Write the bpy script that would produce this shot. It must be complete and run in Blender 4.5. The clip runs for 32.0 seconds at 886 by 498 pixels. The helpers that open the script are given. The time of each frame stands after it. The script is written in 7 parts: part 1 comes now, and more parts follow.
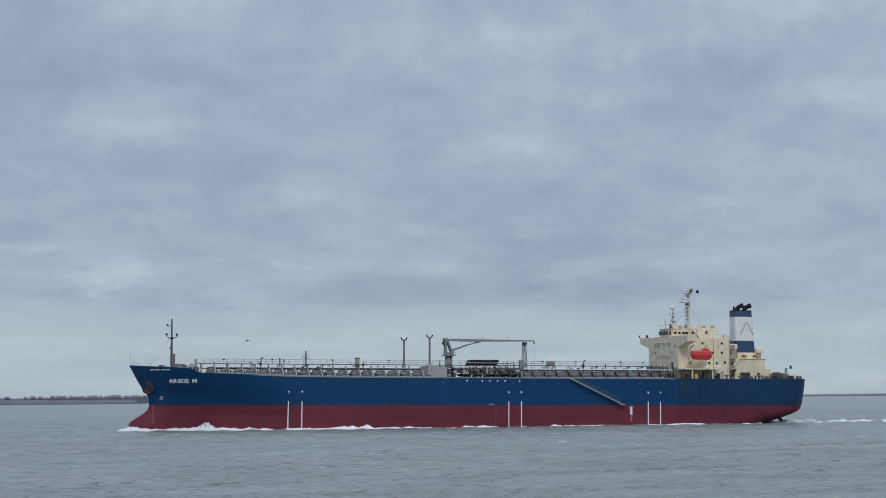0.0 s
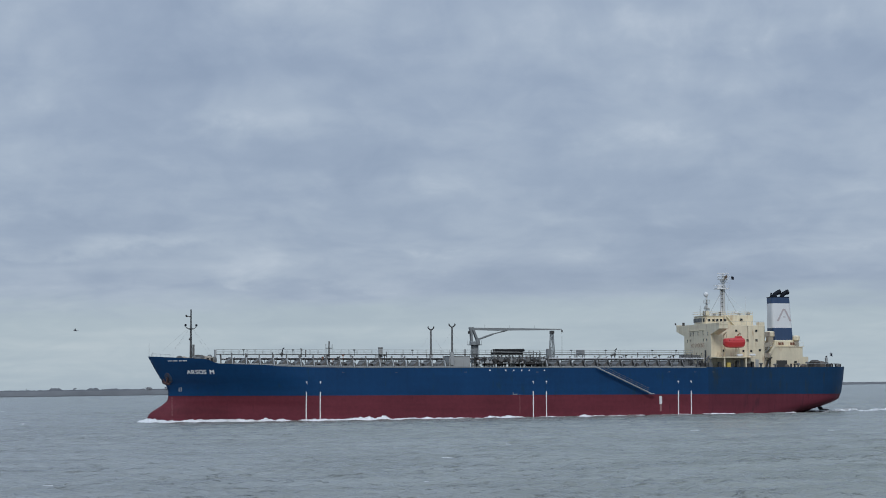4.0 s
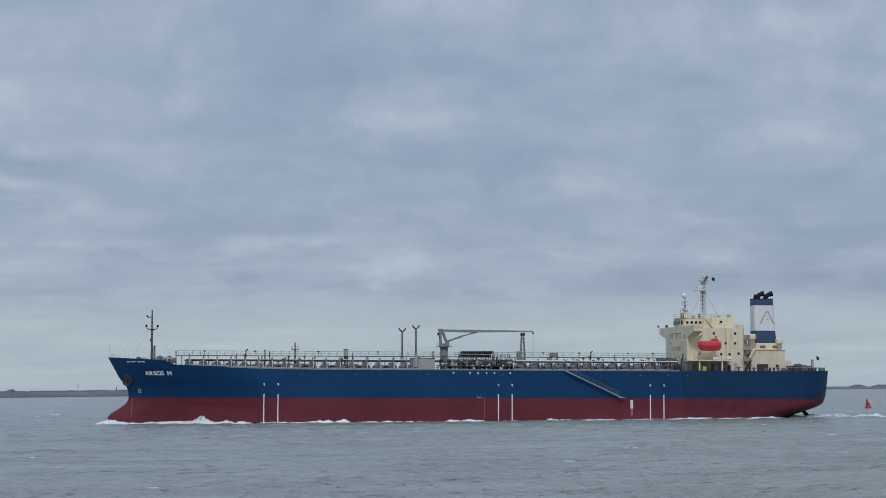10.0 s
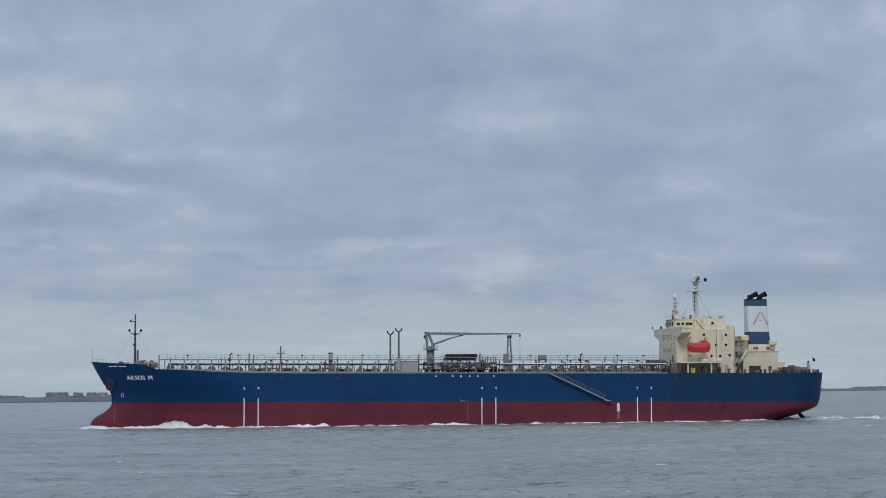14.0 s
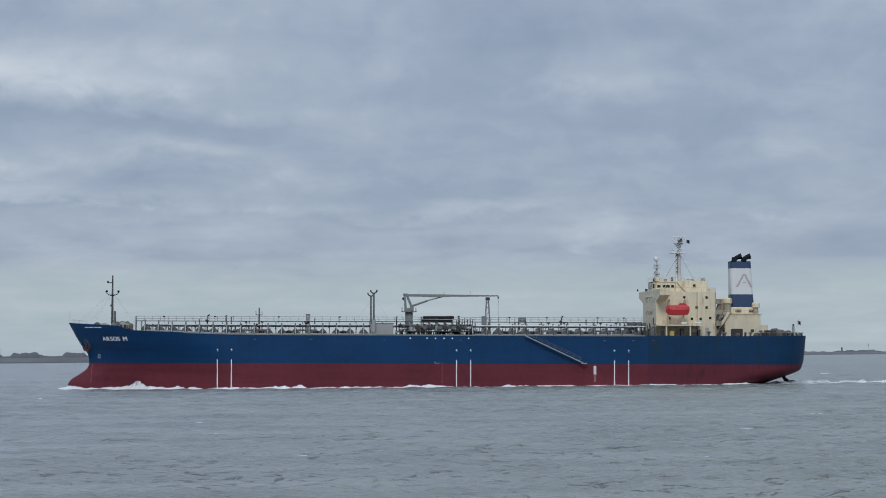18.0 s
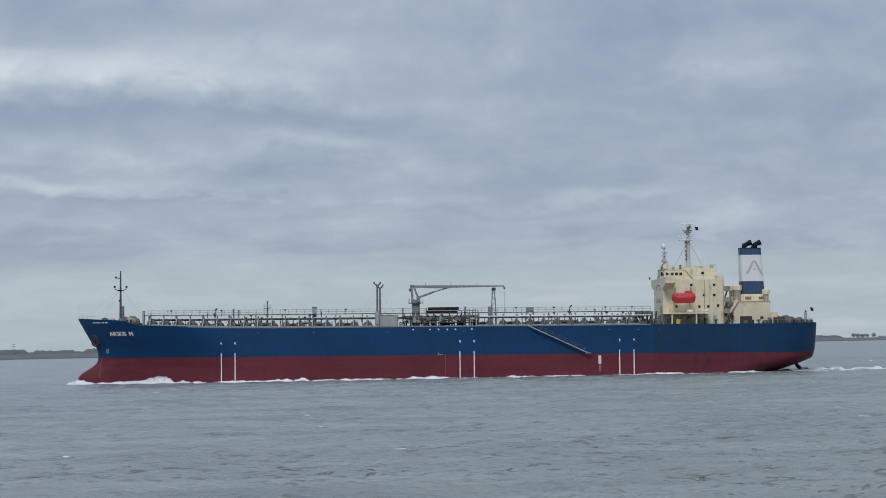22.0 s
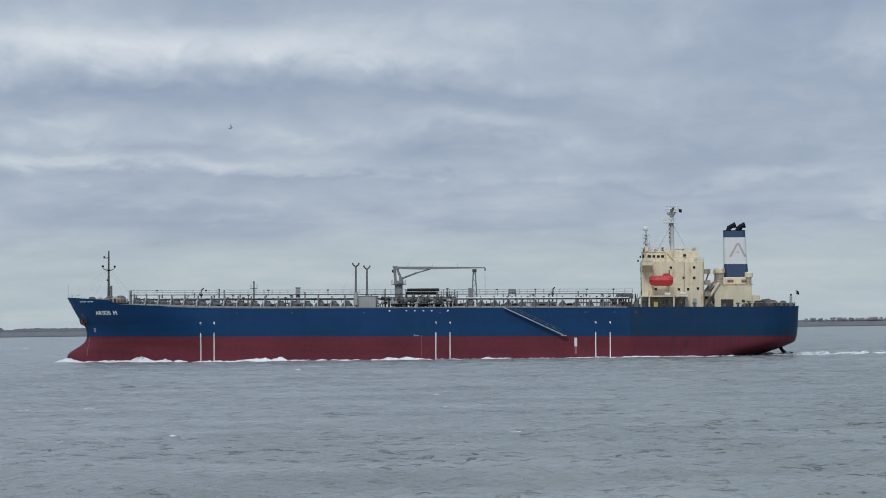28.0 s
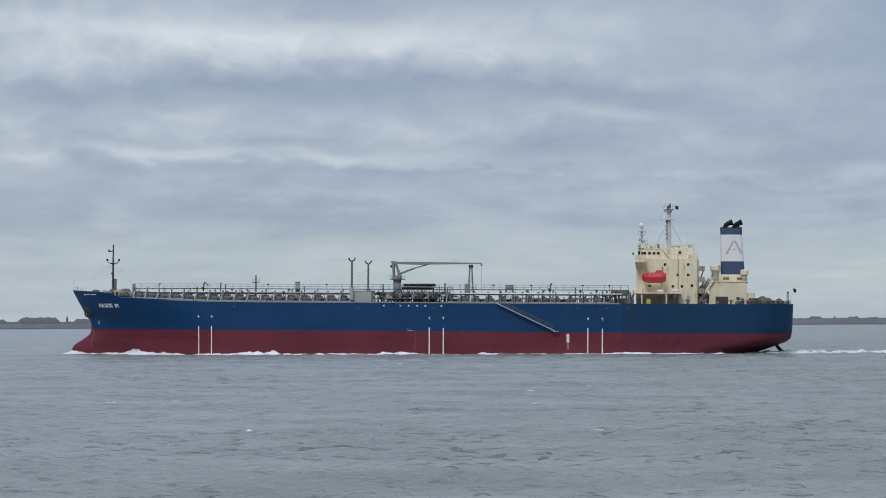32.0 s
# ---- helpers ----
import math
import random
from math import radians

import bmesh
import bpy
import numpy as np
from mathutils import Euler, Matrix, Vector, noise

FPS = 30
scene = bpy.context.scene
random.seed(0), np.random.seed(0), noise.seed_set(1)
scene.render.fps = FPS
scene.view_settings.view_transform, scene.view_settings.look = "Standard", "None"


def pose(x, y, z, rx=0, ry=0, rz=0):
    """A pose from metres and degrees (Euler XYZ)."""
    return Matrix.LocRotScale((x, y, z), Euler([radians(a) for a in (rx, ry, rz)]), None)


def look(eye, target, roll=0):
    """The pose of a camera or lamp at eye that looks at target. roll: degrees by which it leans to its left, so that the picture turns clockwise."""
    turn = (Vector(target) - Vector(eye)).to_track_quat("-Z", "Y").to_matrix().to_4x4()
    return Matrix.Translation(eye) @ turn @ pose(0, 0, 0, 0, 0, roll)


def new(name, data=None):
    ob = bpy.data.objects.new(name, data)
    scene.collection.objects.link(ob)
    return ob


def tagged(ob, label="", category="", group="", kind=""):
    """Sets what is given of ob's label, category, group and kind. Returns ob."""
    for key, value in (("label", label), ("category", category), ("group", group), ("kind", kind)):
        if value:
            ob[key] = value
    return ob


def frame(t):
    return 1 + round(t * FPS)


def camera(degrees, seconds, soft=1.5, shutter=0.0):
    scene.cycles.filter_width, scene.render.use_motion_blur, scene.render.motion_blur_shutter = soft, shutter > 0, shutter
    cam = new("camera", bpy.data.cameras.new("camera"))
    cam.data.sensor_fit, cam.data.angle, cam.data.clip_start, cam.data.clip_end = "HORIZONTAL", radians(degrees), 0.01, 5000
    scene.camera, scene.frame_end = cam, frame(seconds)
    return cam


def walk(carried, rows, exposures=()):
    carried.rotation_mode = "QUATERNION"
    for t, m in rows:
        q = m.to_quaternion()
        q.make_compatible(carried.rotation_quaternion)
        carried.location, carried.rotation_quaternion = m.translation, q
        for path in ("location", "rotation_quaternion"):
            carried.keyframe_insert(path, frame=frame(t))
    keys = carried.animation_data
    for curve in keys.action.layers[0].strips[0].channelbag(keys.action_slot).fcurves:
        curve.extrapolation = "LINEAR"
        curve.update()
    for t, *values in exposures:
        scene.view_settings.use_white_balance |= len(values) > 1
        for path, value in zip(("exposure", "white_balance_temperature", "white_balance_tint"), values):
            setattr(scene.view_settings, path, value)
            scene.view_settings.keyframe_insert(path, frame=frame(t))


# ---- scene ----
CAM_H = 8.184
SEA = -0.2              # level of the water against the hull
TRIM = 0.598            # the tanker sits deeper by the stern
SHIP_START = (167.49, 516.06)
SHIP_SPEED = (-7.5516, -0.1483)

# ---- camera: stands still on the bank and pans with the tanker: seconds, heading, tilt, lean ----
cam = camera(24.378, 32.0, soft=1.0)
PAN = [
    (0, 17.119, 4.066, -0.50), (0.5, 16.816, 3.974, -0.52), (1, 16.410, 3.931, -0.64), (1.5, 15.882, 3.889, -0.63),
    (2, 15.292, 3.833, -0.69), (2.5, 14.726, 3.808, -0.75), (3, 14.199, 3.800, -0.80), (3.5, 13.729, 3.805, -0.78),
    (5.5, 12.400, 3.748, -0.73), (6, 12.179, 3.766, -0.72), (6.5, 11.940, 3.788, -0.63), (7, 11.637, 3.808, -0.61),
    (7.5, 11.272, 3.797, -0.57), (8, 10.887, 3.780, -0.51), (8.5, 10.534, 3.802, -0.53), (9, 10.147, 3.834, -0.46),
    (9.5, 9.746, 3.850, -0.39), (10, 9.365, 3.860, -0.44), (10.5, 8.988, 3.865, -0.43), (11, 8.647, 3.907, -0.49),
    (11.5, 8.309, 3.957, -0.48), (12, 7.936, 3.994, -0.54), (12.5, 7.544, 4.012, -0.60), (13, 7.140, 4.023, -0.65),
    (13.5, 6.775, 4.010, -0.71), (14, 6.470, 3.949, -0.67), (14.5, 6.208, 3.824, -0.69), (16.5, 4.846, 3.040, -0.42),
    (17, 4.484, 2.956, -0.38), (17.5, 4.116, 2.929, -0.40), (18, 3.718, 2.890, -0.45), (18.5, 3.268, 2.867, -0.58),
    (19, 2.769, 2.845, -0.71), (19.5, 2.281, 2.847, -0.85), (20, 1.825, 2.821, -0.96), (20.5, 1.385, 2.787, -1.03),
    (21, 0.978, 2.740, -1.16), (21.5, 0.574, 2.668, -1.15), (22, 0.182, 2.644, -1.13), (22.5, -0.191, 2.604, -1.19),
    (23, -0.549, 2.546, -1.11), (23.5, -0.913, 2.506, -1.02), (24, -1.271, 2.449, -0.94), (24.5, -1.623, 2.399, -0.93),
    (25, -1.975, 2.350, -0.92), (25.5, -2.345, 2.288, -0.88), (27.5, -4.003, 2.127, -0.76), (28, -4.399, 2.113, -0.71),
    (28.5, -4.837, 2.074, -0.62), (29, -5.260, 2.064, -0.54), (29.5, -5.706, 2.032, -0.46), (30, -6.113, 2.041, -0.42),
    (30.5, -6.502, 2.039, -0.36), (31, -6.900, 2.028, -0.28), (31.5, -7.291, 2.004, -0.27), (32, -7.691, 1.978, -0.26),
]


def aim(heading, tilt, lean):
    a, b = radians(heading), radians(tilt)
    eye = Vector((0, 0, CAM_H))
    return look(eye, eye + Vector((math.sin(a) * math.cos(b), math.cos(a) * math.cos(b), math.sin(b))) * 100, lean)


# the phone's exposure and white balance drift a little
LIGHT = [(0, -0.06, 6290, 10), (6, -0.08, 6260, 10), (13, -0.14, 6230, 10), (20, -0.08, 6400, 10), (26, -0.01, 6480, 10), (32, 0.01, 6520, 10)]
walk(cam, [(t, aim(a, b, c)) for t, a, b, c in PAN], LIGHT)

# ---- light: overcast sky, veiled sun high behind the camera ----
SUN_EL, SUN_AZ = 37.0, 190.0
world = bpy.data.worlds.new("overcast_sky")
scene.world = world
world.use_nodes = True
wn, wl = world.node_tree.nodes, world.node_tree.links
wn.clear()


def wnode(kind, **vals):
    n = wn.new(kind)
    for k, v in vals.items():
        n.inputs[k].default_value = v
    return n


def wmath(op, a, b=None, clamp=False):
    n = wn.new("ShaderNodeMath")
    n.operation, n.use_clamp = op, clamp
    for i, s in enumerate((a, b)):
        if s is None:
            continue
        if isinstance(s, (int, float)):
            n.inputs[i].default_value = s
        else:
            wl.new(s, n.inputs[i])
    return n.outputs[0]


def ramp(nodes, stops, ease=False):
    n = nodes.new("ShaderNodeValToRGB")
    el = n.color_ramp.elements
    while len(el) < len(stops):
        el.new(0.5)
    for e, (p, c) in zip(el, stops):
        e.position, e.color = p, (*c, 1)
    if ease:
        n.color_ramp.interpolation = "EASE"
    return n


w_out = wn.new("ShaderNodeOutputWorld")
w_bg = wn.new("ShaderNodeBackground")
w_tc = wn.new("ShaderNodeTexCoord")
w_sep = wn.new("ShaderNodeSeparateXYZ")
wl.new(w_tc.outputs["Generated"], w_sep.inputs[0])
sx, sy, sz = w_sep.outputs
up = wmath("MAXIMUM", sz, 0.0)


bearing = wmath("MULTIPLY", wmath("ARCTAN2", sx, sy), 57.2958)
height = wmath("MULTIPLY", wmath("ARCSINE", sz), 57.2958)
rise = wmath("MULTIPLY", wmath("LOGARITHM", wmath("ADD", wmath("MAXIMUM", height, 0.0), 2.5), 2.718), 7.0)


def cloud_layer(offset, wide, tall, detail, rough, distortion=0.0):
    """Long low cloud rolls, crowding together towards the horizon."""
    com = wn.new("ShaderNodeCombineXYZ")
    wl.new(wmath("DIVIDE", bearing, wide), com.inputs[0]), wl.new(wmath("DIVIDE", rise, tall), com.inputs[1])
    com.inputs[2].default_value = offset
    nz = wnode("ShaderNodeTexNoise", Scale=1.0, Detail=detail, Roughness=rough, Distortion=distortion)
    wl.new(com.outputs[0], nz.inputs["Vector"])
    return nz.outputs[0]


big = cloud_layer(3.7, 8.0, 2.6, 2.0, 0.45, 0.3)
mid = cloud_layer(9.2, 3.6, 1.5, 5.0, 0.5, 0.6)
fine = cloud_layer(17.5, 1.5, 0.8, 6.0, 0.55, 0.5)
rolls = cloud_layer(31.0, 6.5, 1.0, 5.0, 0.5, 0.4)
lumps = cloud_layer(47.0, 3.4, 1.0, 5.0, 0.5, 0.5)
# heaped undersides: soft bulges parted by thin seams
heap = wmath("SUBTRACT", 1.0, wmath("ABSOLUTE", wmath("MULTIPLY", wmath("SUBTRACT", cloud_layer(63.0, 2.9, 1.0, 4.0, 0.5, 0.3), 0.5), 4.0)))
dens = wmath("ADD", wmath("ADD", wmath("MULTIPLY", big, 0.30), wmath("MULTIPLY", rolls, 0.22)), wmath("ADD", wmath("MULTIPLY", mid, 0.32), wmath("MULTIPLY", fine, 0.16)))
dens = wmath("ADD", dens, wmath("MULTIPLY", wmath("SUBTRACT", heap, 0.6), -0.045))
# the larger cloud banks: bearing, height, breadth and depth in degrees, thinner (+) or thicker (-)
BANKS = [
    # up the estuary
    (23.5, 10.6, 5.5, 1.2, 0.07), (24.6, 9.0, 4.5, 0.6, -0.05), (18.9, 7.15, 2.0, 0.4, 0.045), (13.0, 6.1, 2.2, 0.35, 0.03), (22.0, 7.7, 4.0, 0.35, -0.03),
    (23.0, 3.9, 5.0, 0.2, 0.04), (20.0, 4.25, 4.0, 0.2, -0.04), (23.0, 2.75, 4.5, 0.25, -0.05), (13.0, 3.35, 4.5, 0.16, 0.03), (18.0, 9.9, 4.0, 0.8, 0.03),
    # ahead
    (6.9, 7.62, 2.4, 0.3, 0.045), (9.3, 7.45, 2.0, 0.45, 0.045), (7.2, 8.95, 3.8, 0.6, -0.07), (2.2, 7.95, 1.2, 0.3, 0.05), (-1.2, 8.3, 1.6, 0.5, 0.05), (9.5, 5.15, 4.0, 0.5, -0.04),
    (6.5, 4.55, 3.0, 0.3, -0.05), (4.2, 4.0, 2.4, 0.15, 0.035), (-0.5, 4.1, 2.0, 0.18, 0.05), (12.7, 3.9, 3.0, 0.14, 0.05), (9.5, 3.0, 4.5, 0.14, 0.02), (8.0, 2.75, 4.5, 0.2, -0.04),
    (2.4, 8.9, 1.4, 0.8, 0.05), (-1.2, 9.0, 1.4, 0.7, -0.05), (4.8, 8.6, 2.2, 0.7, -0.05), (-0.8, 5.35, 2.6, 0.5, 0.06), (-3.3, 5.75, 1.5, 0.35, 0.08), (3.3, 4.55, 2.2, 0.35, -0.05),
    # down the estuary
    (-6.4, 8.25, 2.6, 0.75, 0.13), (-4.2, 7.5, 1.8, 0.5, 0.10), (-13.0, 7.9, 3.4, 0.8, 0.24), (-8.8, 7.65, 2.6, 0.6, 0.15), (-9.5, 6.5, 7.0, 0.28, -0.08), (-4.2, 6.4, 4.0, 0.3, -0.05), (4.0, 7.6, 4.5, 0.9, -0.05),
    (-3.8, 5.6, 2.4, 0.5, 0.06), (-13.2, 5.2, 3.5, 0.25, 0.08), (-12.0, 4.5, 5.0, 0.28, 0.13), (-7.1, 5.55, 2.4, 0.45, 0.08), (-14.6, 5.75, 3.0, 0.35, 0.10), (-5.5, 4.3, 2.5, 0.2, 0.07), (5.6, 4.1, 3.0, 0.16, 0.05), (-16.0, 4.7, 4.0, 0.2, 0.10), (-11.5, 3.65, 4.0, 0.18, 0.07), (-9.5, 4.1, 6.0, 0.12, -0.07),
    (-10.0, 2.9, 4.0, 0.25, -0.06), (3.0, 3.85, 6.0, 0.3, -0.04), (-3.0, 2.5, 3.5, 0.2, -0.06), (-2.0, 3.7, 5.0, 0.16, -0.05), (-18.0, 8.0, 4.0, 0.8, 0.14), (-17.0, 6.4, 5.0, 0.3, -0.05),
]
wob_a = wmath("MULTIPLY", wmath("SUBTRACT", mid, 0.5), 5.0)
wob_b = wmath("ADD", wmath("MULTIPLY", wmath("SUBTRACT", lumps, 0.5), 1.3), wmath("MULTIPLY", wmath("SUBTRACT", fine, 0.5), 0.9))
puff = wmath("ADD", wmath("ADD", wmath("MULTIPLY", lumps, 0.7), wmath("MULTIPLY", fine, 0.6)), 0.35)
for az_, el_, ba, be, w in BANKS:
    da = wmath("DIVIDE", wmath("ADD", wmath("SUBTRACT", bearing, az_), wob_a), ba)
    de = wmath("DIVIDE", wmath("ADD", wmath("SUBTRACT", height, el_), wob_b), be)
    # clear-cut above, trailing off below
    de = wmath("MULTIPLY", de, wmath("ADD", wmath("MULTIPLY", wmath("GREATER_THAN", de, 0.0), 0.4), 0.85))
    q = wmath("ADD", wmath("MULTIPLY", da, da), wmath("MULTIPLY", de, de))
    dens = wmath("ADD", dens, wmath("MULTIPLY", wmath("POWER", 2.718, wmath("MULTIPLY", q, -1.0)), wmath("MULTIPLY", puff, w)))
cl = ramp(wn, [(0.34, (0.290, 0.356, 0.470)), (0.45, (0.342, 0.410, 0.520)), (0.55, (0.410, 0.478, 0.575)), (0.68, (0.555, 0.615, 0.690)), (0.84, (0.72, 0.765, 0.81))])
wl.new(dens, cl.inputs[0])
# paler, greener air low over the water
base_edge = wmath("ADD", height, wmath("ADD", wmath("MULTIPLY", wmath("SUBTRACT", lumps, 0.5), 1.3), wmath("MULTIPLY", wmath("SUBTRACT", rolls, 0.5), 1.2)))
low = wn.new("ShaderNodeMapRange")
low.interpolation_type = "SMOOTHSTEP"
for k, v in (("From Min", 1.7), ("From Max", 2.9), ("To Min", 1.0), ("To Max", 0.0)):
    low.inputs[k].default_value = v
wl.new(base_edge, low.inputs["Value"])
mixl = wn.new("ShaderNodeMix")
mixl.data_type = "RGBA"
wl.new(wmath("MULTIPLY", low.outputs[0], 0.82), mixl.inputs[0])
wl.new(cl.outputs[0], mixl.inputs[6])
pale = ramp(wn, [(0.36, (0.430, 0.512, 0.560)), (0.50, (0.462, 0.545, 0.585)), (0.66, (0.520, 0.595, 0.625))])
wl.new(wmath("ADD", wmath("MULTIPLY", rolls, 0.6), wmath("MULTIPLY", fine, 0.4)), pale.inputs[0])
wl.new(pale.outputs[0], mixl.inputs[7])
# an overcast sky is brighter towards the zenith
zen = wmath("ADD", wmath("MULTIPLY", wmath("MAXIMUM", wmath("SUBTRACT", up, 0.3), 0.0), 2.2), 1.0)
vm = wn.new("ShaderNodeVectorMath")
vm.operation = "SCALE"
wl.new(mixl.outputs[2], vm.inputs[0])
wl.new(zen, vm.inputs[3])
sky = wn.new("ShaderNodeTexSky")
sky.sky_type, sky.sun_disc = "NISHITA", False
sky.sun_elevation, sky.sun_rotation = radians(SUN_EL), radians(SUN_AZ)
skys = wn.new("ShaderNodeVectorMath")
skys.operation = "SCALE"
wl.new(sky.outputs[0], skys.inputs[0])
skys.inputs[3].default_value = 0.08
mixs = wn.new("ShaderNodeMix")
mixs.data_type = "RGBA"
mixs.inputs[0].default_value = 0.92
wl.new(skys.outputs[0], mixs.inputs[6])
wl.new(vm.outputs[0], mixs.inputs[7])
wl.new(mixs.outputs[2], w_bg.inputs[0])
w_bg.inputs[1].default_value = 1.0
wl.new(w_bg.outputs[0], w_out.inputs[0])

sun = new("sun", bpy.data.lights.new("sun", "SUN"))
sun.data.energy, sun.data.angle, sun.data.color = 1.2, radians(14), (1.0, 0.96, 0.9)
sun_dir = Vector((math.sin(radians(SUN_AZ)) * math.cos(radians(SUN_EL)), math.cos(radians(SUN_AZ)) * math.cos(radians(SUN_EL)), math.sin(radians(SUN_EL))))
sun.matrix_world = look(sun_dir * 300, (0, 0, 0))


# ---- materials ----
def surface(name, base, rough=0.6, metal=0.0, vary=0.12, grain=4.0, patch=0.25, stain=None, stain_at=0.62, streak=0.0,
            bump=0.1, bump_scale=8.0, random_tone=0.0, plates=0.0, per_island=0.0, spec=0.5, scuff=0.0):
    """Painted or natural surface: tone varies in patches and grain, with stains, run-off streaks and fine relief."""
    m = bpy.data.materials.new(name)
    m.use_nodes = True
    nt = m.node_tree
    n, l = nt.nodes, nt.links
    b = n["Principled BSDF"]
    b.inputs["Roughness"].default_value, b.inputs["Metallic"].default_value = rough, metal
    b.inputs["Specular IOR Level"].default_value = spec
    tc = n.new("ShaderNodeTexCoord")
    at = tc.outputs["Object"]

    def noise_at(scale, detail=4.0, stretch=None):
        z = n.new("ShaderNodeTexNoise")
        z.inputs["Scale"].default_value, z.inputs["Detail"].default_value = scale, detail
        src = at
        if stretch:
            mp = n.new("ShaderNodeMapping")
            mp.inputs["Scale"].default_value = stretch
            l.new(at, mp.inputs[0])
            src = mp.outputs[0]
        l.new(src, z.inputs["Vector"])
        return z.outputs[0]

    def calc(op, a, c):
        k = n.new("ShaderNodeMath")
        k.operation = op
        for i, s in enumerate((a, c)):
            if isinstance(s, (int, float)):
                k.inputs[i].default_value = s
            else:
                l.new(s, k.inputs[i])
        return k.outputs[0]

    tone = calc("ADD", calc("MULTIPLY", calc("SUBTRACT", noise_at(patch), 0.5), 2.2 * vary), calc("MULTIPLY", calc("SUBTRACT", noise_at(grain, 6), 0.5), 1.4 * vary))
    if streak:
        tone = calc("ADD", tone, calc("MULTIPLY", calc("SUBTRACT", noise_at(1.0, 4, (1.3, 1.3, 0.06)), 0.5), streak))
    if scuff:
        tone = calc("ADD", tone, calc("MULTIPLY", calc("SUBTRACT", noise_at(1.0, 5, (0.045, 0.045, 0.75)), 0.5), scuff))
    if plates:
        br = n.new("ShaderNodeTexBrick")
        sepv = n.new("ShaderNodeSeparateXYZ")
        comv = n.new("ShaderNodeCombineXYZ")
        l.new(at, sepv.inputs[0])
        l.new(sepv.outputs[0], comv.inputs[0]), l.new(sepv.outputs[2], comv.inputs[1])
        l.new(comv.outputs[0], br.inputs["Vector"])
        for k, v in (("Scale", 1.0), ("Mortar Size", 0.02), ("Mortar Smooth", 1.0), ("Bias", 0.0), ("Brick Width", 11.0), ("Row Height", 2.6)):
            br.inputs[k].default_value = v
        br.inputs["Color1"].default_value, br.inputs["Color2"].default_value = (0.42, 0.42, 0.42, 1), (0.58, 0.58, 0.58, 1)
        br.inputs["Mortar"].default_value = (0.3, 0.3, 0.3, 1)
        tone = calc("ADD", tone, calc("MULTIPLY", calc("SUBTRACT", br.outputs[0], 0.5), plates))
    if random_tone:
        oi = n.new("ShaderNodeObjectInfo")
        tone = calc("ADD", tone, calc("MULTIPLY", calc("SUBTRACT", oi.outputs["Random"], 0.5), random_tone))
    if per_island:
        ge = n.new("ShaderNodeNewGeometry")
        tone = calc("ADD", tone, calc("MULTIPLY", calc("SUBTRACT", ge.outputs["Random Per Island"], 0.5), per_island))
    hs = n.new("ShaderNodeVectorMath")
    hs.operation = "SCALE"
    hs.inputs[0].default_value = base
    l.new(calc("MAXIMUM", calc("ADD", tone, 1.0), 0.15), hs.inputs[3])
    col = hs.outputs[0]
    if stain:
        mx = n.new("ShaderNodeMix")
        mx.data_type = "RGBA"
        rp = n.new("ShaderNodeValToRGB")
        rp.color_ramp.elements[0].position, rp.color_ramp.elements[1].position = stain_at, min(stain_at + 0.12, 1.0)
        l.new(noise_at(0.9, 6, (1.2, 1.2, 0.25)), rp.inputs[0])
        l.new(calc("MULTIPLY", rp.outputs[0], 0.75), mx.inputs[0])
        l.new(col, mx.inputs[6])
        mx.inputs[7].default_value = (*stain, 1)
        col = mx.outputs[2]
    l.new(col, b.inputs["Base Color"])
    if bump:
        bp = n.new("ShaderNodeBump")
        bp.inputs["Strength"].default_value, bp.inputs["Distance"].default_value = bump, 0.05
        l.new(noise_at(bump_scale, 5), bp.inputs["Height"])
        l.new(bp.outputs[0], b.inputs["Normal"])
    return m


M_BLUE = surface("hull_blue_paint", (0.0042, 0.0405, 0.118), 0.5, vary=0.2, grain=1.2, patch=0.12, streak=0.2, plates=0.35, stain=(0.008, 0.040, 0.078), stain_at=0.6, spec=0.18, scuff=0.25)
M_RED = surface("hull_red_antifouling", (0.124, 0.0235, 0.0345), 0.6, vary=0.30, grain=1.2, patch=0.10, streak=0.08, plates=0.35, stain=(0.075, 0.016, 0.024), stain_at=0.66, spec=0.18, scuff=0.5)
M_BLUE_AFT = surface("weathered_blue_paint", (0.0050, 0.034, 0.088), 0.55, vary=0.16, streak=0.3, plates=0.35, stain=(0.018, 0.034, 0.048), stain_at=0.58, spec=0.18, scuff=0.3)
M_RED_AFT = surface("weathered_red_antifouling", (0.108, 0.0215, 0.0335), 0.65, vary=0.16, streak=0.35, plates=0.35, stain=(0.055, 0.016, 0.024), stain_at=0.58, spec=0.18, scuff=0.5)
M_PALE = surface("pale_grey_paint", (0.46, 0.47, 0.465), 0.55, vary=0.12, stain=(0.25, 0.18, 0.13), stain_at=0.7)
M_WHITE = surface("white_paint", (0.64, 0.65, 0.655), 0.5, vary=0.05, stain=(0.45, 0.40, 0.34), stain_at=0.72, streak=0.08)
M_MARK = surface("white_marking_paint", (0.80, 0.80, 0.80), 0.6, vary=0.15, grain=6, stain=(0.25, 0.2, 0.2), stain_at=0.68)
M_CREAM = surface("cream_paint", (0.665, 0.59, 0.43), 0.5, vary=0.10, grain=2.0, patch=0.35, stain=(0.42, 0.28, 0.16), stain_at=0.58, streak=0.38)
M_GREY = surface("grey_deck_paint", (0.12, 0.122, 0.12), 0.6, vary=0.15, stain=(0.10, 0.075, 0.06), stain_at=0.68)
M_LGREY = surface("light_grey_paint", (0.33, 0.34, 0.335), 0.55, vary=0.12, stain=(0.22, 0.17, 0.13), stain_at=0.7)
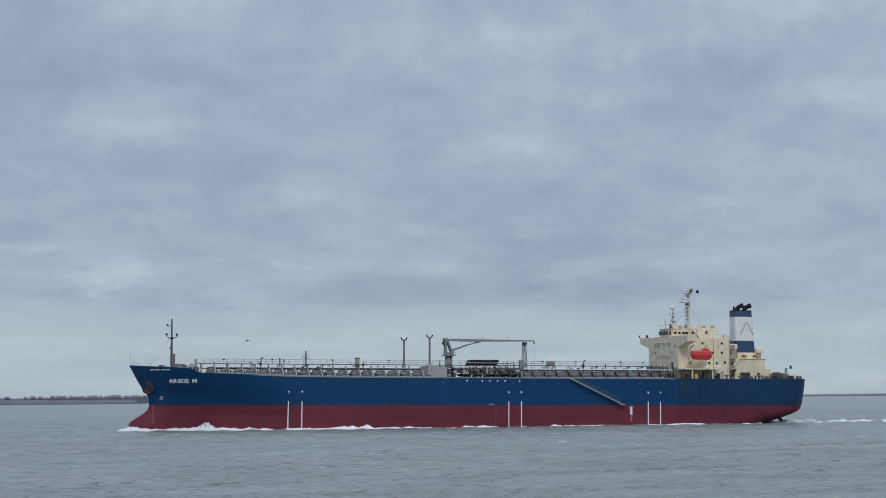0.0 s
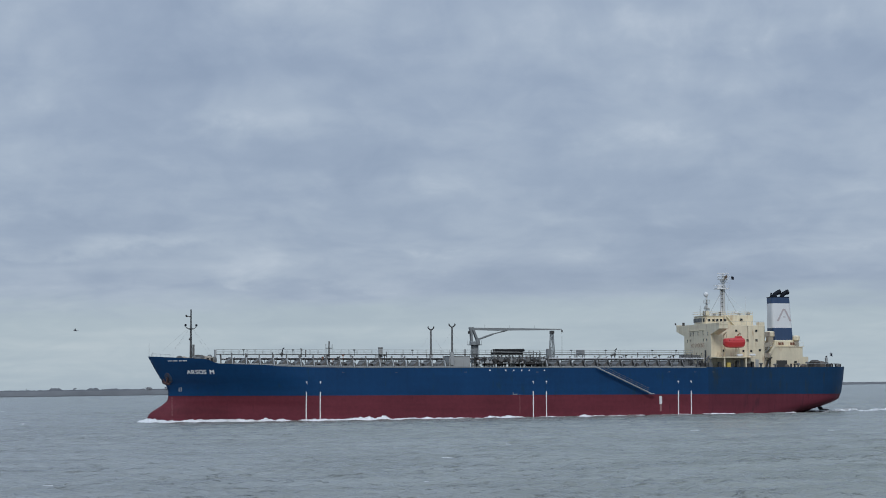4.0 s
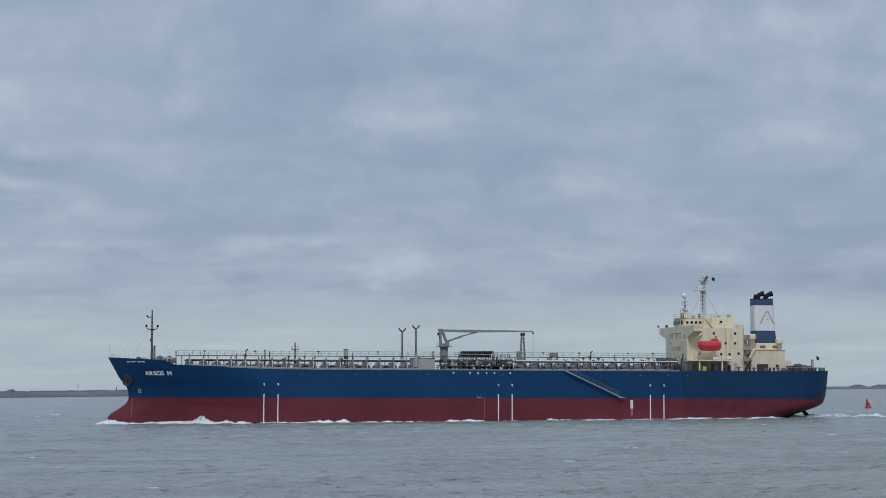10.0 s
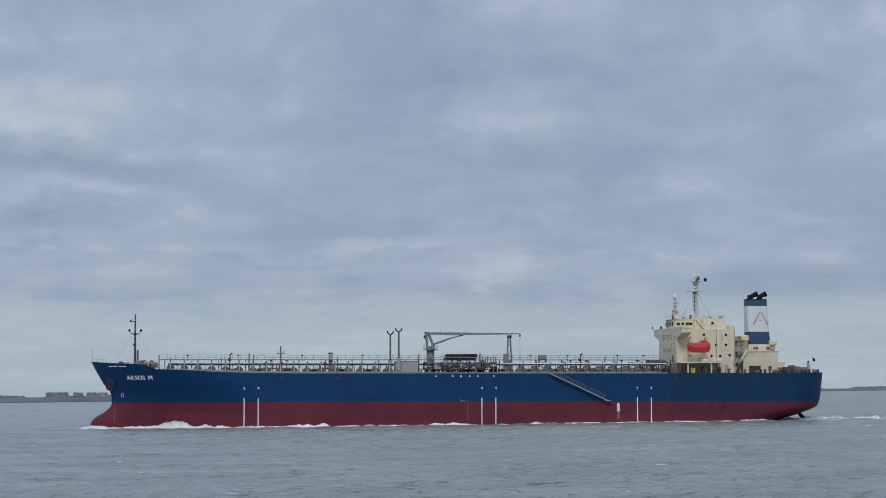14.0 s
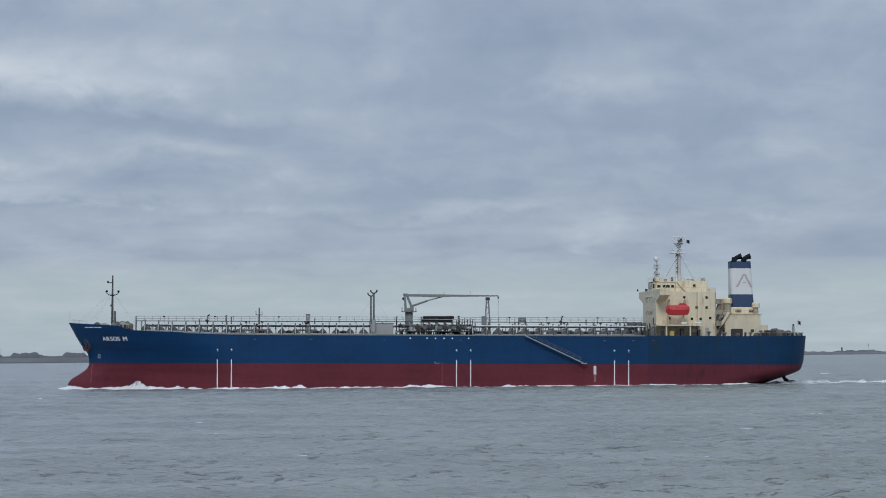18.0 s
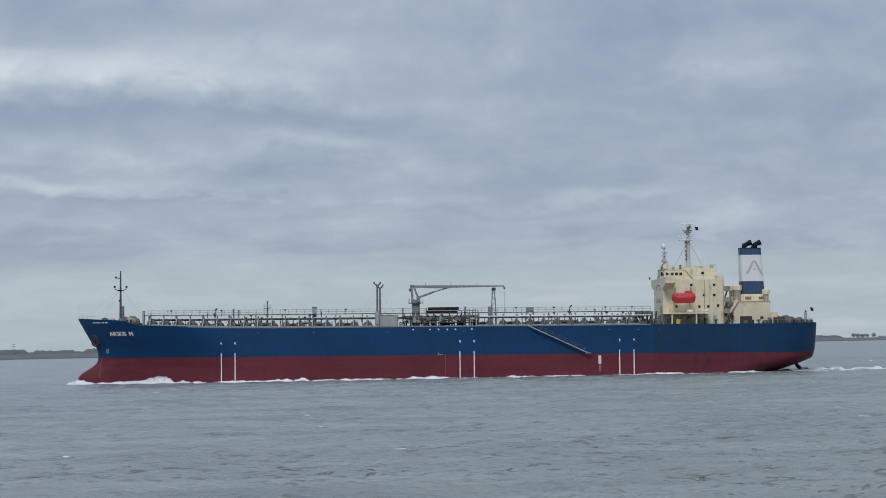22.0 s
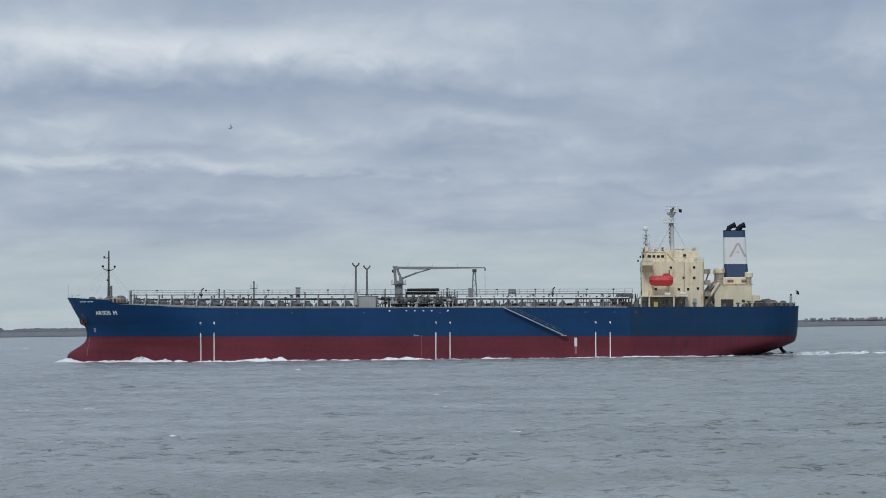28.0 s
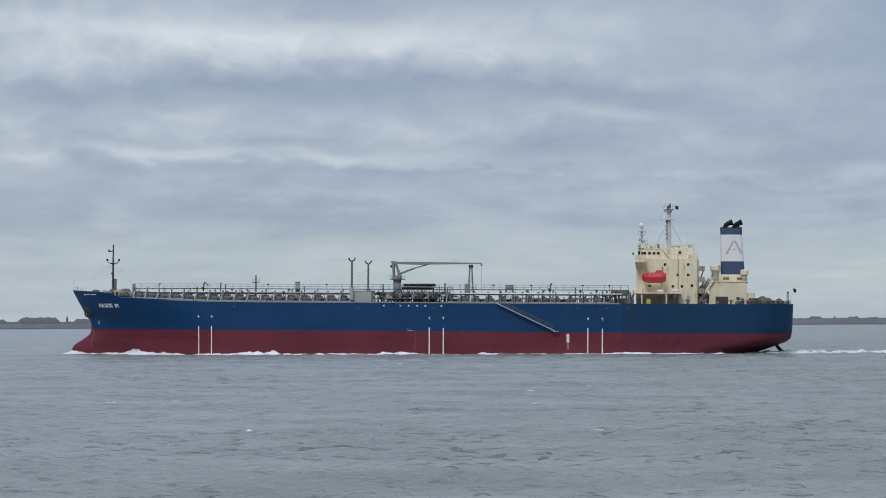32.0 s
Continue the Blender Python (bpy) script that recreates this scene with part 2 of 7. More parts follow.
M_CRANE = surface("crane_grey_paint", (0.19, 0.205, 0.21), 0.55, vary=0.14, stain=(0.14, 0.09, 0.06), stain_at=0.66)
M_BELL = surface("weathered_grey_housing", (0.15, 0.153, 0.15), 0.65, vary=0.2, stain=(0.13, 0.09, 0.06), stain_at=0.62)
M_BELLEND = surface("darker_stained_housing", (0.115, 0.116, 0.113), 0.75, vary=0.3, stain=(0.12, 0.06, 0.04), stain_at=0.58)
M_MAST = surface("dark_mast_paint", (0.062, 0.066, 0.068), 0.6, vary=0.2, stain=(0.10, 0.06, 0.04), stain_at=0.66)
M_DGREY = surface("dark_grey_steel", (0.035, 0.034, 0.033), 0.6, vary=0.2, stain=(0.10, 0.05, 0.03), stain_at=0.62)
M_DECK = surface("deck_green_grey_paint", (0.06, 0.062, 0.06), 0.7, vary=0.2, stain=(0.12, 0.07, 0.04), stain_at=0.6)
M_BLACK = surface("black_soot_paint", (0.007, 0.010, 0.017), 0.7, vary=0.2, spec=0.2)
M_FBLUE = surface("funnel_blue_paint", (0.022, 0.052, 0.120), 0.5, vary=0.08, streak=0.15)
M_BOAT = surface("lifeboat_orange_red", (0.48, 0.032, 0.034), 0.4, vary=0.06, streak=0.1)
M_LOGO = surface("logo_grey_red_paint", (0.42, 0.37, 0.37), 0.5, vary=0.06)
M_RUST = surface("rusty_steel", (0.17, 0.075, 0.045), 0.8, vary=0.3)
M_RUBBER = surface("black_rubber", (0.018, 0.019, 0.02), 0.7, vary=0.25, stain=(0.05, 0.04, 0.035), stain_at=0.6, spec=0.2)
M_GLASS = surface("dark_window_glass", (0.012, 0.014, 0.016), 0.12, vary=0.05, bump=0.0)
M_YELLOW = surface("yellow_paint", (0.55, 0.42, 0.10), 0.5, vary=0.1)
M_REDTXT = surface("red_lettering_paint", (0.42, 0.29, 0.20), 0.6, vary=0.25, grain=8)
M_BUOY = surface("buoy_red_paint", (0.36, 0.026, 0.050), 0.5, vary=0.12, stain=(0.2, 0.1, 0.08), stain_at=0.7)
M_NAVY = surface("dark_flag_cloth", (0.022, 0.028, 0.05), 0.8, vary=0.1)
M_FEATHER = surface("gull_feathers", (0.22, 0.22, 0.23), 0.8, vary=0.1)
M_FEATHER_D = surface("dark_wing_tips", (0.03, 0.03, 0.032), 0.8, vary=0.1)
M_POCKET = surface("worn_grey_blue_plate", (0.035, 0.054, 0.094), 0.7, vary=0.3, grain=3.0, patch=0.6, stain=(0.075, 0.045, 0.045), stain_at=0.48)
M_ANCHOR = surface("rusty_anchor_steel", (0.088, 0.048, 0.047), 0.85, vary=0.3)
M_FAINT = surface("faded_red_grey_marking", (0.26, 0.13, 0.13), 0.7, vary=0.2)
M_DUCT = surface("weathered_duct_paint", (0.30, 0.27, 0.22), 0.7, vary=0.2, stain=(0.16, 0.09, 0.06), stain_at=0.55)
M_TARP = surface("brown_tarpaulin", (0.105, 0.088, 0.075), 0.85, vary=0.3, grain=2.0, patch=0.8, bump=0.5, bump_scale=2.0)
M_DIKE = surface("shore_grass_and_stone", (0.125, 0.130, 0.135), 0.95, vary=0.35, grain=0.08, patch=0.012, bump=0.3, bump_scale=0.5)
# woods: base lifted and blued, so the distance haze sits in the colour
M_WOOD = surface("hazed_winter_woods", (0.132, 0.139, 0.149), 0.95, vary=0.10, grain=0.12, patch=0.02, bump=0.0, per_island=0.06, spec=0.0)
M_STONE = surface("wet_dark_stone", (0.060, 0.063, 0.065), 0.8, vary=0.4, grain=0.15, patch=0.03, bump=0.2, bump_scale=0.5)
M_BARK = surface("tree_bark", (0.13, 0.128, 0.13), 0.95, vary=0.2)
# crowns much paler than twigs are: far haze mixed into their tone
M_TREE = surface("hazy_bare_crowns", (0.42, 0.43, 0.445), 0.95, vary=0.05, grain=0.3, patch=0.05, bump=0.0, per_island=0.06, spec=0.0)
# masonry colour carries the haze too, pale with a touch of blue
M_TOWER = surface("haze_paled_masonry", (0.25, 0.255, 0.265), 0.9, vary=0.15)
M_SLATE = surface("dark_stone_and_slate", (0.085, 0.09, 0.098), 0.9, vary=0.15)
M_FARSTEEL = surface("far_galvanised_steel", (0.27, 0.275, 0.28), 0.6, vary=0.05)

# spray: foam that thins out and tears towards its crest; flat foam breaks into lacy streaks
def torn_foam(name, base, scale, stretch, climb, lo, hi):
    m = surface(name, base, 0.9, vary=0.25, grain=2.0, patch=0.7, bump=0.9, bump_scale=2.5)
    n, l = m.node_tree.nodes, m.node_tree.links
    tc, mp, sep, nz, fall, add, rng_ = (n.new("ShaderNode" + k) for k in ("TexCoord", "Mapping", "SeparateXYZ", "TexNoise", "Math", "Math", "MapRange"))
    mp.inputs["Scale"].default_value = stretch
    nz.inputs["Scale"].default_value, nz.inputs["Detail"].default_value, nz.inputs["Roughness"].default_value = scale, 7.0, 0.68
    l.new(tc.outputs["Object"], sep.inputs[0]), l.new(tc.outputs["Object"], mp.inputs[0]), l.new(mp.outputs[0], nz.inputs["Vector"])
    fall.operation, add.operation = "MULTIPLY", "ADD"
    l.new(sep.outputs[2], fall.inputs[0])
    fall.inputs[1].default_value = -climb
    l.new(nz.outputs[0], add.inputs[0]), l.new(fall.outputs[0], add.inputs[1])
    rng_.inputs["From Min"].default_value, rng_.inputs["From Max"].default_value = lo, hi
    l.new(add.outputs[0], rng_.inputs["Value"])
    l.new(rng_.outputs[0], n["Principled BSDF"].inputs["Alpha"])
    return m


M_SPRAY = torn_foam("torn_spray", (0.72, 0.74, 0.75), 1.3, (1, 1, 1), 0.11, 0.10, 0.42)
M_MIST = torn_foam("misty_spray", (0.76, 0.78, 0.79), 0.75, (1, 1, 1), 0.075, 0.06, 0.46)
M_EDGE = torn_foam("broken_edge_foam", (0.84, 0.86, 0.87), 0.8, (0.5, 1, 1.5), 0.12, 0.18, 0.40)
M_LACE = torn_foam("lacy_flat_foam", (0.70, 0.72, 0.73), 1.4, (0.6, 1.0, 1.6), 0.0, 0.36, 0.56)

# water: grey estuary with short chop
M_WATER = bpy.data.materials.new("grey_estuary_water")
M_WATER.use_nodes = True
an, al = M_WATER.node_tree.nodes, M_WATER.node_tree.links
wb = an["Principled BSDF"]
wb.inputs["Roughness"].default_value = 0.24
wb.inputs["IOR"].default_value = 1.333
wtc = an.new("ShaderNodeTexCoord")


def water_noise(scale, detail, stretch, rough=0.5):
    mp = an.new("ShaderNodeMapping")
    mp.inputs["Scale"].default_value = stretch
    al.new(wtc.outputs["Object"], mp.inputs[0])
    z = an.new("ShaderNodeTexNoise")
    z.inputs["Scale"].default_value, z.inputs["Detail"].default_value, z.inputs["Roughness"].default_value = scale, detail, rough
    al.new(mp.outputs[0], z.inputs["Vector"])
    return z.outputs[0]


silt = ramp(an, [(0.35, (0.202, 0.215, 0.216)), (0.65, (0.275, 0.291, 0.292))])
murk = ramp(an, [(0.35, (0.178, 0.196, 0.175)), (0.65, (0.249, 0.271, 0.245))])
silt_mix, silt_at, silt_sep = an.new("ShaderNodeMix"), an.new("ShaderNodeMapRange"), an.new("ShaderNodeSeparateXYZ")
silt_mix.data_type = "RGBA"
clouding = water_noise(0.07, 5, (0.6, 1.0, 1))
al.new(clouding, silt.inputs[0]), al.new(clouding, murk.inputs[0])
al.new(wtc.outputs["Object"], silt_sep.inputs[0]), al.new(silt_sep.outputs[0], silt_at.inputs["Value"])
for k, v in (("From Min", -60.0), ("From Max", 70.0)):
    silt_at.inputs[k].default_value = v
al.new(silt_at.outputs[0], silt_mix.inputs[0]), al.new(silt.outputs[0], silt_mix.inputs[6]), al.new(murk.outputs[0], silt_mix.inputs[7])
al.new(silt_mix.outputs[2], wb.inputs["Base Color"])


def water_math(op, a, b, clamp=False):
    k = an.new("ShaderNodeMath")
    k.operation, k.use_clamp = op, clamp
    for i, s in enumerate((a, b)):
        if isinstance(s, (int, float)):
            k.inputs[i].default_value = s
        else:
            al.new(s, k.inputs[i])
    return k.outputs[0]


# gentle ripple, broken by scattered steep little wave faces
steep = an.new("ShaderNodeMapRange")
steep.interpolation_type = "SMOOTHSTEP"
for k, v in (("From Min", 0.57), ("From Max", 0.67)):
    steep.inputs[k].default_value = v
al.new(water_noise(0.85, 3, (0.42, 1.3, 1), 0.55), steep.inputs["Value"])
# cat's paws: the steep faces come in flocks
flock = an.new("ShaderNodeMapRange")
for k, v in (("From Min", 0.38), ("From Max", 0.62), ("To Min", 0.25), ("To Max", 1.0)):
    flock.inputs[k].default_value = v
al.new(water_noise(0.045, 3, (0.5, 1.0, 1)), flock.inputs["Value"])
ripple = water_math("ADD", water_math("MULTIPLY", water_noise(0.45, 5, (0.6, 1.0, 1), 0.6), 0.42), water_math("MULTIPLY", water_noise(1.7, 5, (0.6, 1.0, 1), 0.65), 0.21))
ripple = water_math("ADD", ripple, water_math("MULTIPLY", water_math("MULTIPLY", steep.outputs[0], flock.outputs[0]), 0.72))
ripple = water_math("ADD", ripple, water_math("MULTIPLY", water_noise(0.24, 5, (0.4, 1.2, 1), 0.6), 1.0))
ripple = water_math("ADD", ripple, water_math("MULTIPLY", water_noise(0.10, 3, (0.8, 1.0, 1)), 1.3))
wbump = an.new("ShaderNodeBump")
wbump.inputs["Strength"].default_value, wbump.inputs["Distance"].default_value = 1.0, 0.7
# calm slicks far out towards the other bank: centre and half sizes
wsep = an.new("ShaderNodeSeparateXYZ")
al.new(wtc.outputs["Object"], wsep.inputs[0])


ragged = water_math("MULTIPLY", water_math("SUBTRACT", water_noise(0.02, 4, (0.35, 1, 1)), 0.5), 2.6)
calm = None
for cx_, cy_, hx_, hy_ in ((-330, 1050, 300, 40), (-430, 1400, 220, 45)):
    ux = water_math("DIVIDE", water_math("SUBTRACT", wsep.outputs[0], cx_), hx_)
    uy = water_math("ADD", water_math("DIVIDE", water_math("SUBTRACT", wsep.outputs[1], cy_), hy_), ragged)
    e = water_math("POWER", 2.718, water_math("MULTIPLY", water_math("ADD", water_math("MULTIPLY", ux, ux), water_math("MULTIPLY", uy, uy)), -1.0))
    calm = e if calm is None else water_math("MAXIMUM", calm, e)
al.new(water_math("SUBTRACT", 1.0, water_math("MULTIPLY", calm, 0.85)), wbump.inputs["Strength"])
al.new(ripple, wbump.inputs["Height"])
al.new(wbump.outputs[0], wb.inputs["Normal"])


# ---- building helpers ----
def bm_new():
    return bmesh.new()


def mesh_of(name, bm, mats, smooth=False):
    me = bpy.data.meshes.new(name)
    bm.normal_update()
    bm.to_mesh(me)
    bm.free()
    for m in (mats if isinstance(mats, (list, tuple)) else [mats]):
        me.materials.append(m)
    if smooth:
        me.polygons.foreach_set("use_smooth", [True] * len(me.polygons))
    return me


def part(name, bm, material, parent, label="", at=None, smooth=False):
    """Links a bmesh, or a mesh that other pieces share, as one object under a thing or part."""
    me = bm if isinstance(bm, bpy.types.Mesh) else mesh_of(name, bm, material, smooth)
    ob = new(name, me)
    ob.parent = parent
    if at is not None:
        ob.matrix_basis = at if isinstance(at, Matrix) else Matrix.Translation(at)
    if label:
        ob["label"] = label
    return ob


def box(bm, x0, x1, y0, y1, z0, z1, bevel=0.0):
    vs = [bm.verts.new((x, y, z)) for z in (z0, z1) for x, y in ((x0, y0), (x1, y0), (x1, y1), (x0, y1))]
    fs = [bm.faces.new([vs[i] for i in q]) for q in ((3, 2, 1, 0), (4, 5, 6, 7), (0, 1, 5, 4), (1, 2, 6, 5), (2, 3, 7, 6), (3, 0, 4, 7))]
    if bevel:
        es = list({e for f in fs for e in f.edges})
        bmesh.ops.bevel(bm, geom=es, offset=bevel, segments=2, profile=0.5, affect="EDGES", clamp_overlap=True)
    return bm


def prism(bm, outline, axis, a, b, bevel=0.0):
    """An outline in the plane across axis, drawn from a to b along it."""
    def put(u, v, w):
        return {"x": (w, u, v), "y": (u, w, v), "z": (u, v, w)}[axis]
    lo = [bm.verts.new(put(u, v, a)) for u, v in outline]
    hi = [bm.verts.new(put(u, v, b)) for u, v in outline]
    n = len(outline)
    fs = [bm.faces.new(lo), bm.faces.new(hi[::-1])] + [bm.faces.new((lo[(i + 1) % n], lo[i], hi[i], hi[(i + 1) % n])) for i in range(n)]
    bmesh.ops.recalc_face_normals(bm, faces=fs)
    if bevel:
        bmesh.ops.bevel(bm, geom=list({e for f in fs for e in f.edges}), offset=bevel, segments=2, profile=0.5, affect="EDGES", clamp_overlap=True)
    return bm


def tube(bm, p, q, r, r2=None, seg=8, caps=True):
    p, q = Vector(p), Vector(q)
    d = (q - p).normalized()
    side = d.orthogonal().normalized()
    other = d.cross(side)
    rings = []
    for c, rad in ((p, r), (q, r if r2 is None else r2)):
        rings.append([bm.verts.new(c + (side * math.cos(a) + other * math.sin(a)) * rad) for a in (2 * math.pi * i / seg for i in range(seg))])
    for i in range(seg):
        bm.faces.new((rings[0][i], rings[0][(i + 1) % seg], rings[1][(i + 1) % seg], rings[1][i]))
    if caps:
        bm.faces.new(rings[0][::-1]), bm.faces.new(rings[1])
    return bm


def path_tube(bm, pts, r, seg=8):
    for p, q in zip(pts, pts[1:]):
        tube(bm, p, q, r, seg=seg)
    return bm


def revolve(bm, profile, centre=(0, 0, 0), seg=20, sx=1.0, sy=1.0):
    """Turns (radius, height) pairs about an upright axis."""
    rings = []
    for r, z in profile:
        rings.append([bm.verts.new((centre[0] + sx * r * math.cos(a), centre[1] + sy * r * math.sin(a), centre[2] + z)) for a in (2 * math.pi * i / seg for i in range(seg))])
    for a, b in zip(rings, rings[1:]):
        for i in range(seg):
            bm.faces.new((a[i], a[(i + 1) % seg], b[(i + 1) % seg], b[i]))
    bm.faces.new(rings[0][::-1]), bm.faces.new(rings[-1])
    return bm


def lettering(name, body, size, material, parent, at, depth=0.02, bold=0.0):
    cu = bpy.data.curves.new(name, "FONT")
    cu.body, cu.size, cu.extrude, cu.align_x, cu.align_y = body, size, depth, "CENTER", "CENTER"
    tmp = bpy.data.objects.new(name, cu)
    scene.collection.objects.link(tmp)
    bpy.context.view_layer.update()
    one = bpy.data.meshes.new_from_object(tmp.evaluated_get(bpy.context.evaluated_depsgraph_get()))
    bpy.data.objects.remove(tmp)
    bm = bm_new()
    # heavy strokes: the letter laid several times, a little apart
    for i, d in enumerate((0.0, -bold, bold, 0.5 * bold, -0.5 * bold) if bold else (0.0,)):
        n0 = len(bm.verts)
        bm.from_mesh(one)
        bm.verts.ensure_lookup_table()
        bmesh.ops.translate(bm, vec=(d, 0.3 * d * (1 if i % 2 else -1), 0.004 * i), verts=bm.verts[n0:])
    return part(name, bm, material, parent, at=at)


def curve_at(table, v):
    """Reads a smooth table of (place, value) pairs."""
    if v <= table[0][0]:
        return table[0][1]
    for (a, fa), (b, fb) in zip(table, table[1:]):
        if v <= b:
            return fa + (fb - fa) * (v - a) / (b - a)
    return table[-1][1]


def thing(name, label, category, group="", kind=""):
    return tagged(new(name), label, category, group, kind)


# ---- water, one sheet to the horizon ----
def wave_height(px, py, spacing):
    """Short wind chop, as a sum of waves; waves too short for the mesh fade out."""
    rng = np.random.RandomState(5)
    h = np.zeros_like(px)
    for i in range(56):
        lam = 0.6 * (3.6 / 0.6) ** (rng.rand() ** 1.2)
        ang = rng.normal(0.12, 0.68)
        k = 2 * math.pi / lam
        amp = 0.0145 * lam ** 0.8
        ph = k * (px * math.sin(ang) + py * math.cos(ang)) + rng.rand() * 6.28
        keep = np.clip(lam / (2.6 * spacing) - 0.6, 0, 1)
        s = np.sin(ph)
        h += amp * keep * (s + 0.25 * (s * s - 0.5))
    # longer seas out in the fairway, away from the sheltered bank
    open_water = np.clip((np.hypot(px, py) - 140) / 190, 0, 1)
    for i in range(26):
        lam = 3.0 * (9.5 / 3.0) ** rng.rand()
        ang = rng.normal(0.2, 0.75)
        k = 2 * math.pi / lam
        ph = k * (px * math.sin(ang) + py * math.cos(ang)) + rng.rand() * 6.28
        keep = np.clip(lam / (2.6 * spacing) - 0.6, 0, 1)
        s = np.sin(ph)
        h += 0.0066 * lam * keep * open_water * (s + 0.3 * (s * s - 0.5))
    gust = 0.55 + 0.3 * np.sin(px / 61 + 1.3 * np.sin(py / 83)) * np.sin(py / 97 + 0.8)
    # the wind is fresher up the estuary
    return h * gust * (1 + 0.55 * np.clip((px + 20) / 140, 0, 1))


def build_water():
    near, far = 85.0, 3000.0
    rr = near * np.exp(np.linspace(0, math.log(far / near), 1500))
    aa = np.radians(np.concatenate([np.linspace(-26, 35, 520)]))
    step = np.maximum(rr * (rr[1] / rr[0] - 1), rr * (aa[1] - aa[0]))
    A, Rr = np.meshgrid(aa, rr)
    X, Y = Rr * np.sin(A), Rr * np.cos(A)
    Z = wave_height(X, Y, step[:, None])
    edge = np.minimum(np.arange(len(aa)), np.arange(len(aa))[::-1])[None, :] / 8.0
    Z = Z * np.clip(edge, 0, 1) * np.clip((far - Rr) / 200, 0, 1)
    nr, na = X.shape
    verts = np.stack([X, Y, Z], -1).reshape(-1, 3)
    i = np.arange(nr * na).reshape(nr, na)
    quads = np.stack([i[:-1, :-1], i[:-1, 1:], i[1:, 1:], i[1:, :-1]], -1).reshape(-1, 4)
    # the rest of the sheet: plain rings all round, joined along the fine part's edges
    ex, ef = [], []
    n0 = len(verts)
    out = [far, 3800.0, 4900.0]
    arc = np.radians(np.concatenate([np.linspace(35, 334, 60)]))
    # outer rings behind the fine part
    for r in out[1:]:
        ex += [(r * math.sin(a), r * math.cos(a), 0.0) for a in aa]
    last = i[-1]
    rings = [last] + [n0 + k * na + np.arange(na) for k in range(2)]
    for a, b in zip(rings, rings[1:]):
        ef.append(np.stack([a[:-1], a[1:], b[1:], b[:-1]], -1))
    n1 = n0 + len(ex)
    radii = [near, far, 3800.0, 4900.0]
    for r in radii:
        ex += [(r * math.sin(a), r * math.cos(a), 0.0) for a in arc]
    m = len(arc)
    for k in range(3):
        a, b = n1 + k * m + np.arange(m), n1 + (k + 1) * m + np.arange(m)
        ef.append(np.stack([a[:-1], a[1:], b[1:], b[:-1]], -1))
    verts = np.concatenate([verts, np.array(ex)])
    quads = np.concatenate([quads] + ef)
    # middle, under the bank
    me = bpy.data.meshes.new("water")
    c = len(verts)
    verts = np.concatenate([verts, [[0, 0, 0]]])
    tri_a = np.stack([np.full(na - 1, c), i[0][:-1], i[0][1:]], -1)
    arc0 = n1 + np.arange(m)
    tri_b = np.stack([np.full(m - 1, c), arc0[:-1], arc0[1:]], -1)
    tris = np.concatenate([tri_a, tri_b])
    nv, nq, nt = len(verts), len(quads), len(tris)
    me.vertices.add(nv)
    me.vertices.foreach_set("co", verts.astype(np.float32).ravel())
    loops = np.concatenate([quads[:, ::-1].ravel(), tris[:, ::-1].ravel()]).astype(np.int32)
    me.loops.add(len(loops))
    me.loops.foreach_set("vertex_index", loops)
    me.polygons.add(nq + nt)
    starts = np.concatenate([np.arange(nq) * 4, nq * 4 + np.arange(nt) * 3]).astype(np.int32)
    me.polygons.foreach_set("loop_start", starts)
    me.update(calc_edges=True)
    me.polygons.foreach_set("use_smooth", np.ones(nq + nt, dtype=bool))
    me.materials.append(M_WATER)
    return tagged(new("water", me), "choppy grey estuary water under an overcast sky", "water", kind="structure")


water = build_water()


# ---- far shore ----
def shore_distance(az):
    return curve_at([(-40, 2350), (-8, 2380), (-3, 2480), (1, 2700), (8.6, 2720), (9.4, 3450), (17, 3480), (24, 3650), (45, 3700)], az)


def reach(az):
    """Sizes on the far bank grow with its distance."""
    return shore_distance(az) / 1250.0


def polar(az, r):
    return r * math.sin(radians(az)), r * math.cos(radians(az))


def dike_rise(az):
    return curve_at([(-25, 1.05), (-9, 1.0), (-4, 1.1), (5, 1.05), (9, 0.9), (12, 0.6), (17, 0.5), (22, 0.45), (26, 0.4), (30, 0.35)], az)


def build_shore():
    """Low dike with a stone foot and fields behind it."""
    bm = bm_new()
    rng = random.Random(3)
    prof = [(-2, -0.6), (0, 0.25), (5, 0.9), (12, 2.5), (17, 2.8), (26, 2.4), (150, 2.2), (500, 1.8), (900, 0.6)]
    prev = None
    az = -42.0
    while az <= 46.0:
        d = shore_distance(az) + 6 * noise.noise((az * 1.7, 0, 0))
        k = dike_rise(az)
        col = []
        for dr, z in prof:
            x, y = polar(az, d + dr)
            col.append(bm.verts.new((x, y, z * (k * reach(az) if z > 0.5 else 1) + (0.18 * noise.noise((az * 9, dr * 0.1, 0)) if dr > 0 else 0))))
        if prev:
            for j in range(len(prof) - 1):
                bm.faces.new((prev[j], col[j], col[j + 1], prev[j + 1]))
        prev = col
        az += 0.11
    bmesh.ops.recalc_face_normals(bm, faces=bm.faces)
    ob = new("shore", mesh_of("shore", bm, M_DIKE, True))
    return tagged(ob, "low grey-green dike along the far bank", "shore", kind="structure")


build_shore()


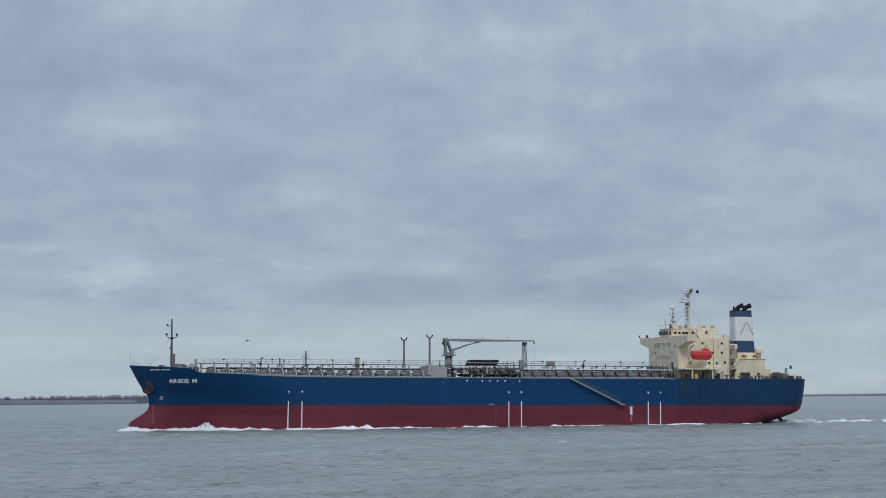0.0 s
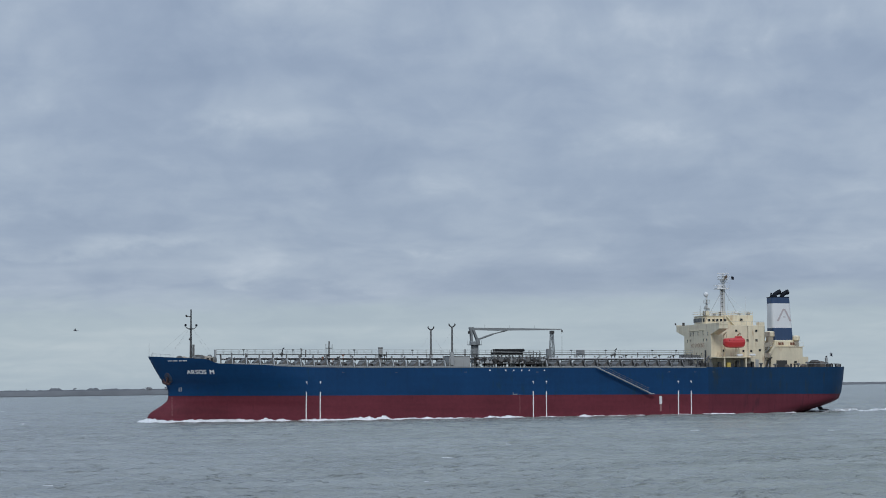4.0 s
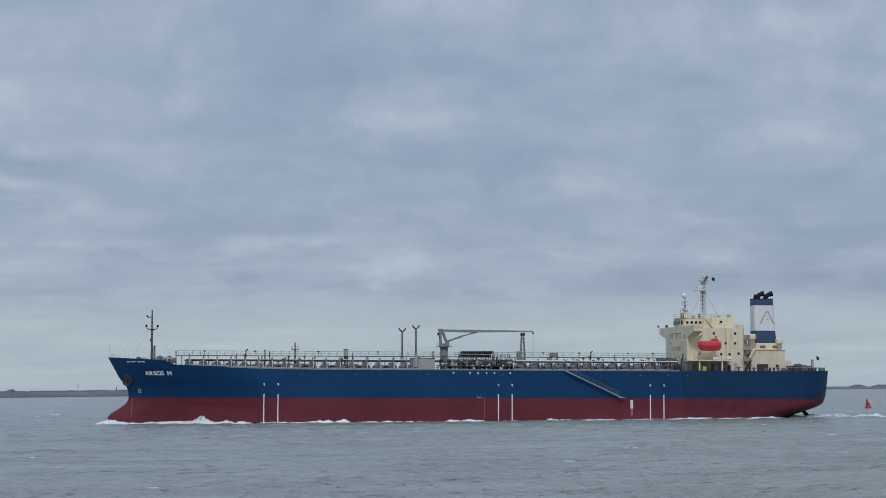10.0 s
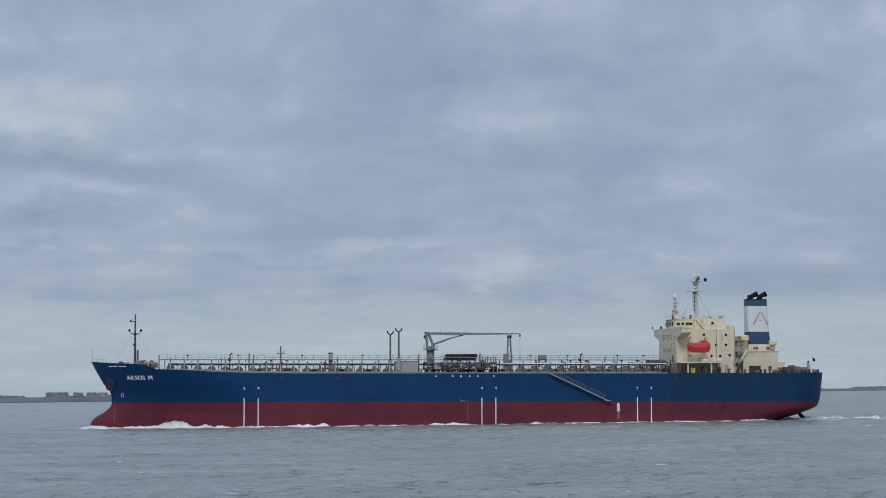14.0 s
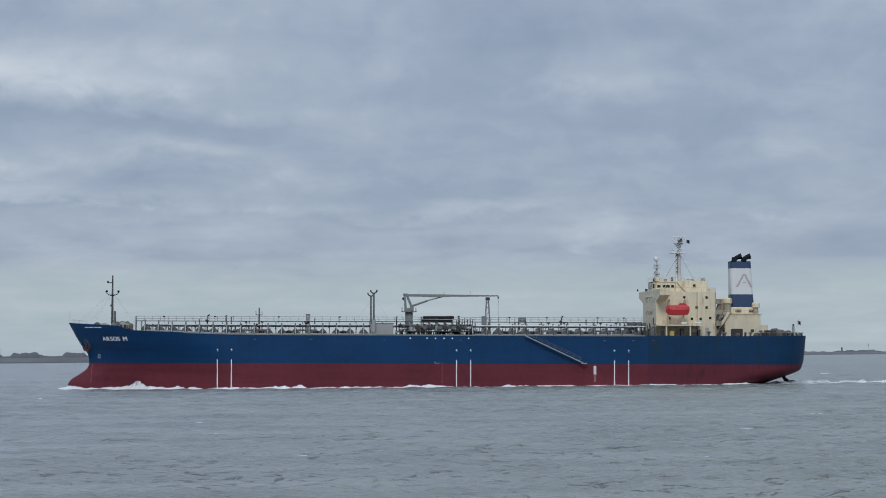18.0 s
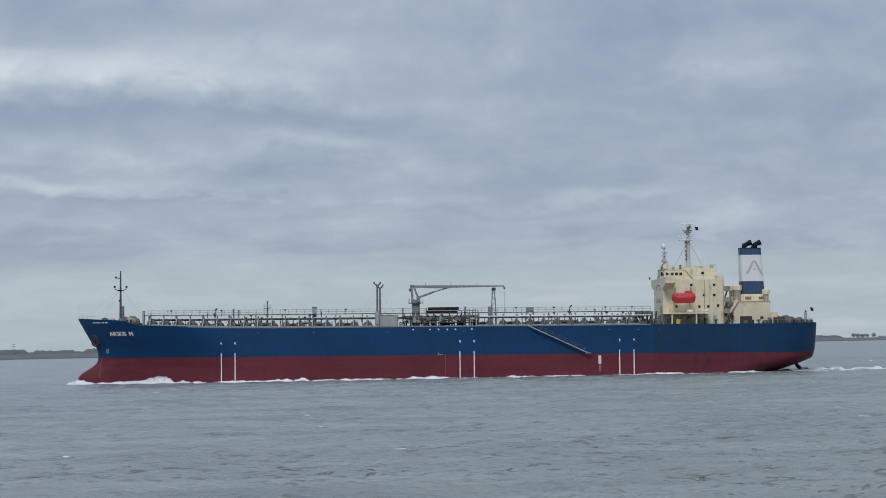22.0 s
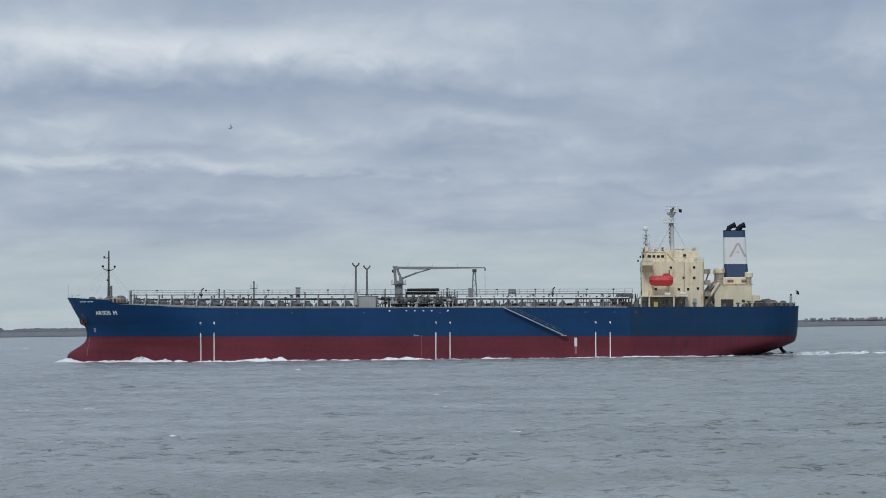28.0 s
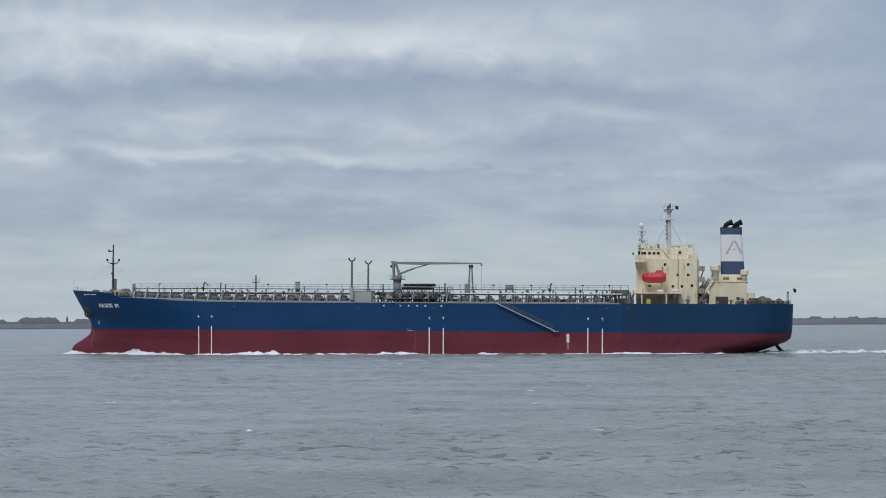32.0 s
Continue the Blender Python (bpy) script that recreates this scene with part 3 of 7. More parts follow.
def build_stone_foot():
    """Dark wet stones at the water's edge below the dike."""
    bm = bm_new()
    prev, az = None, -42.0
    while az <= 46.0:
        d, g = shore_distance(az) + 6 * noise.noise((az * 1.7, 0, 0)), reach(az)
        top = 0.42 * g * dike_rise(az) * (1 + 0.25 * noise.noise((az * 13.0, 4, 0)))
        col = [bm.verts.new((*polar(az, d + dr), z)) for dr, z in ((-9.0, -0.7), (-6.0, 0.15), (-2.0, top), (4.0, top + 0.05), (7.0, -0.2))]
        if prev:
            for j in range(4):
                bm.faces.new((prev[j], col[j], col[j + 1], prev[j + 1]))
        prev = col
        az += 0.09
    bmesh.ops.recalc_face_normals(bm, faces=bm.faces)
    tagged(new("stone_foot", mesh_of("stone_foot", bm, M_STONE, True)), "dark wet stone foot of the far dike", "stones", kind="stuff")


build_stone_foot()


def clump(bm, x, y, z, rx, rz, rng, n=10):
    """A loose crown: many small uneven leaf and twig clumps, with gaps."""
    for _ in range(n):
        a, u = rng.random() * 6.28, rng.random() ** 0.5
        w = rng.uniform(-1, 1)
        k = math.sqrt(max(0.05, 1 - 0.75 * w * w))
        c = Vector((x + rx * k * u * math.cos(a), y + rx * k * u * math.sin(a), z + rz * w * 0.8))
        s = rng.uniform(0.10, 0.24) * (rx + rz) * 0.5
        vs = [bm.verts.new(c + Vector((s * rng.uniform(0.7, 1.3) * ax, s * rng.uniform(0.7, 1.3) * ay, s * rng.uniform(0.6, 1.0) * azz)))
              for ax, ay, azz in ((1, 0, 0), (0, 1, 0), (-1, 0, 0), (0, -1, 0), (0, 0, 1), (0, 0, -1))]
        for i in range(4):
            j = (i + 1) % 4
            bm.faces.new((vs[i], vs[j], vs[4])).smooth = True
            bm.faces.new((vs[j], vs[i], vs[5])).smooth = True


# stretches of woods behind the dike: from, to, height of their tops over the water, gaps
WOODS = [(-24, -19.6, 6.0, 0.1), (-19.5, -18.2, 7.0, 0.05), (-18.0, -16.4, 6.3, 0.1), (-17.4, -16.6, 7.2, 0.1), (-16.4, -14.0, 5.2, 0.15),
         (-14.0, -11.2, 6.0, 0.05), (-11.3, -9.9, 5.0, 0.1), (-9.9, -8.3, 5.8, 0.05), (-8.3, -7.3, 6.3, 0.02), (-7.6, -7.2, 5.4, 0.05),
         (-7.15, -6.95, 4.6, 0.1), (-6.9, -6.05, 6.4, 0.02), (-6.05, -5.3, 4.6, 0.08), (-5.3, -4.95, 4.6, 0.2), (-2.8, -2.0, 4.8, 0.2),
         (-2.7, -2.3, 5.2, 0.1), (-2.0, 1.6, 3.7, 0.35), (1.6, 2.3, 4.0, 0.25), (2.3, 2.9, 4.9, 0.1), (2.98, 3.22, 6.0, 0.02), (3.3, 3.9, 4.8, 0.15),
         (3.9, 5.3, 4.3, 0.2), (5.2, 8.8, 3.7, 0.12), (8.3, 9.0, 4.1, 0.2), (-4.7, -2.7, 3.6, 0.15), (9.1, 9.3, 4.2, 0.2), (9.5, 10.3, 3.3, 0.2), (10.35, 11.2, 3.5, 0.15), (10.2, 14.4, 2.0, 0.4),
         (14.4, 17.0, 2.5, 0.25), (17.6, 19.6, 2.5, 0.12), (19.6, 22.4, 1.6, 0.35), (20.5, 21.0, 2.6, 0.1), (21.1, 21.8, 2.6, 0.1), (-3.0, 9.0, 3.95, 0.1), (-24.0, -5.0, 4.3, 0.1), (22.5, 26.5, 1.35, 0.45), (27.5, 31, 1.25, 0.5)]


def build_woods():
    rng = random.Random(11)
    for a0, a1, top, gap in WOODS:
        bm = bm_new()
        # the closed canopy, a lumpy bank of crowns
        prev, az = None, a0
        while az < a1:
            d, g = shore_distance(az), reach(az)
            crowns = 0.95 + 0.12 * noise.noise((az * 2.6, top, 1.0)) + 0.09 * noise.noise((az * 8.0, top, 5.0)) + 0.05 * noise.noise((az * 23.0, top, 9.0)) + 0.03 * noise.noise((az * 70.0, top, 3.0))
            crowns *= min(1.0, 0.25 + 4.0 * min(az - a0, a1 - az))
            if gap > 0.15:
                crowns *= max(0.3, min(1.0, 0.75 + 1.4 * noise.noise((az * 4.0, top, 12.0))))
            h = max(0.15, (top - 1.2) * crowns)
            col = []
            for k, (dr, f) in enumerate(((18, -0.1), (20, 0.45), (23, 0.8), (29, 1.0), (38, 0.9), (50, 0.2))):
                x, y = polar(az, d + dr + 0.8 * noise.noise((az * 12.0, k * 0.4, top)))
                col.append(bm.verts.new((x, y, g * (1.2 + h * f * (1 + 0.05 * noise.noise((az * 30.0, k * 0.5, top)))))))
            if prev:
                for k in range(5):
                    bm.faces.new((prev[k], col[k], col[k + 1], prev[k + 1])).smooth = True
            prev = col
            az += 0.012
        bmesh.ops.recalc_face_normals(bm, faces=bm.faces)
        az = a0
        while az < a1:
            d = shore_distance(az)
            if rng.random() > gap + 0.7:
                edge = min(1.0, 0.55 + min(az - a0, a1 - az) / 0.18)
                base = min(1.6, top * 0.4)
                h = max(0.3, (top - base - 0.2) * edge * rng.uniform(0.55, 0.92))
                x, y = polar(az, d + rng.uniform(20, 45))
                g = reach(az)
                clump(bm, x, y, g * (base + h * 0.52), g * rng.uniform(0.8, 1.6), g * h * 0.45, rng, 12)
            az += rng.uniform(0.02, 0.05)
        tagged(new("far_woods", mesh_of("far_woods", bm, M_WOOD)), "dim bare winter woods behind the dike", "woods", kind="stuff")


build_woods()


def tree_mesh_parts(seed, width, height, stem):
    rng = random.Random(seed)
    bt = bm_new()
    tube(bt, (0, 0, 0), (0.05, 0, stem * 0.6), 0.22, 0.16, 7)
    tube(bt, (0.05, 0, stem * 0.6), (0, 0.05, height * 0.75), 0.16, 0.05, 6)
    for i in range(6):
        a = i * 1.05 + rng.random()
        z = stem * rng.uniform(0.55, 1.0)
        tube(bt, (0.04, 0, z), (width * 0.36 * math.cos(a), width * 0.36 * math.sin(a), z + height * 0.25), 0.08, 0.03, 5)
    bc = bm_new()
    n = int(24 + width * 6)
    for _ in range(n):
        clump(bc, rng.uniform(-0.5, 0.5) * width * 0.8, rng.uniform(-0.5, 0.5) * 1.8, stem + (height - stem) * rng.uniform(0.08, 0.78), width * 0.18 + 0.3, (height - stem) * 0.3, rng, 13)
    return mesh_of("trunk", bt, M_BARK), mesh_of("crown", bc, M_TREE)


# a row of lone trees on the dike: bearing, width, height over the dike
TREES = [(5.12, 3.0, 2.2), (5.61, 1.8, 2.2), (5.80, 3.2, 2.6), (6.00, 2.4, 2.5), (6.15, 2.0, 1.8), (6.34, 2.8, 2.9), (6.56, 5.2, 2.6), (6.84, 2.9, 2.6),
         (6.99, 2.0, 2.4), (7.13, 2.6, 2.4), (7.28, 2.0, 2.2), (7.43, 4.8, 2.8), (7.63, 1.6, 2.7), (7.86, 4.9, 2.6), (8.06, 4.9, 3.1), (8.34, 3.4, 2.6), (8.56, 4.2, 2.7),
         (11.44, 2.4, 2.7), (11.56, 2.2, 2.5), (11.68, 2.6, 2.4), (11.80, 2.0, 2.2), (11.98, 2.2, 2.7), (8.05, 3.4, 3.0), (8.70, 3.6, 2.4), (8.86, 3.4, 2.5), (9.02, 3.4, 2.4),
         (-4.42, 3.4, 3.4), (-4.26, 3.2, 3.2), (-4.11, 3.6, 3.3), (-3.97, 2.8, 3.2), (-3.70, 3.0, 3.0), (-3.56, 2.6, 2.9), (-3.35, 2.8, 3.0), (-3.2, 3.0, 3.0), (-3.05, 2.8, 2.9), (-2.9, 2.4, 2.8)]
for k, (az, w, h) in enumerate(TREES):
    g = reach(az)
    t_mesh, c_mesh = tree_mesh_parts(40 + k, w * 1.2 * g, (h + 0.3) * g, (h + 0.3) * 0.32 * g)
    tree = thing("tree", "lone bare tree standing on the far dike", "tree", "trees along the far dike")
    px, py = polar(az, shore_distance(az) + 22)
    tree.matrix_basis = pose(px, py, 2.35 * g * dike_rise(az), 0, 0, -az)
    part("trunk", t_mesh, None, tree)
    part("crown", c_mesh, None, tree)


def far_tower(name, az, width, height, spire, label, category="tower"):
    stone = M_SLATE if spire else M_TOWER
    g = reach(az)
    width, height, spire = width * g, height * g, spire * g
    t = thing(name, label, category)
    px, py = polar(az, shore_distance(az) + 60)
    t.matrix_basis = pose(px, py, 1.7 * g, 0, 0, -az)
    bm = bm_new()
    box(bm, -width / 2, width / 2, -width / 2, width / 2, 0, height, 0.06)
    part("shaft", bm, stone, t)
    if spire:
        bm = bm_new()
        revolve(bm, [(width * 0.62, 0), (width * 0.3, spire * 0.35), (0.05, spire)], (0, 0, height), 8)
        part("spire", bm, stone, t)
    else:
        bm = bm_new()
        box(bm, -width * 0.56, width * 0.56, -width * 0.56, width * 0.56, height, height + 0.35, 0.05)
        part("roof", bm, stone, t)


far_tower("church_tower", 0.31, 1.0, 1.9, 2.4, "slim church tower with a pointed spire on the far bank")
far_tower("church_tower", 1.81, 0.7, 1.7, 1.7, "small church tower with a spire on the far bank")
far_tower("church_tower", -18.08, 1.1, 4.2, 2.6, "church tower with a spire behind the far woods")
far_tower("water_tower", 14.69, 0.9, 2.2, 0.5, "slim dark tower on the far bank")
far_tower("water_tower", 16.25, 1.6, 2.0, 0, "square grey tower on the far bank")


def far_block(az, width, height):
    g = reach(az)
    width, height = width * g, height * g
    b = thing("industrial_building", "grey block of an industrial works, far behind the bank", "building", "far industrial works")
    px, py = polar(az, shore_distance(az) + 90)
    b.matrix_basis = pose(px, py, 1.0 * g, 0, 0, -az)
    bm = bm_new()
    box(bm, -width / 2, width / 2, -2, 2, 0, height, 0.05)
    part("wall", bm, M_TOWER, b)
    bm = bm_new()
    box(bm, -width / 2 - 0.1, width / 2 + 0.1, -2.1, 2.1, height, height + 0.2, 0.03)
    part("roof", bm, M_TOWER, b)
    bm = bm_new()
    tube(bm, (width * 0.3, 0, height + 0.2), (width * 0.3, 0, height + 1.0), 0.15, 0.12, 8)
    part("chimney", bm, M_TOWER, b)


for az, w, h in ((12.2, 4.5, 1.5), (12.34, 0.9, 2.6), (10.5, 5.5, 2.6), (15.5, 3.2, 1.6)):
    far_block(az, w, h)


def pylon(az, height):
    g = reach(az)
    height = height * g
    p = thing("pylon", "faint lattice power pylon beyond the far bank", "pylon", "far pylons")
    px, py = polar(az, shore_distance(az) + 130)
    p.matrix_basis = pose(px, py, 1.3 * g, 0, 0, -az)
    w = height * 0.11
    for i, j in ((-1, -1), (1, -1), (1, 1), (-1, 1)):
        bm = bm_new()
        tube(bm, (i * w, j * w, 0), (i * 0.1, j * 0.1, height), 0.11, seg=4)
        part("leg", bm, M_FARSTEEL, p)
    for z, half in ((0.72, 0.22), (0.86, 0.16)):
        bm = bm_new()
        prism(bm, [(-height * half, height * z), (0, height * (z + 0.03)), (height * half, height * z), (0, height * (z - 0.01))], "y", -0.15, 0.15)
        part("cross_arm", bm, M_FARSTEEL, p)
    bm = bm_new()
    for k in range(7):
        z0, z1 = height * k / 9, height * (k + 1) / 9
        f0, f1 = w * (1 - k / 9), w * (1 - (k + 1) / 9)
        s = 1 if k % 2 else -1
        tube(bm, (-s * f0, -f0, z0), (s * f1, -f1, z1), 0.07, seg=4)
    part("bracing", bm, M_FARSTEEL, p)


for az, h in ((-8.49, 8.5), (-11.68, 9.0), (1.02, 6.5), (-0.74, 7.0), (12.8, 6.0), (13.3, 5.5), (15.4, 5.5)):
    pylon(az, h)


# ---- the tanker: x runs aft, port side towards -y, z from the water amidships ----
tanker = thing("tanker_ship", "blue and red product tanker with cream deckhouse, under way in ballast", "ship")
HALF, PAINT = 16.12, 5.45
STEM = [(-3.0, -90.0), (-1.5, -91.3), (0.0, -91.55), (1.07, -91.0), (1.62, -90.3), (3.0, -88.05), (4.1, -86.7), (5.1, -86.3), (6.9, -86.4), (8.3, -86.95), (9.75, -88.3), (12.0, -89.65), (15.3, -91.45)]
STERN = [(-3.0, 74.0), (0.0, 80.5), (1.16, 84.2), (2.4, 87.5), (3.4, 90.0), (4.2, 91.0), (6.0, 91.3), (12.7, 91.5)]
TRANSOM = [(-3.0, 0.0), (1.5, 0.0), (3.2, 2.6), (4.2, 5.4), (6.0, 6.8), (9.0, 8.0), (12.7, 8.9)]
SHEER = [(-91.5, 15.3), (-78.3, 14.5), (-76.5, 13.4), (-67.0, 13.05), (-53.0, 12.58), (-40.0, 12.45), (80.0, 12.42), (91.5, 12.62)]


def half_breadth(x, z):
    xs, xe = curve_at(STEM, z), curve_at(STERN, z)
    k = min(max((z - 3.0) / 11.0, 0.0), 1.0)
    # fore body: fine entrance low down, full and flared at the deck
    x0 = max(xs, -86.6) if z < 5 else xs
    le = 38.0 - 3.0 * k
    u = min(max((x - x0) / le, 0.0), 1.0)
    p = 1.5 + 0.6 * k
    main = HALF * (1 - (1 - u) ** p) ** (1.0 - 0.22 * k)
    if z < 5.2:
        zb = max(0.0, 1 - ((z + 0.6) / 5.6) ** 2)
        v = min(max((x - xs) / 5.0, 0.0), 1.0)
        main = math.sqrt(main * main + (2.5 * math.sqrt(zb) * math.sqrt(v) * max(0.0, 1 - (x + 84) / 24 if x > -84 else 1.0)) ** 2)
        main = min(main, HALF)
    # after body
    ka = min(max((z + 4.5) / 7.5, 0.0), 1.0)
    xa = 42.0 + 27.0 * ka
    if x > xa:
        w = min((x - xa) / (xe - xa), 1.0)
        n = 3.0 + 1.8 * ka
        t = curve_at(TRANSOM, z)
        main = min(main, t + (HALF - t) * (1 - w ** n) ** (0.9 - 0.15 * ka))
    return max(main, 0.0)


def station(i, n):
    """Stations crowd towards both ends."""
    s = i / n
    return 0.5 - 0.5 * math.cos(math.pi * s)


def hull_shell(z_of, rows, cols=150):
    bm = bm_new()
    sides = []
    for sgn in (-1, 1):
        grid = []
        for i in range(cols + 1):
            g = 0.65 * station(i, cols) + 0.35 * i / cols
            xn = -91.4 + 182.9 * g
            col = []
            for j in range(rows + 1):
                z = z_of(j / rows, xn)
                xs, xe = curve_at(STEM, z), curve_at(STERN, z)
                x = xs + (xe - xs) * g
                col.append(bm.verts.new((x, sgn * half_breadth(x, z), z)))
            grid.append(col)
        for a, b in zip(grid, grid[1:]):
            for j in range(rows):
                q = (a[j], b[j], b[j + 1], a[j + 1])
                bm.faces.new(q if sgn < 0 else q[::-1])
        sides.append(grid)
    p, s = sides[0][-1], sides[1][-1]
    for j in range(rows):
        bm.faces.new((p[j], s[j], s[j + 1], p[j + 1]))
    bmesh.ops.remove_doubles(bm, verts=bm.verts, dist=0.004)
    return bm


AFT_SEAM = 50.6       # plating abaft this seam has older, duller paint


def cut_hull(bm, keep_aft):
    bmesh.ops.bisect_plane(bm, geom=bm.verts[:] + bm.edges[:] + bm.faces[:], plane_co=(AFT_SEAM, 0, 0), plane_no=(1, 0, 0), clear_inner=keep_aft, clear_outer=not keep_aft)
    return bm


upper_z = lambda f, x: PAINT + (curve_at(SHEER, x) - PAINT) * f
lower_z = lambda f, x: -3.0 + (PAINT + 3.0) * f
part("upper_hull", cut_hull(hull_shell(upper_z, 16), False), M_BLUE, tanker, "dark blue hull plating", smooth=True)
part("upper_hull", cut_hull(hull_shell(upper_z, 16), True), M_BLUE_AFT, tanker, "duller dark blue plating at the stern", smooth=True)
part("boot_topping", cut_hull(hull_shell(lower_z, 18), False), M_RED, tanker, "dull red antifouling below the paint line", smooth=True)
part("boot_topping", cut_hull(hull_shell(lower_z, 18), True), M_RED_AFT, tanker, "darker weathered red antifouling at the stern", smooth=True)


def deck_sheet(x0, x1, z, inset, material, name):
    bm = bm_new()
    prev = None
    n = 70
    for i in range(n + 1):
        x = x0 + (x1 - x0) * i / n
        b = max(half_breadth(x, z) - inset, 0.05)
        cur = (bm.verts.new((x, -b, z)), bm.verts.new((x, b, z)))
        if prev:
            bm.faces.new((prev[0], cur[0], cur[1], prev[1]))
        prev = cur
    bmesh.ops.solidify(bm, geom=bm.faces[:], thickness=0.2)
    return part(name, bm, material, tanker)


deck_sheet(-76.0, 91.0, 12.28, 0.12, M_DECK, "main_deck")
deck_sheet(-90.2, -75.8, 13.75, 0.12, M_DECK, "forecastle_deck")
bm = bm_new()
box(bm, -76.0, -75.7, -11.0, 11.0, 12.2, 13.6)
part("forecastle_bulkhead", bm, M_LGREY, tanker)


def side_y(x, z):
    return -half_breadth(x, z)


def on_side(x, z, out=0.015):
    """A pose on the port side's plating: local x aft, local y up the plate."""
    e = 0.25
    a = Vector((x + e, side_y(x + e, z), z)) - Vector((x - e, side_y(x - e, z), z))
    b = Vector((x, side_y(x, z + e), z + e)) - Vector((x, side_y(x, z - e), z - e))
    a.normalize()
    nrm = a.cross(b).normalized()
    b = nrm.cross(a)
    m = Matrix((a, b, nrm)).transposed().to_4x4()
    return Matrix.Translation(Vector((x, side_y(x, z), z)) + nrm * out) @ m


def patch_on_side(name, x0, x1, z0, z1, material, parent, out=0.02, label=""):
    """A painted mark that follows the plating."""
    bm = bm_new()
    n = max(1, int((x1 - x0) / 0.8))
    mrows = max(1, int((z1 - z0) / 0.8))
    g = [[bm.verts.new((x, side_y(x, z) - out, z)) for z in (z0 + (z1 - z0) * j / mrows for j in range(mrows + 1))] for x in (x0 + (x1 - x0) * i / n for i in range(n + 1))]
    for a, b in zip(g, g[1:]):
        for j in range(mrows):
            bm.faces.new((a[j], b[j], b[j + 1], a[j + 1]))
    return part(name, bm, material, parent, label)


# tug and manifold marks on the port side
for x in (-54.02, -50.64, 3.76, 7.20, 42.39, 45.87):
    patch_on_side("side_line", x - 0.115, x + 0.115, -0.9, 6.38, M_MARK, tanker, label="white vertical tug line")
    patch_on_side("tug_mark", x - 0.17, x + 0.17, 8.66, 8.96, M_MARK, tanker)
    patch_on_side("tug_mark", x - 0.05 + 0.1, x + 0.06 + 0.1, 8.35, 8.64, M_MARK, tanker)
patch_on_side("draught_plate", 37.25, 37.92, 2.95, 5.05, M_WHITE, tanker, label="white painted rectangle")
patch_on_side("draught_plate", 37.35, 37.85, 1.2, 2.8, M_FAINT, tanker)
for k in range(9):
    patch_on_side("draught_mark", 0.2, 0.32, 0.95 + 0.55 * k, 1.3 + 0.55 * k, M_FAINT, tanker)
patch_on_side("load_line", -1.6, -0.35, 5.55, 5.68, M_LGREY, tanker)
patch_on_side("load_line", -1.55, -1.42, 5.55, 6.05, M_LGREY, tanker)
for x in (-7.5, -3.4, -1.35, 0.75, 2.75, 6.7):
    patch_on_side("scupper_mark", x - 0.17, x + 0.17, 11.48, 11.8, M_MARK, tanker)
for x in (-45.0, -31.5, -13.8, 4.8, 40.0, 47.0, 52.0):
    patch_on_side("side_fitting", x - 0.28, x + 0.28, 11.14, 11.26, M_GREY, tanker)
for k in range(7):
    patch_on_side("draught_mark", -85.66 + 0.02 * k, -85.52 + 0.02 * k, 0.6 + 0.68 * k, 1.12 + 0.68 * k, M_FAINT, tanker)
for x0, x1, z0, z1 in ((-83.95, -83.3, 6.6, 6.72), (-83.95, -83.82, 6.72, 7.4), (-83.43, -83.3, 6.72, 7.4), (-83.95, -83.3, 7.4, 7.52), (-83.76, -83.49, 6.95, 7.15)):
    patch_on_side("bow_symbol", x0, x1, z0, z1, M_PALE, tanker)
# unreadable line of writing along the bulwark, as bars
for x0, x1 in ((-86.9, -86.0), (-85.85, -84.8), (-84.4, -83.65), (-83.5, -82.6)):
    patch_on_side("writing_bar", x0, x1, 14.02, 14.21, M_MARK, tanker)


for ch, x in zip("ARSOS", (-81.95, -81.0, -80.08, -79.15, -78.25)):
    lettering("name_letter", ch, 1.62, M_MARK, tanker, on_side(x, 11.32, 0.03), 0.012, 0.075)
lettering("name_letter", "M", 1.62, M_MARK, tanker, on_side(-76.62, 11.30, 0.03), 0.012, 0.075)

# anchor in its worn pocket, both bows
for sgn in (-1, 1):
    base = on_side(-86.5, 9.9, 0.0)
    pocket = bm_new()
    revolve(pocket, [(1.3, -0.3), (1.25, 0.04), (1.1, 0.1), (0.75, 0.1), (0.5, 0.16), (0.45, 0.05)], (0, 0, 0), 24, 0.85, 1.2)
    bmesh.ops.transform(pocket, matrix=base, verts=pocket.verts)
    anc = bm_new()
    tube(anc, (0, 1.0, 0.3), (0, -0.8, 0.7), 0.24, seg=8)
    box(anc, -0.95, 0.95, -1.25, -0.65, 0.3, 0.95, 0.12)
    for k in (-1, 1):
        prism(anc, [(k * 0.55, -1.2), (k * 1.15, -1.1), (k * 1.35, 0.05), (k * 0.95, 0.25), (k * 0.7, -0.5)], "z", 0.5, 0.85, 0.08)
    bmesh.ops.transform(anc, matrix=base @ pose(-0.35, -0.5, 0.05, 0, 0, -22) @ Matrix.Scale(0.82, 4), verts=anc.verts)
    if sgn > 0:
        for b in (pocket, anc):
            bmesh.ops.scale(b, vec=(1, -1, 1), verts=b.verts)
            bmesh.ops.reverse_faces(b, faces=b.faces)
    pk = part("anchor_pocket", pocket, M_POCKET, tanker, "worn grey anchor pocket", smooth=False)
    part("anchor", anc, M_ANCHOR, pk, "rusty stockless anchor")

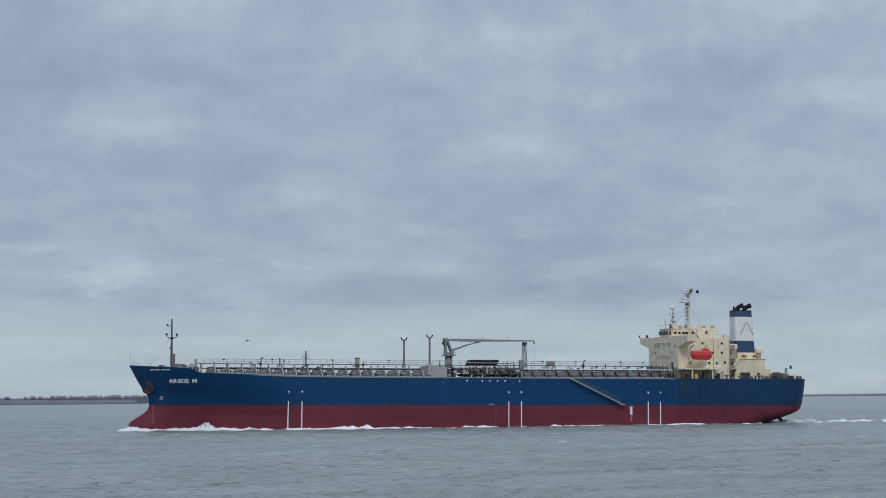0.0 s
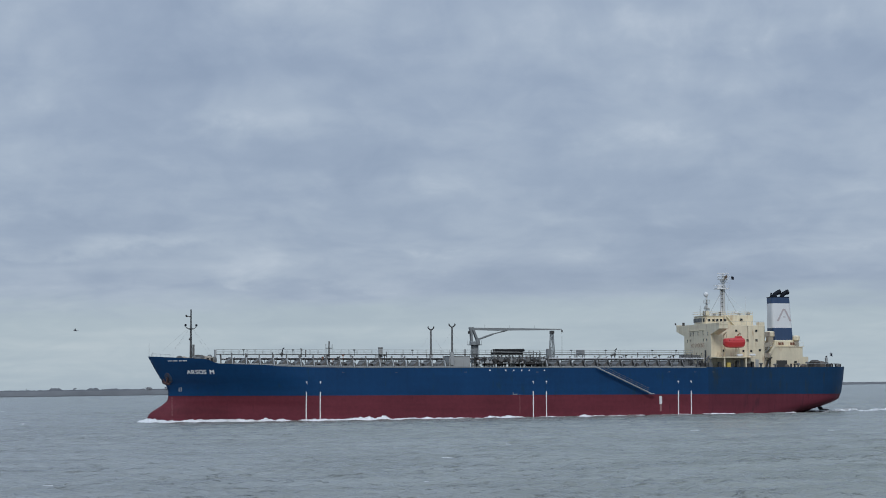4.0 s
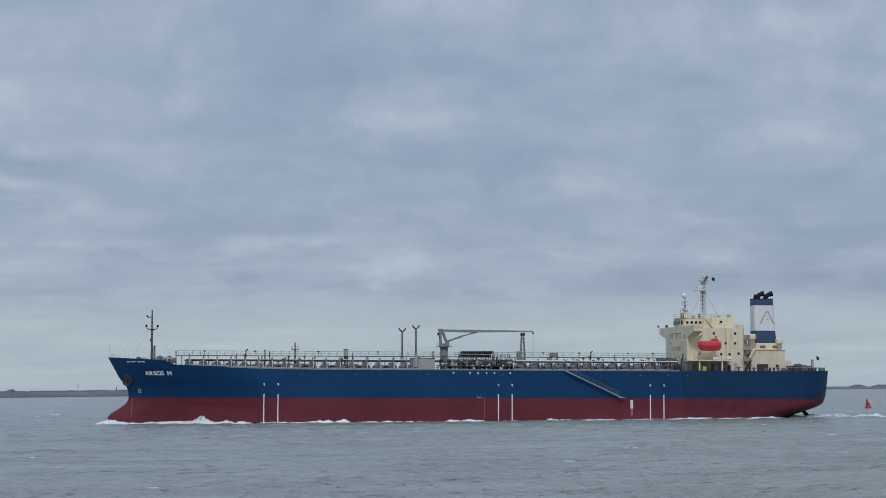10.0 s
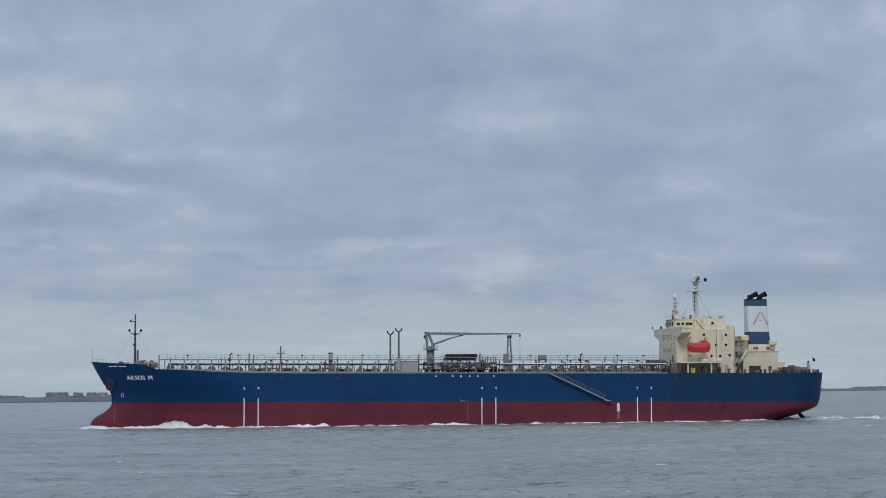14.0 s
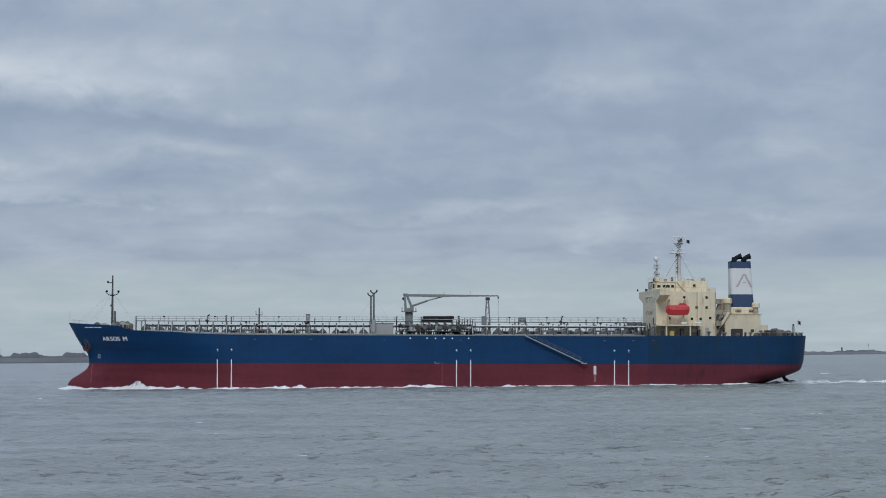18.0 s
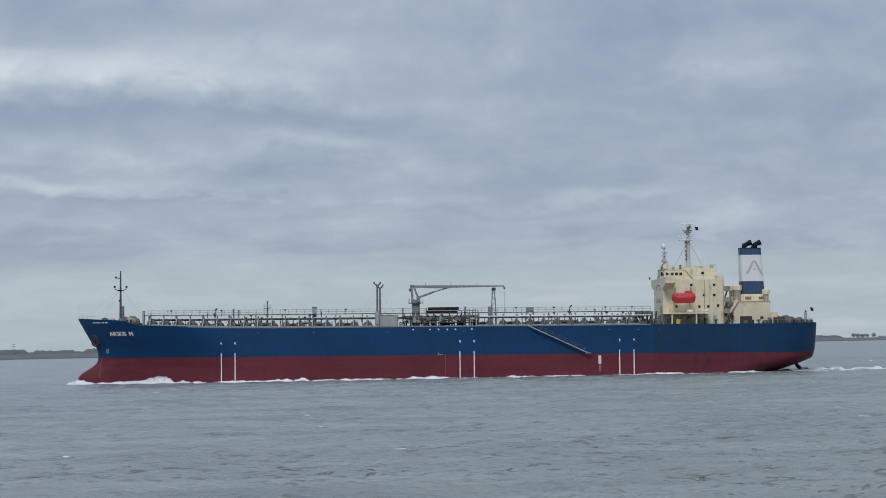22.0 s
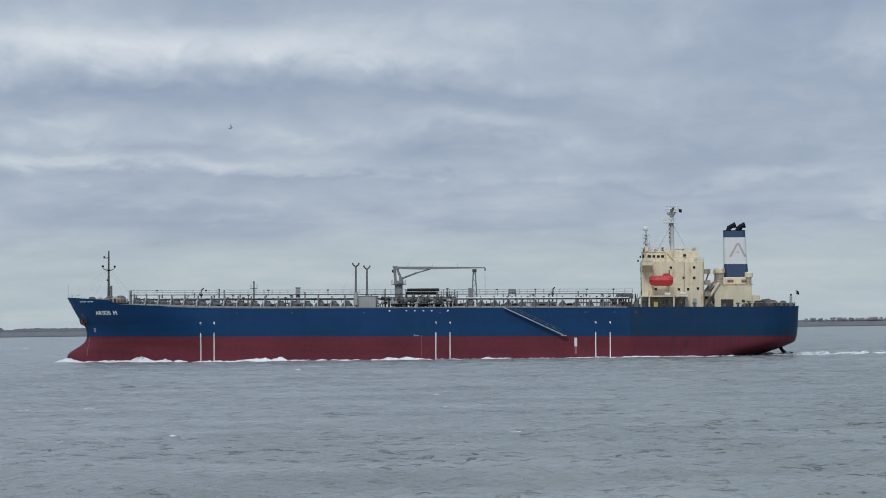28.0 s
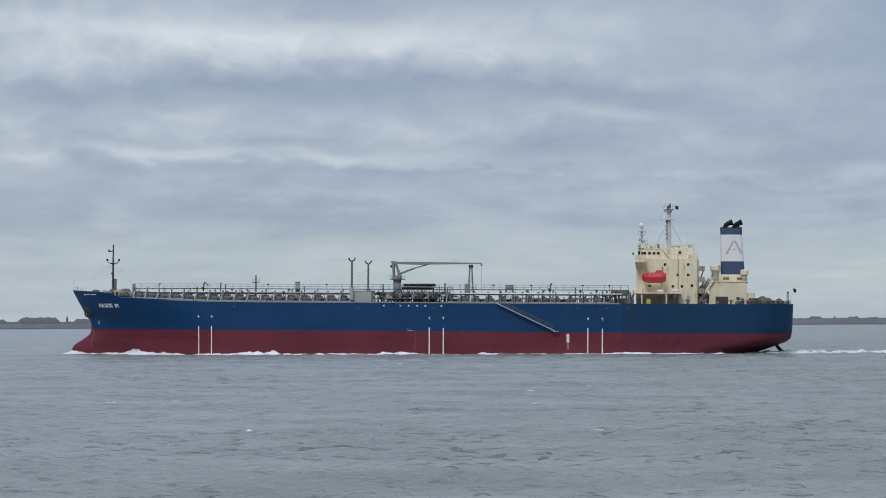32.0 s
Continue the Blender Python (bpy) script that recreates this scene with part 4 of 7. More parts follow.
# light strip of gunwale plating along the deck edge
for sgn in (-1, 1):
    bm = bm_new()
    prev = None
    for i in range(90):
        x = -74.6 + i * 124.6 / 89
        z = curve_at(SHEER, x)
        y = sgn * (half_breadth(x, min(z, 12.4)) + 0.03)
        cur = [bm.verts.new((x, y + dy * sgn, z + dz)) for dy, dz in ((-0.02, -0.16), (0.05, -0.16), (0.05, 0.12), (-0.25, 0.12))]
        if prev:
            for k in range(4):
                bm.faces.new((prev[k], cur[k], cur[(k + 1) % 4], prev[(k + 1) % 4]))
        prev = cur
    bmesh.ops.recalc_face_normals(bm, faces=bm.faces)
    part("gunwale", bm, M_CRANE, tanker)

# rudder and propeller tip under the counter
rudder = part("rudder", prism(bm_new(), [(86.4, -3), (89.5, -3), (89.3, -0.1), (87.0, -0.1)], "y", -0.35, 0.35, 0.08), M_BLACK, tanker)
part("rudder_horn", prism(bm_new(), [(86.9, 3.2), (88.0, 3.2), (88.4, 2.2), (89.1, 1.6), (89.0, 1.25), (88.2, 1.2), (87.7, 1.9)], "y", -0.4, 0.4, 0.05), M_BLACK, rudder)
part("rudder_head", box(bm_new(), 88.3, 90.9, -0.3, 0.3, 1.08, 1.42, 0.1), M_BLACK, rudder)

# ---- deck beams, coamings and pipes ----
bell = [(-1.02, 0.0), (-0.98, 0.68), (-0.84, 1.02), (-0.5, 1.32), (-0.24, 1.5), (-0.16, 1.9), (0.16, 1.9), (0.24, 1.5), (0.5, 1.32), (0.84, 1.02), (0.98, 0.68), (1.02, 0.0)]
bm = prism(bm_new(), bell, "y", -13.0, -5.5, 0.0)
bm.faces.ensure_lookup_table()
# fore-facing sides take the paler grey, end and aft faces the darker
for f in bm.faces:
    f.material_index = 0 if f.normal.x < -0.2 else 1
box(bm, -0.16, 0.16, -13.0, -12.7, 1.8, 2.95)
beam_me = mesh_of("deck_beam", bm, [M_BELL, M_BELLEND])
bracket_me, flange_me = [], []
for sg, m_, mf in ((-1, M_LGREY, M_LGREY), (1, M_LGREY, M_LGREY), (-1, M_DGREY, M_GREY), (1, M_DGREY, M_GREY)):
    web = [(sg * 15.7, 0.0), (sg * 14.1, 0.0), (sg * 12.5, 1.95), (sg * 13.9, 1.95)]
    bracket_me.append(mesh_of("bracket", prism(bm_new(), web, "x", -0.06, 0.06), m_))
    fl = [(sg * 15.75, 0.0), (sg * 13.95, 1.98), (sg * 13.85, 1.9), (sg * 15.62, 0.0)]
    flange_me.append(mesh_of("flange", prism(bm_new(), fl, "x", -0.09, 0.09), mf))
foot_me = mesh_of("coaming_foot", box(bm_new(), -1.35, 1.35, -0.12, 0.12, 0.0, 0.42, 0.04), M_LGREY)
x = -71.8
n_beam = 0
while x < 46.5:
    zdeck = max(curve_at(SHEER, x) - 0.12, 12.3)
    if not (-17.6 < x < 6.5):
        wide = min(1.0, (half_breadth(x, 12.4) - 0.5) / 15.6)
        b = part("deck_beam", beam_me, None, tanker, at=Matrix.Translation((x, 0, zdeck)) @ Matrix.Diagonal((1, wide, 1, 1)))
        for k in (0, 1) if x < 8 else (2, 3):
            part("bracket", bracket_me[k], None, b)
            part("flange", flange_me[k], None, b)
        part("coaming_foot", foot_me, None, tanker, at=(x + 1.66, -half_breadth(x, 12.4) + 0.7, zdeck))
    x += 3.317
    n_beam += 1

# long cargo lines
for y, z, r in ((-3.2, 14.78, 0.26), (-4.6, 14.72, 0.2), (2.2, 14.8, 0.26), (3.8, 14.7, 0.2), (5.2, 14.75, 0.22), (-6.4, 14.62, 0.11), (-13.1, 14.72, 0.13)):
    xa_, xb_ = (8.5, 50.5) if y == -13.1 else (-72.5, 50.5)
    bm = tube(bm_new(), (xa_, y, z), (xb_, y, z), r, seg=10)
    for k in range(12):
        xx = xa_ + 2 + k * (xb_ - xa_ - 4) / 11
        tube(bm, (xx, y, z), (xx + 0.16, y, z), r * 1.7, seg=10)
    part("cargo_pipe", bm, M_WHITE if r > 0.24 or y == -13.1 else (M_DGREY if r < 0.21 else M_LGREY), tanker)

# valves and short risers crowding the manifold
mrnd = random.Random(71)
for k in range(16):
    x, y, h = -13.0 + 1.2 * k + mrnd.uniform(-0.3, 0.3), mrnd.uniform(-12.4, -8.0), mrnd.uniform(1.0, 2.3)
    v = part("manifold_valve", revolve(bm_new(), [(0.3, 0), (0.3, 0.25), (0.16, 0.3), (0.16, h - 0.7), (0.34, h - 0.6), (0.4, h - 0.35), (0.28, h - 0.1), (0.1, h)], (x, y, 12.4), 10), (M_PALE, M_WHITE, M_LGREY)[k % 3], tanker)
    part("valve_wheel", revolve(bm_new(), [(0.1, 0), (0.38, 0.02), (0.38, 0.1), (0.1, 0.1)], (x, y, 12.4 + h), 10), M_RUST if k % 4 == 0 else M_DGREY, v)

# catwalk over the cargo lines
catwalk = part("catwalk", box(bm_new(), -74.8, 51.5, -2.3, -0.7, 15.75, 15.92, 0.02), M_DGREY, tanker)
for y in (-2.3, -0.7):
    for z in (16.45, 17.02):
        part("handrail", tube(bm_new(), (-74.8, y, z), (51.5, y, z), 0.035, seg=6), M_LGREY, catwalk)
st_me = mesh_of("stanchion", tube(bm_new(), (0, 0, 15.9), (0, 0, 17.05), 0.035, seg=6), M_LGREY)
lg_me = mesh_of("catwalk_leg", tube(bm_new(), (0, 0, 12.3), (0, 0, 15.8), 0.11, seg=8), M_LGREY)
for i in range(64):
    for y in (-2.3, -0.7):
        part("stanchion", st_me, None, catwalk, at=(-74.8 + i * 126.3 / 63, y, 0))
for i in range(20):
    for y in (-2.3, -0.7):
        part("leg", lg_me, None, catwalk, at=(-73.4 + i * 6.634, y, 0))
lamp_me = mesh_of("deck_lamp", box(tube(bm_new(), (0, 0, 15.7), (0, 0, 17.25), 0.05, seg=6), -0.28, 0.28, -0.16, 0.16, 17.1, 17.4, 0.03), M_DGREY)
for xx in (-67.8, -55.3, -39.5, -24.4, 18.0, 27.4, 40.2, 46.8):
    part("deck_lamp", lamp_me, None, catwalk, at=(xx, -2.3, -0.3))
valve_me = mesh_of("valve_wheel", revolve(tube(bm_new(), (0, 0, -0.9), (0, 0, 0.1), 0.07, seg=6), [(0.42, 0.0), (0.5, 0.05), (0.42, 0.1), (0.3, 0.06)], (0, 0, 0.1), 12), M_DGREY)
for i in range(22):
    part("valve", valve_me, None, tanker, at=(-70.1 + i * 3.317 + (27 if i > 15 else 0), -7.2 - (i % 3) * 0.9, 14.35 + 0.2 * (i % 2)))
hatch_me = mesh_of("tank_hatch", revolve(bm_new(), [(0.75, 0), (0.75, 0.8), (0.9, 0.85), (0.9, 1.0), (0.5, 1.2), (0.1, 1.25)], (0, 0, 0), 16), M_DGREY)
for i in range(16):
    xx = -63.4 + i * 6.634
    if not (-18 < xx < 8):
        part("tank_hatch", hatch_me, None, tanker, at=(xx, -9.4, 12.3))
# thin railing on the starboard deck edge and the raised port stretch
rail_me = mesh_of("rail_post", tube(bm_new(), (0, 0, 0), (0, 0, 1.1), 0.03, seg=5), M_LGREY)
star_rail = part("deck_railing", tube(bm_new(), (-74, 15.7, 13.4), (50, 15.7, 13.4), 0.03, seg=5), M_LGREY, tanker)
part("rail", tube(bm_new(), (-74, 15.7, 12.9), (50, 15.7, 12.9), 0.025, seg=5), M_LGREY, star_rail)
for i in range(50):
    part("post", rail_me, None, star_rail, at=(-74 + i * 2.53, 15.7, 12.3))

# vent masts with forked heads
for y in (-11.93, 11.93):
    vm_ = part("vent_mast", tube(bm_new(), (-16.25, y, 12.3), (-16.25, y, 22.6), 0.29, 0.22, 12), M_GREY, tanker, "tall grey vent mast with forked head")
    for s in (-1, 1):
        bm = bm_new()
        path_tube(bm, [(-16.25, y, 22.4), (-16.25 + s * 0.35, y, 22.75), (-16.25 + s * 0.72, y, 23.0), (-16.25 + s * 0.78, y, 23.45)], 0.17, 8)
        part("vent_head", bm, M_DGREY, vm_)
    bm = bm_new()
    tube(bm, (-16.25, y, 13.0), (-16.25, y, 16.2), 0.5, 0.5, 12)
    part("mast_foot", bm, M_LGREY, vm_)
    for dx in (-6.5, 6.5):
        part("stay_wire", tube(bm_new(), (-16.25, y, 21.6), (-16.25 + dx, y, 12.6), 0.014, seg=4), M_LGREY, vm_)
locker = part("deck_locker", box(bm_new(), -16.9, -11.4, -11.4, -5.5, 12.28, 15.25, 0.06), M_LGREY, tanker, "light grey steel deck locker")
part("door", box(bm_new(), -13.2, -12.3, -11.46, -11.4, 12.5, 14.4, 0.02), M_LGREY, locker)
part("roof_lip", box(bm_new(), -17.0, -11.3, -11.5, -5.4, 15.25, 15.35, 0.02), M_GREY, locker)

# kingposts and single vents
kp = part("lookout_post", tube(bm_new(), (-44.56, 5.9, 12.3), (-44.56, 5.9, 19.4), 0.26, 0.18, 10), M_GREY, tanker)
part("lamp_platform", revolve(bm_new(), [(0.95, 0), (1.0, 0.1), (0.95, 0.15)], (-44.56, 5.9, 17.5), 14), M_GREY, kp)
for a in range(8):
    part("rail_post", tube(bm_new(), (-44.56 + 0.93 * math.cos(a * 0.785), 5.9 + 0.93 * math.sin(a * 0.785), 17.6), (-44.56 + 0.93 * math.cos(a * 0.785), 5.9 + 0.93 * math.sin(a * 0.785), 18.6), 0.03, seg=5), M_LGREY, kp)
vent = part("ventilator_shaft", box(bm_new(), -32.8, -31.8, -0.65, 0.35, 12.3, 17.65, 0.06), M_LGREY, tanker)
part("cap", box(bm_new(), -32.88, -31.72, -0.73, 0.43, 17.4, 17.68, 0.04), M_GREY, vent)
part("pipe_riser", tube(bm_new(), (-30.6, 0.3, 12.3), (-30.6, 0.3, 16.6), 0.14, seg=8), M_GREY, vent)
for xx, yy, zt, w in ((-52.6, 1.0, 17.4, 0.17), (-51.4, 1.4, 17.0, 0.14), (-10.2, -1.0, 17.2, 0.16), (5.4, 0.0, 17.4, 0.2), (-59.5, 4, 16.4, 0.12), (38.0, 3.0, 16.6, 0.14)):
    bm = tube(bm_new(), (xx, yy, 12.3), (xx, yy, zt), w, seg=10)
    tube(bm, (xx, yy, zt - 0.25), (xx, yy, zt), w * 1.35, seg=10)
    part("vent_pipe", bm, M_GREY, tanker)

# tank on a lattice stand, and fire monitors on posts
stand = part("header_tank", box(bm_new(), 20.6, 22.5, 0.4, 2.2, 16.0, 17.15, 0.06), M_CRANE, tanker, "grey header tank on a braced stand")
for i, (dx, dy) in enumerate(((20.7, 0.5), (22.4, 0.5), (22.4, 2.1), (20.7, 2.1))):
    part("leg", tube(bm_new(), (dx + (0.25 if dx > 21 else -0.25), dy, 12.3), (dx, dy, 16.05), 0.11, seg=6), M_CRANE, stand)
for z in (13.3, 14.6):
    part("brace", tube(bm_new(), (20.5, 0.45, z), (22.6, 0.45, z + 1.2), 0.07, seg=5), M_CRANE, stand)
    part("brace", tube(bm_new(), (22.6, 0.45, z), (20.5, 0.45, z + 1.2), 0.07, seg=5), M_CRANE, stand)
for xx, yy in ((31.6, 2.98), (-57.4, 2.0)):
    mon = part("fire_monitor", tube(bm_new(), (xx, yy, 12.3), (xx, yy, 16.3), 0.16, seg=8), M_DGREY, tanker, "dark fire monitor on a post")
    part("valve_body", revolve(bm_new(), [(0.2, 0), (0.36, 0.15), (0.36, 0.55), (0.2, 0.7)], (xx, yy, 15.6), 12), M_DGREY, mon)
    part("nozzle", path_tube(bm_new(), [(xx, yy, 16.3), (xx + 0.15, yy, 16.75), (xx + 0.05, yy, 17.1), (xx + 0.6, yy, 17.55)], 0.15, 8), M_BLACK, mon)
    part("hand_wheel", tube(bm_new(), (xx - 0.5, yy, 16.0), (xx - 0.42, yy, 16.0), 0.3, seg=12), M_DGREY, mon)
# manifold amidships
mani = part("manifold", box(bm_new(), -10.4, 8.4, -14.4, -9.8, 13.25, 13.42, 0.02), M_DGREY, tanker, "crowded pipe manifold")
for i in range(7):
    part("drip_tray_leg", tube(bm_new(), (-10 + i * 3.0, -14.0, 12.3), (-10 + i * 3.0, -14.0, 13.3), 0.1, seg=6), M_GREY, mani)
for i in range(8):
    xx = -5.6 + i * 1.75
    bm = tube(bm_new(), (xx, -13.9, 14.25), (xx, 13.9, 14.25), 0.27, seg=10)
    for yy in (-13.9, -13.0, -10.5):
        tube(bm, (xx, yy - 0.06, 14.25), (xx, yy + 0.06, 14.25), 0.46, seg=12)
    part("cross_pipe", bm, M_GREY if i % 2 else M_DGREY, mani)
    part("manifold_valve", revolve(tube(bm_new(), (xx, -12.0, 14.2), (xx, -12.0, 15.15), 0.09, seg=6), [(0.34, 0), (0.4, 0.05), (0.34, 0.1)], (xx, -12.0, 15.1), 10), M_DGREY, mani)
    part("pipe_support", box(bm_new(), xx - 0.1, xx + 0.1, -11.5, -11.2, 12.3, 14.1), M_GREY, mani)
rack = part("hose_rack", box(bm_new(), -4.6, 3.6, -8.4, -5.0, 15.6, 15.75, 0.02), M_GREY, tanker)
for i in range(5):
    for yy in (-8.2, -5.2):
        part("rack_leg", tube(bm_new(), (-4.3 + i * 1.9, yy, 12.3), (-4.3 + i * 1.9, yy, 17.0), 0.1, seg=6), M_GREY, rack)
for k in range(5):
    for z, x0 in ((16.1, -4.3), (16.82, -3.9)):
        part("hose", tube(bm_new(), (x0, -8.0 + 0.66 * k, z), (x0 + 7.6 - 0.3 * (k % 2), -8.0 + 0.66 * k, z + 0.05), 0.35, seg=10), M_RUBBER, rack, "black rubber cargo hose")
for k in range(3):
    part("rack_beam", tube(bm_new(), (-4.6, -8.3 + 1.6 * k, 16.4), (8.0, -8.3 + 1.6 * k, 16.3), 0.1, seg=6), M_LGREY, rack)
for i in range(7):
    part("rack_post", tube(bm_new(), (4.4 + 0.66 * i, -7.2 - 0.5 * (i % 3), 13.2), (4.4 + 0.66 * i, -7.2 - 0.5 * (i % 3), 16.5 + 0.25 * (i % 2)), 0.09, seg=6), M_DGREY if i % 2 else M_GREY, rack)
for i in range(4):
    part("rack_pipe", tube(bm_new(), (-9.5, -9.4 - 0.5 * i, 13.9 + 0.35 * i), (8.2, -9.4 - 0.5 * i, 13.9 + 0.35 * i), 0.13, seg=8), M_GREY if i % 2 else M_LGREY, rack)

crowd = random.Random(17)
for i in range(64):
    xx, yy = crowd.uniform(-10.2, 8.6), crowd.uniform(-14.2, -7.5)
    h = crowd.uniform(0.9, 3.4)
    m_ = (M_DGREY, M_GREY, M_DGREY, M_LGREY)[i % 4]
    bm = tube(bm_new(), (xx, yy, 12.3), (xx, yy, 12.3 + h), crowd.uniform(0.07, 0.16), seg=7)
    if i % 3 == 0:
        box(bm, xx - 0.4, xx + 0.4, yy - 0.35, yy + 0.35, 12.3 + h * 0.4, 12.3 + h * 0.75, 0.06)
    elif i % 3 == 1:
        tube(bm, (xx - 0.5, yy, 12.3 + h * 0.8), (xx + 0.5, yy, 12.3 + h * 0.8), 0.28, seg=10)
    part("manifold_fitting", bm, m_, mani)
for i in range(10):
    xx = -68.5 + i * 12.6
    if -17 < xx < 9:
        continue
    yy, h = crowd.uniform(-13.5, -8.5), crowd.uniform(0.8, 1.7)
    bm = revolve(bm_new(), [(0.55, 0), (0.62, h * 0.5), (0.5, h * 0.8), (0.25, h)], (xx, yy, 12.3), 12, crowd.uniform(0.8, 1.5), 1.0)
    part("deck_housing", bm, M_DGREY if i % 3 else M_GREY, tanker)
for x0_, x1_ in ((-50.5, -41.5), (-36.0, -30.0), (24.0, 33.0), (37.0, 46.0)):
    cl_ = part("branch_pipe", tube(bm_new(), (x0_, -8.2, 13.6), (x1_, -8.2, 13.6), 0.2, seg=8), M_GREY, tanker)
    n_ = int((x1_ - x0_) / 1.3)
    for i in range(n_):
        xx = x0_ + 0.5 + i * 1.3
        part("valve_stem", tube(tube(bm_new(), (xx, -8.2, 12.4), (xx, -8.2, 14.7 + 0.5 * (i % 3)), 0.1, seg=6), (xx - 0.3, -8.2, 14.5 + 0.5 * (i % 3)), (xx + 0.3, -8.2, 14.5 + 0.5 * (i % 3)), 0.14, seg=8), M_RUST if (x0_ < -45 and i % 2) else M_DGREY, cl_)

# hose crane
crane = part("deck_crane", tube(bm_new(), (-7.0, 1.4, 12.3), (-7.0, 1.4, 18.6), 1.02, 0.98, 20), M_CRANE, tanker, "grey pedestal hose crane, boom stowed aft", smooth=False)
part("platform", revolve(bm_new(), [(1.0, 0.0), (1.95, 0.1), (1.95, 0.24), (1.0, 0.24)], (-7.0, 1.4, 18.25), 20), M_CRANE, crane)
for a in range(12):
    c, s = -7.0 + 1.85 * math.cos(a * 0.5236), 1.4 + 1.85 * math.sin(a * 0.5236)
    part("rail_post", tube(bm_new(), (c, s, 18.45), (c, s, 19.5), 0.03, seg=5), M_CRANE, crane)
part("column_leg", prism(bm_new(), [(-8.1, 19.2), (-7.55, 19.2), (-7.8, 22.7), (-8.35, 22.7)], "y", 0.75, 1.05, 0.04), M_CRANE, crane)
part("column_leg", prism(bm_new(), [(-6.5, 19.2), (-5.9, 19.2), (-7.3, 22.7), (-7.8, 22.7)], "y", 0.75, 1.05, 0.04), M_CRANE, crane)
part("column_leg", prism(bm_new(), [(-8.1, 19.2), (-7.55, 19.2), (-7.8, 22.7), (-8.35, 22.7)], "y", 1.75, 2.05, 0.04), M_CRANE, crane)
part("column_leg", prism(bm_new(), [(-6.5, 19.2), (-5.9, 19.2), (-7.3, 22.7), (-7.8, 22.7)], "y", 1.75, 2.05, 0.04), M_CRANE, crane)
part("slewing_base", box(bm_new(), -8.15, -5.85, 0.6, 2.2, 18.5, 19.3, 0.08), M_CRANE, crane)
part("column_head", box(bm_new(), -8.5, -7.3, 0.7, 2.1, 22.5, 23.0, 0.08), M_CRANE, crane)
part("winch", tube(bm_new(), (-8.3, 0.8, 21.7), (-8.3, 2.0, 21.7), 0.42, seg=14), M_DGREY, crane)
part("cab", box(bm_new(), -6.8, -5.9, 0.2, 1.2, 18.6, 20.2, 0.08), M_CRANE, crane)
boom = bm_new()
tip, root = Vector((15.04, -3.87, 22.35)), Vector((-8.0, 1.2, 22.55))
ax = (tip - root).normalized()
sd = ax.cross(Vector((0, 0, 1))).normalized()
ring_prev = None
for f, hw, up_, dn in ((0, 0.36, 0.28, 0.28), (0.3, 0.38, 0.28, 0.46), (0.42, 0.36, 0.26, 0.36), (1.0, 0.2, 0.15, 0.14)):
    c = root + (tip - root) * f
    ring = [boom.verts.new(c + sd * a * hw + Vector((0, 0, b))) for a, b in ((-1, -dn), (1, -dn), (1, up_), (-1, up_))]
    if ring_prev:
        for k in range(4):
            boom.faces.new((ring_prev[k], ring_prev[(k + 1) % 4], ring[(k + 1) % 4], ring[k]))
    else:
        boom.faces.new(ring[::-1])
    ring_prev = ring
boom.faces.new(ring_prev)
bmesh.ops.recalc_face_normals(boom, faces=boom.faces)
part("boom", boom, M_CRANE, crane)
part("luffing_cylinder", tube(tube(bm_new(), (-6.0, 0.9, 19.9), (-2.4, 0.1, 21.2), 0.24, seg=10), (-2.4, 0.1, 21.2), (1.2, -0.8, 22.15), 0.15, seg=10), M_CRANE, crane)
part("hook_block", box(bm_new(), 14.85, 15.25, -4.05, -3.7, 21.6, 22.2, 0.06), M_GREY, crane)
part("hoist_wire", tube(bm_new(), (15.05, -3.87, 21.4), (15.05, -3.87, 14.5), 0.03, seg=5), M_DGREY, crane)
for f in (0.15, 0.42, 0.7):
    c = root + (tip - root) * f
    part("boom_lamp", tube(bm_new(), c + Vector((0, 0, 0.3)), c + Vector((0, 0, 1.1)), 0.035, seg=5), M_CRANE, crane)

rest = part("boom_rest", box(bm_new(), 11.5, 13.2, -4.5, -2.8, 12.28, 12.5, 0.04), M_CRANE, tanker)
for dx, dy in ((-0.75, -0.7), (0.75, -0.7), (0.75, 0.7), (-0.75, 0.7)):
    part("leg", tube(bm_new(), (12.36 + dx, -3.67 + dy, 12.4), (12.36 + dx * 0.35, -3.67 + dy * 0.7, 21.2), 0.12, seg=6), M_CRANE, rest)
for k in range(6):
    z = 13.2 + k * 1.35
    w0, w1 = 0.75 * (1 - 0.65 * (z - 12.4) / 8.8), 0.75 * (1 - 0.65 * (z + 1.35 - 12.4) / 8.8)
    s = 1 if k % 2 else -1
    part("brace", tube(bm_new(), (12.36 - s * w0, -4.3, z), (12.36 + s * w1, -4.25, z + 1.35), 0.07, seg=5), M_CRANE, rest)
part("cradle", box(bm_new(), 11.9, 12.9, -4.3, -3.0, 21.2, 22.0, 0.08), M_DGREY, rest)
part("rest_house", box(bm_new(), 10.9, 12.1, -4.4, -3.2, 12.4, 17.3, 0.08), M_CRANE, rest)

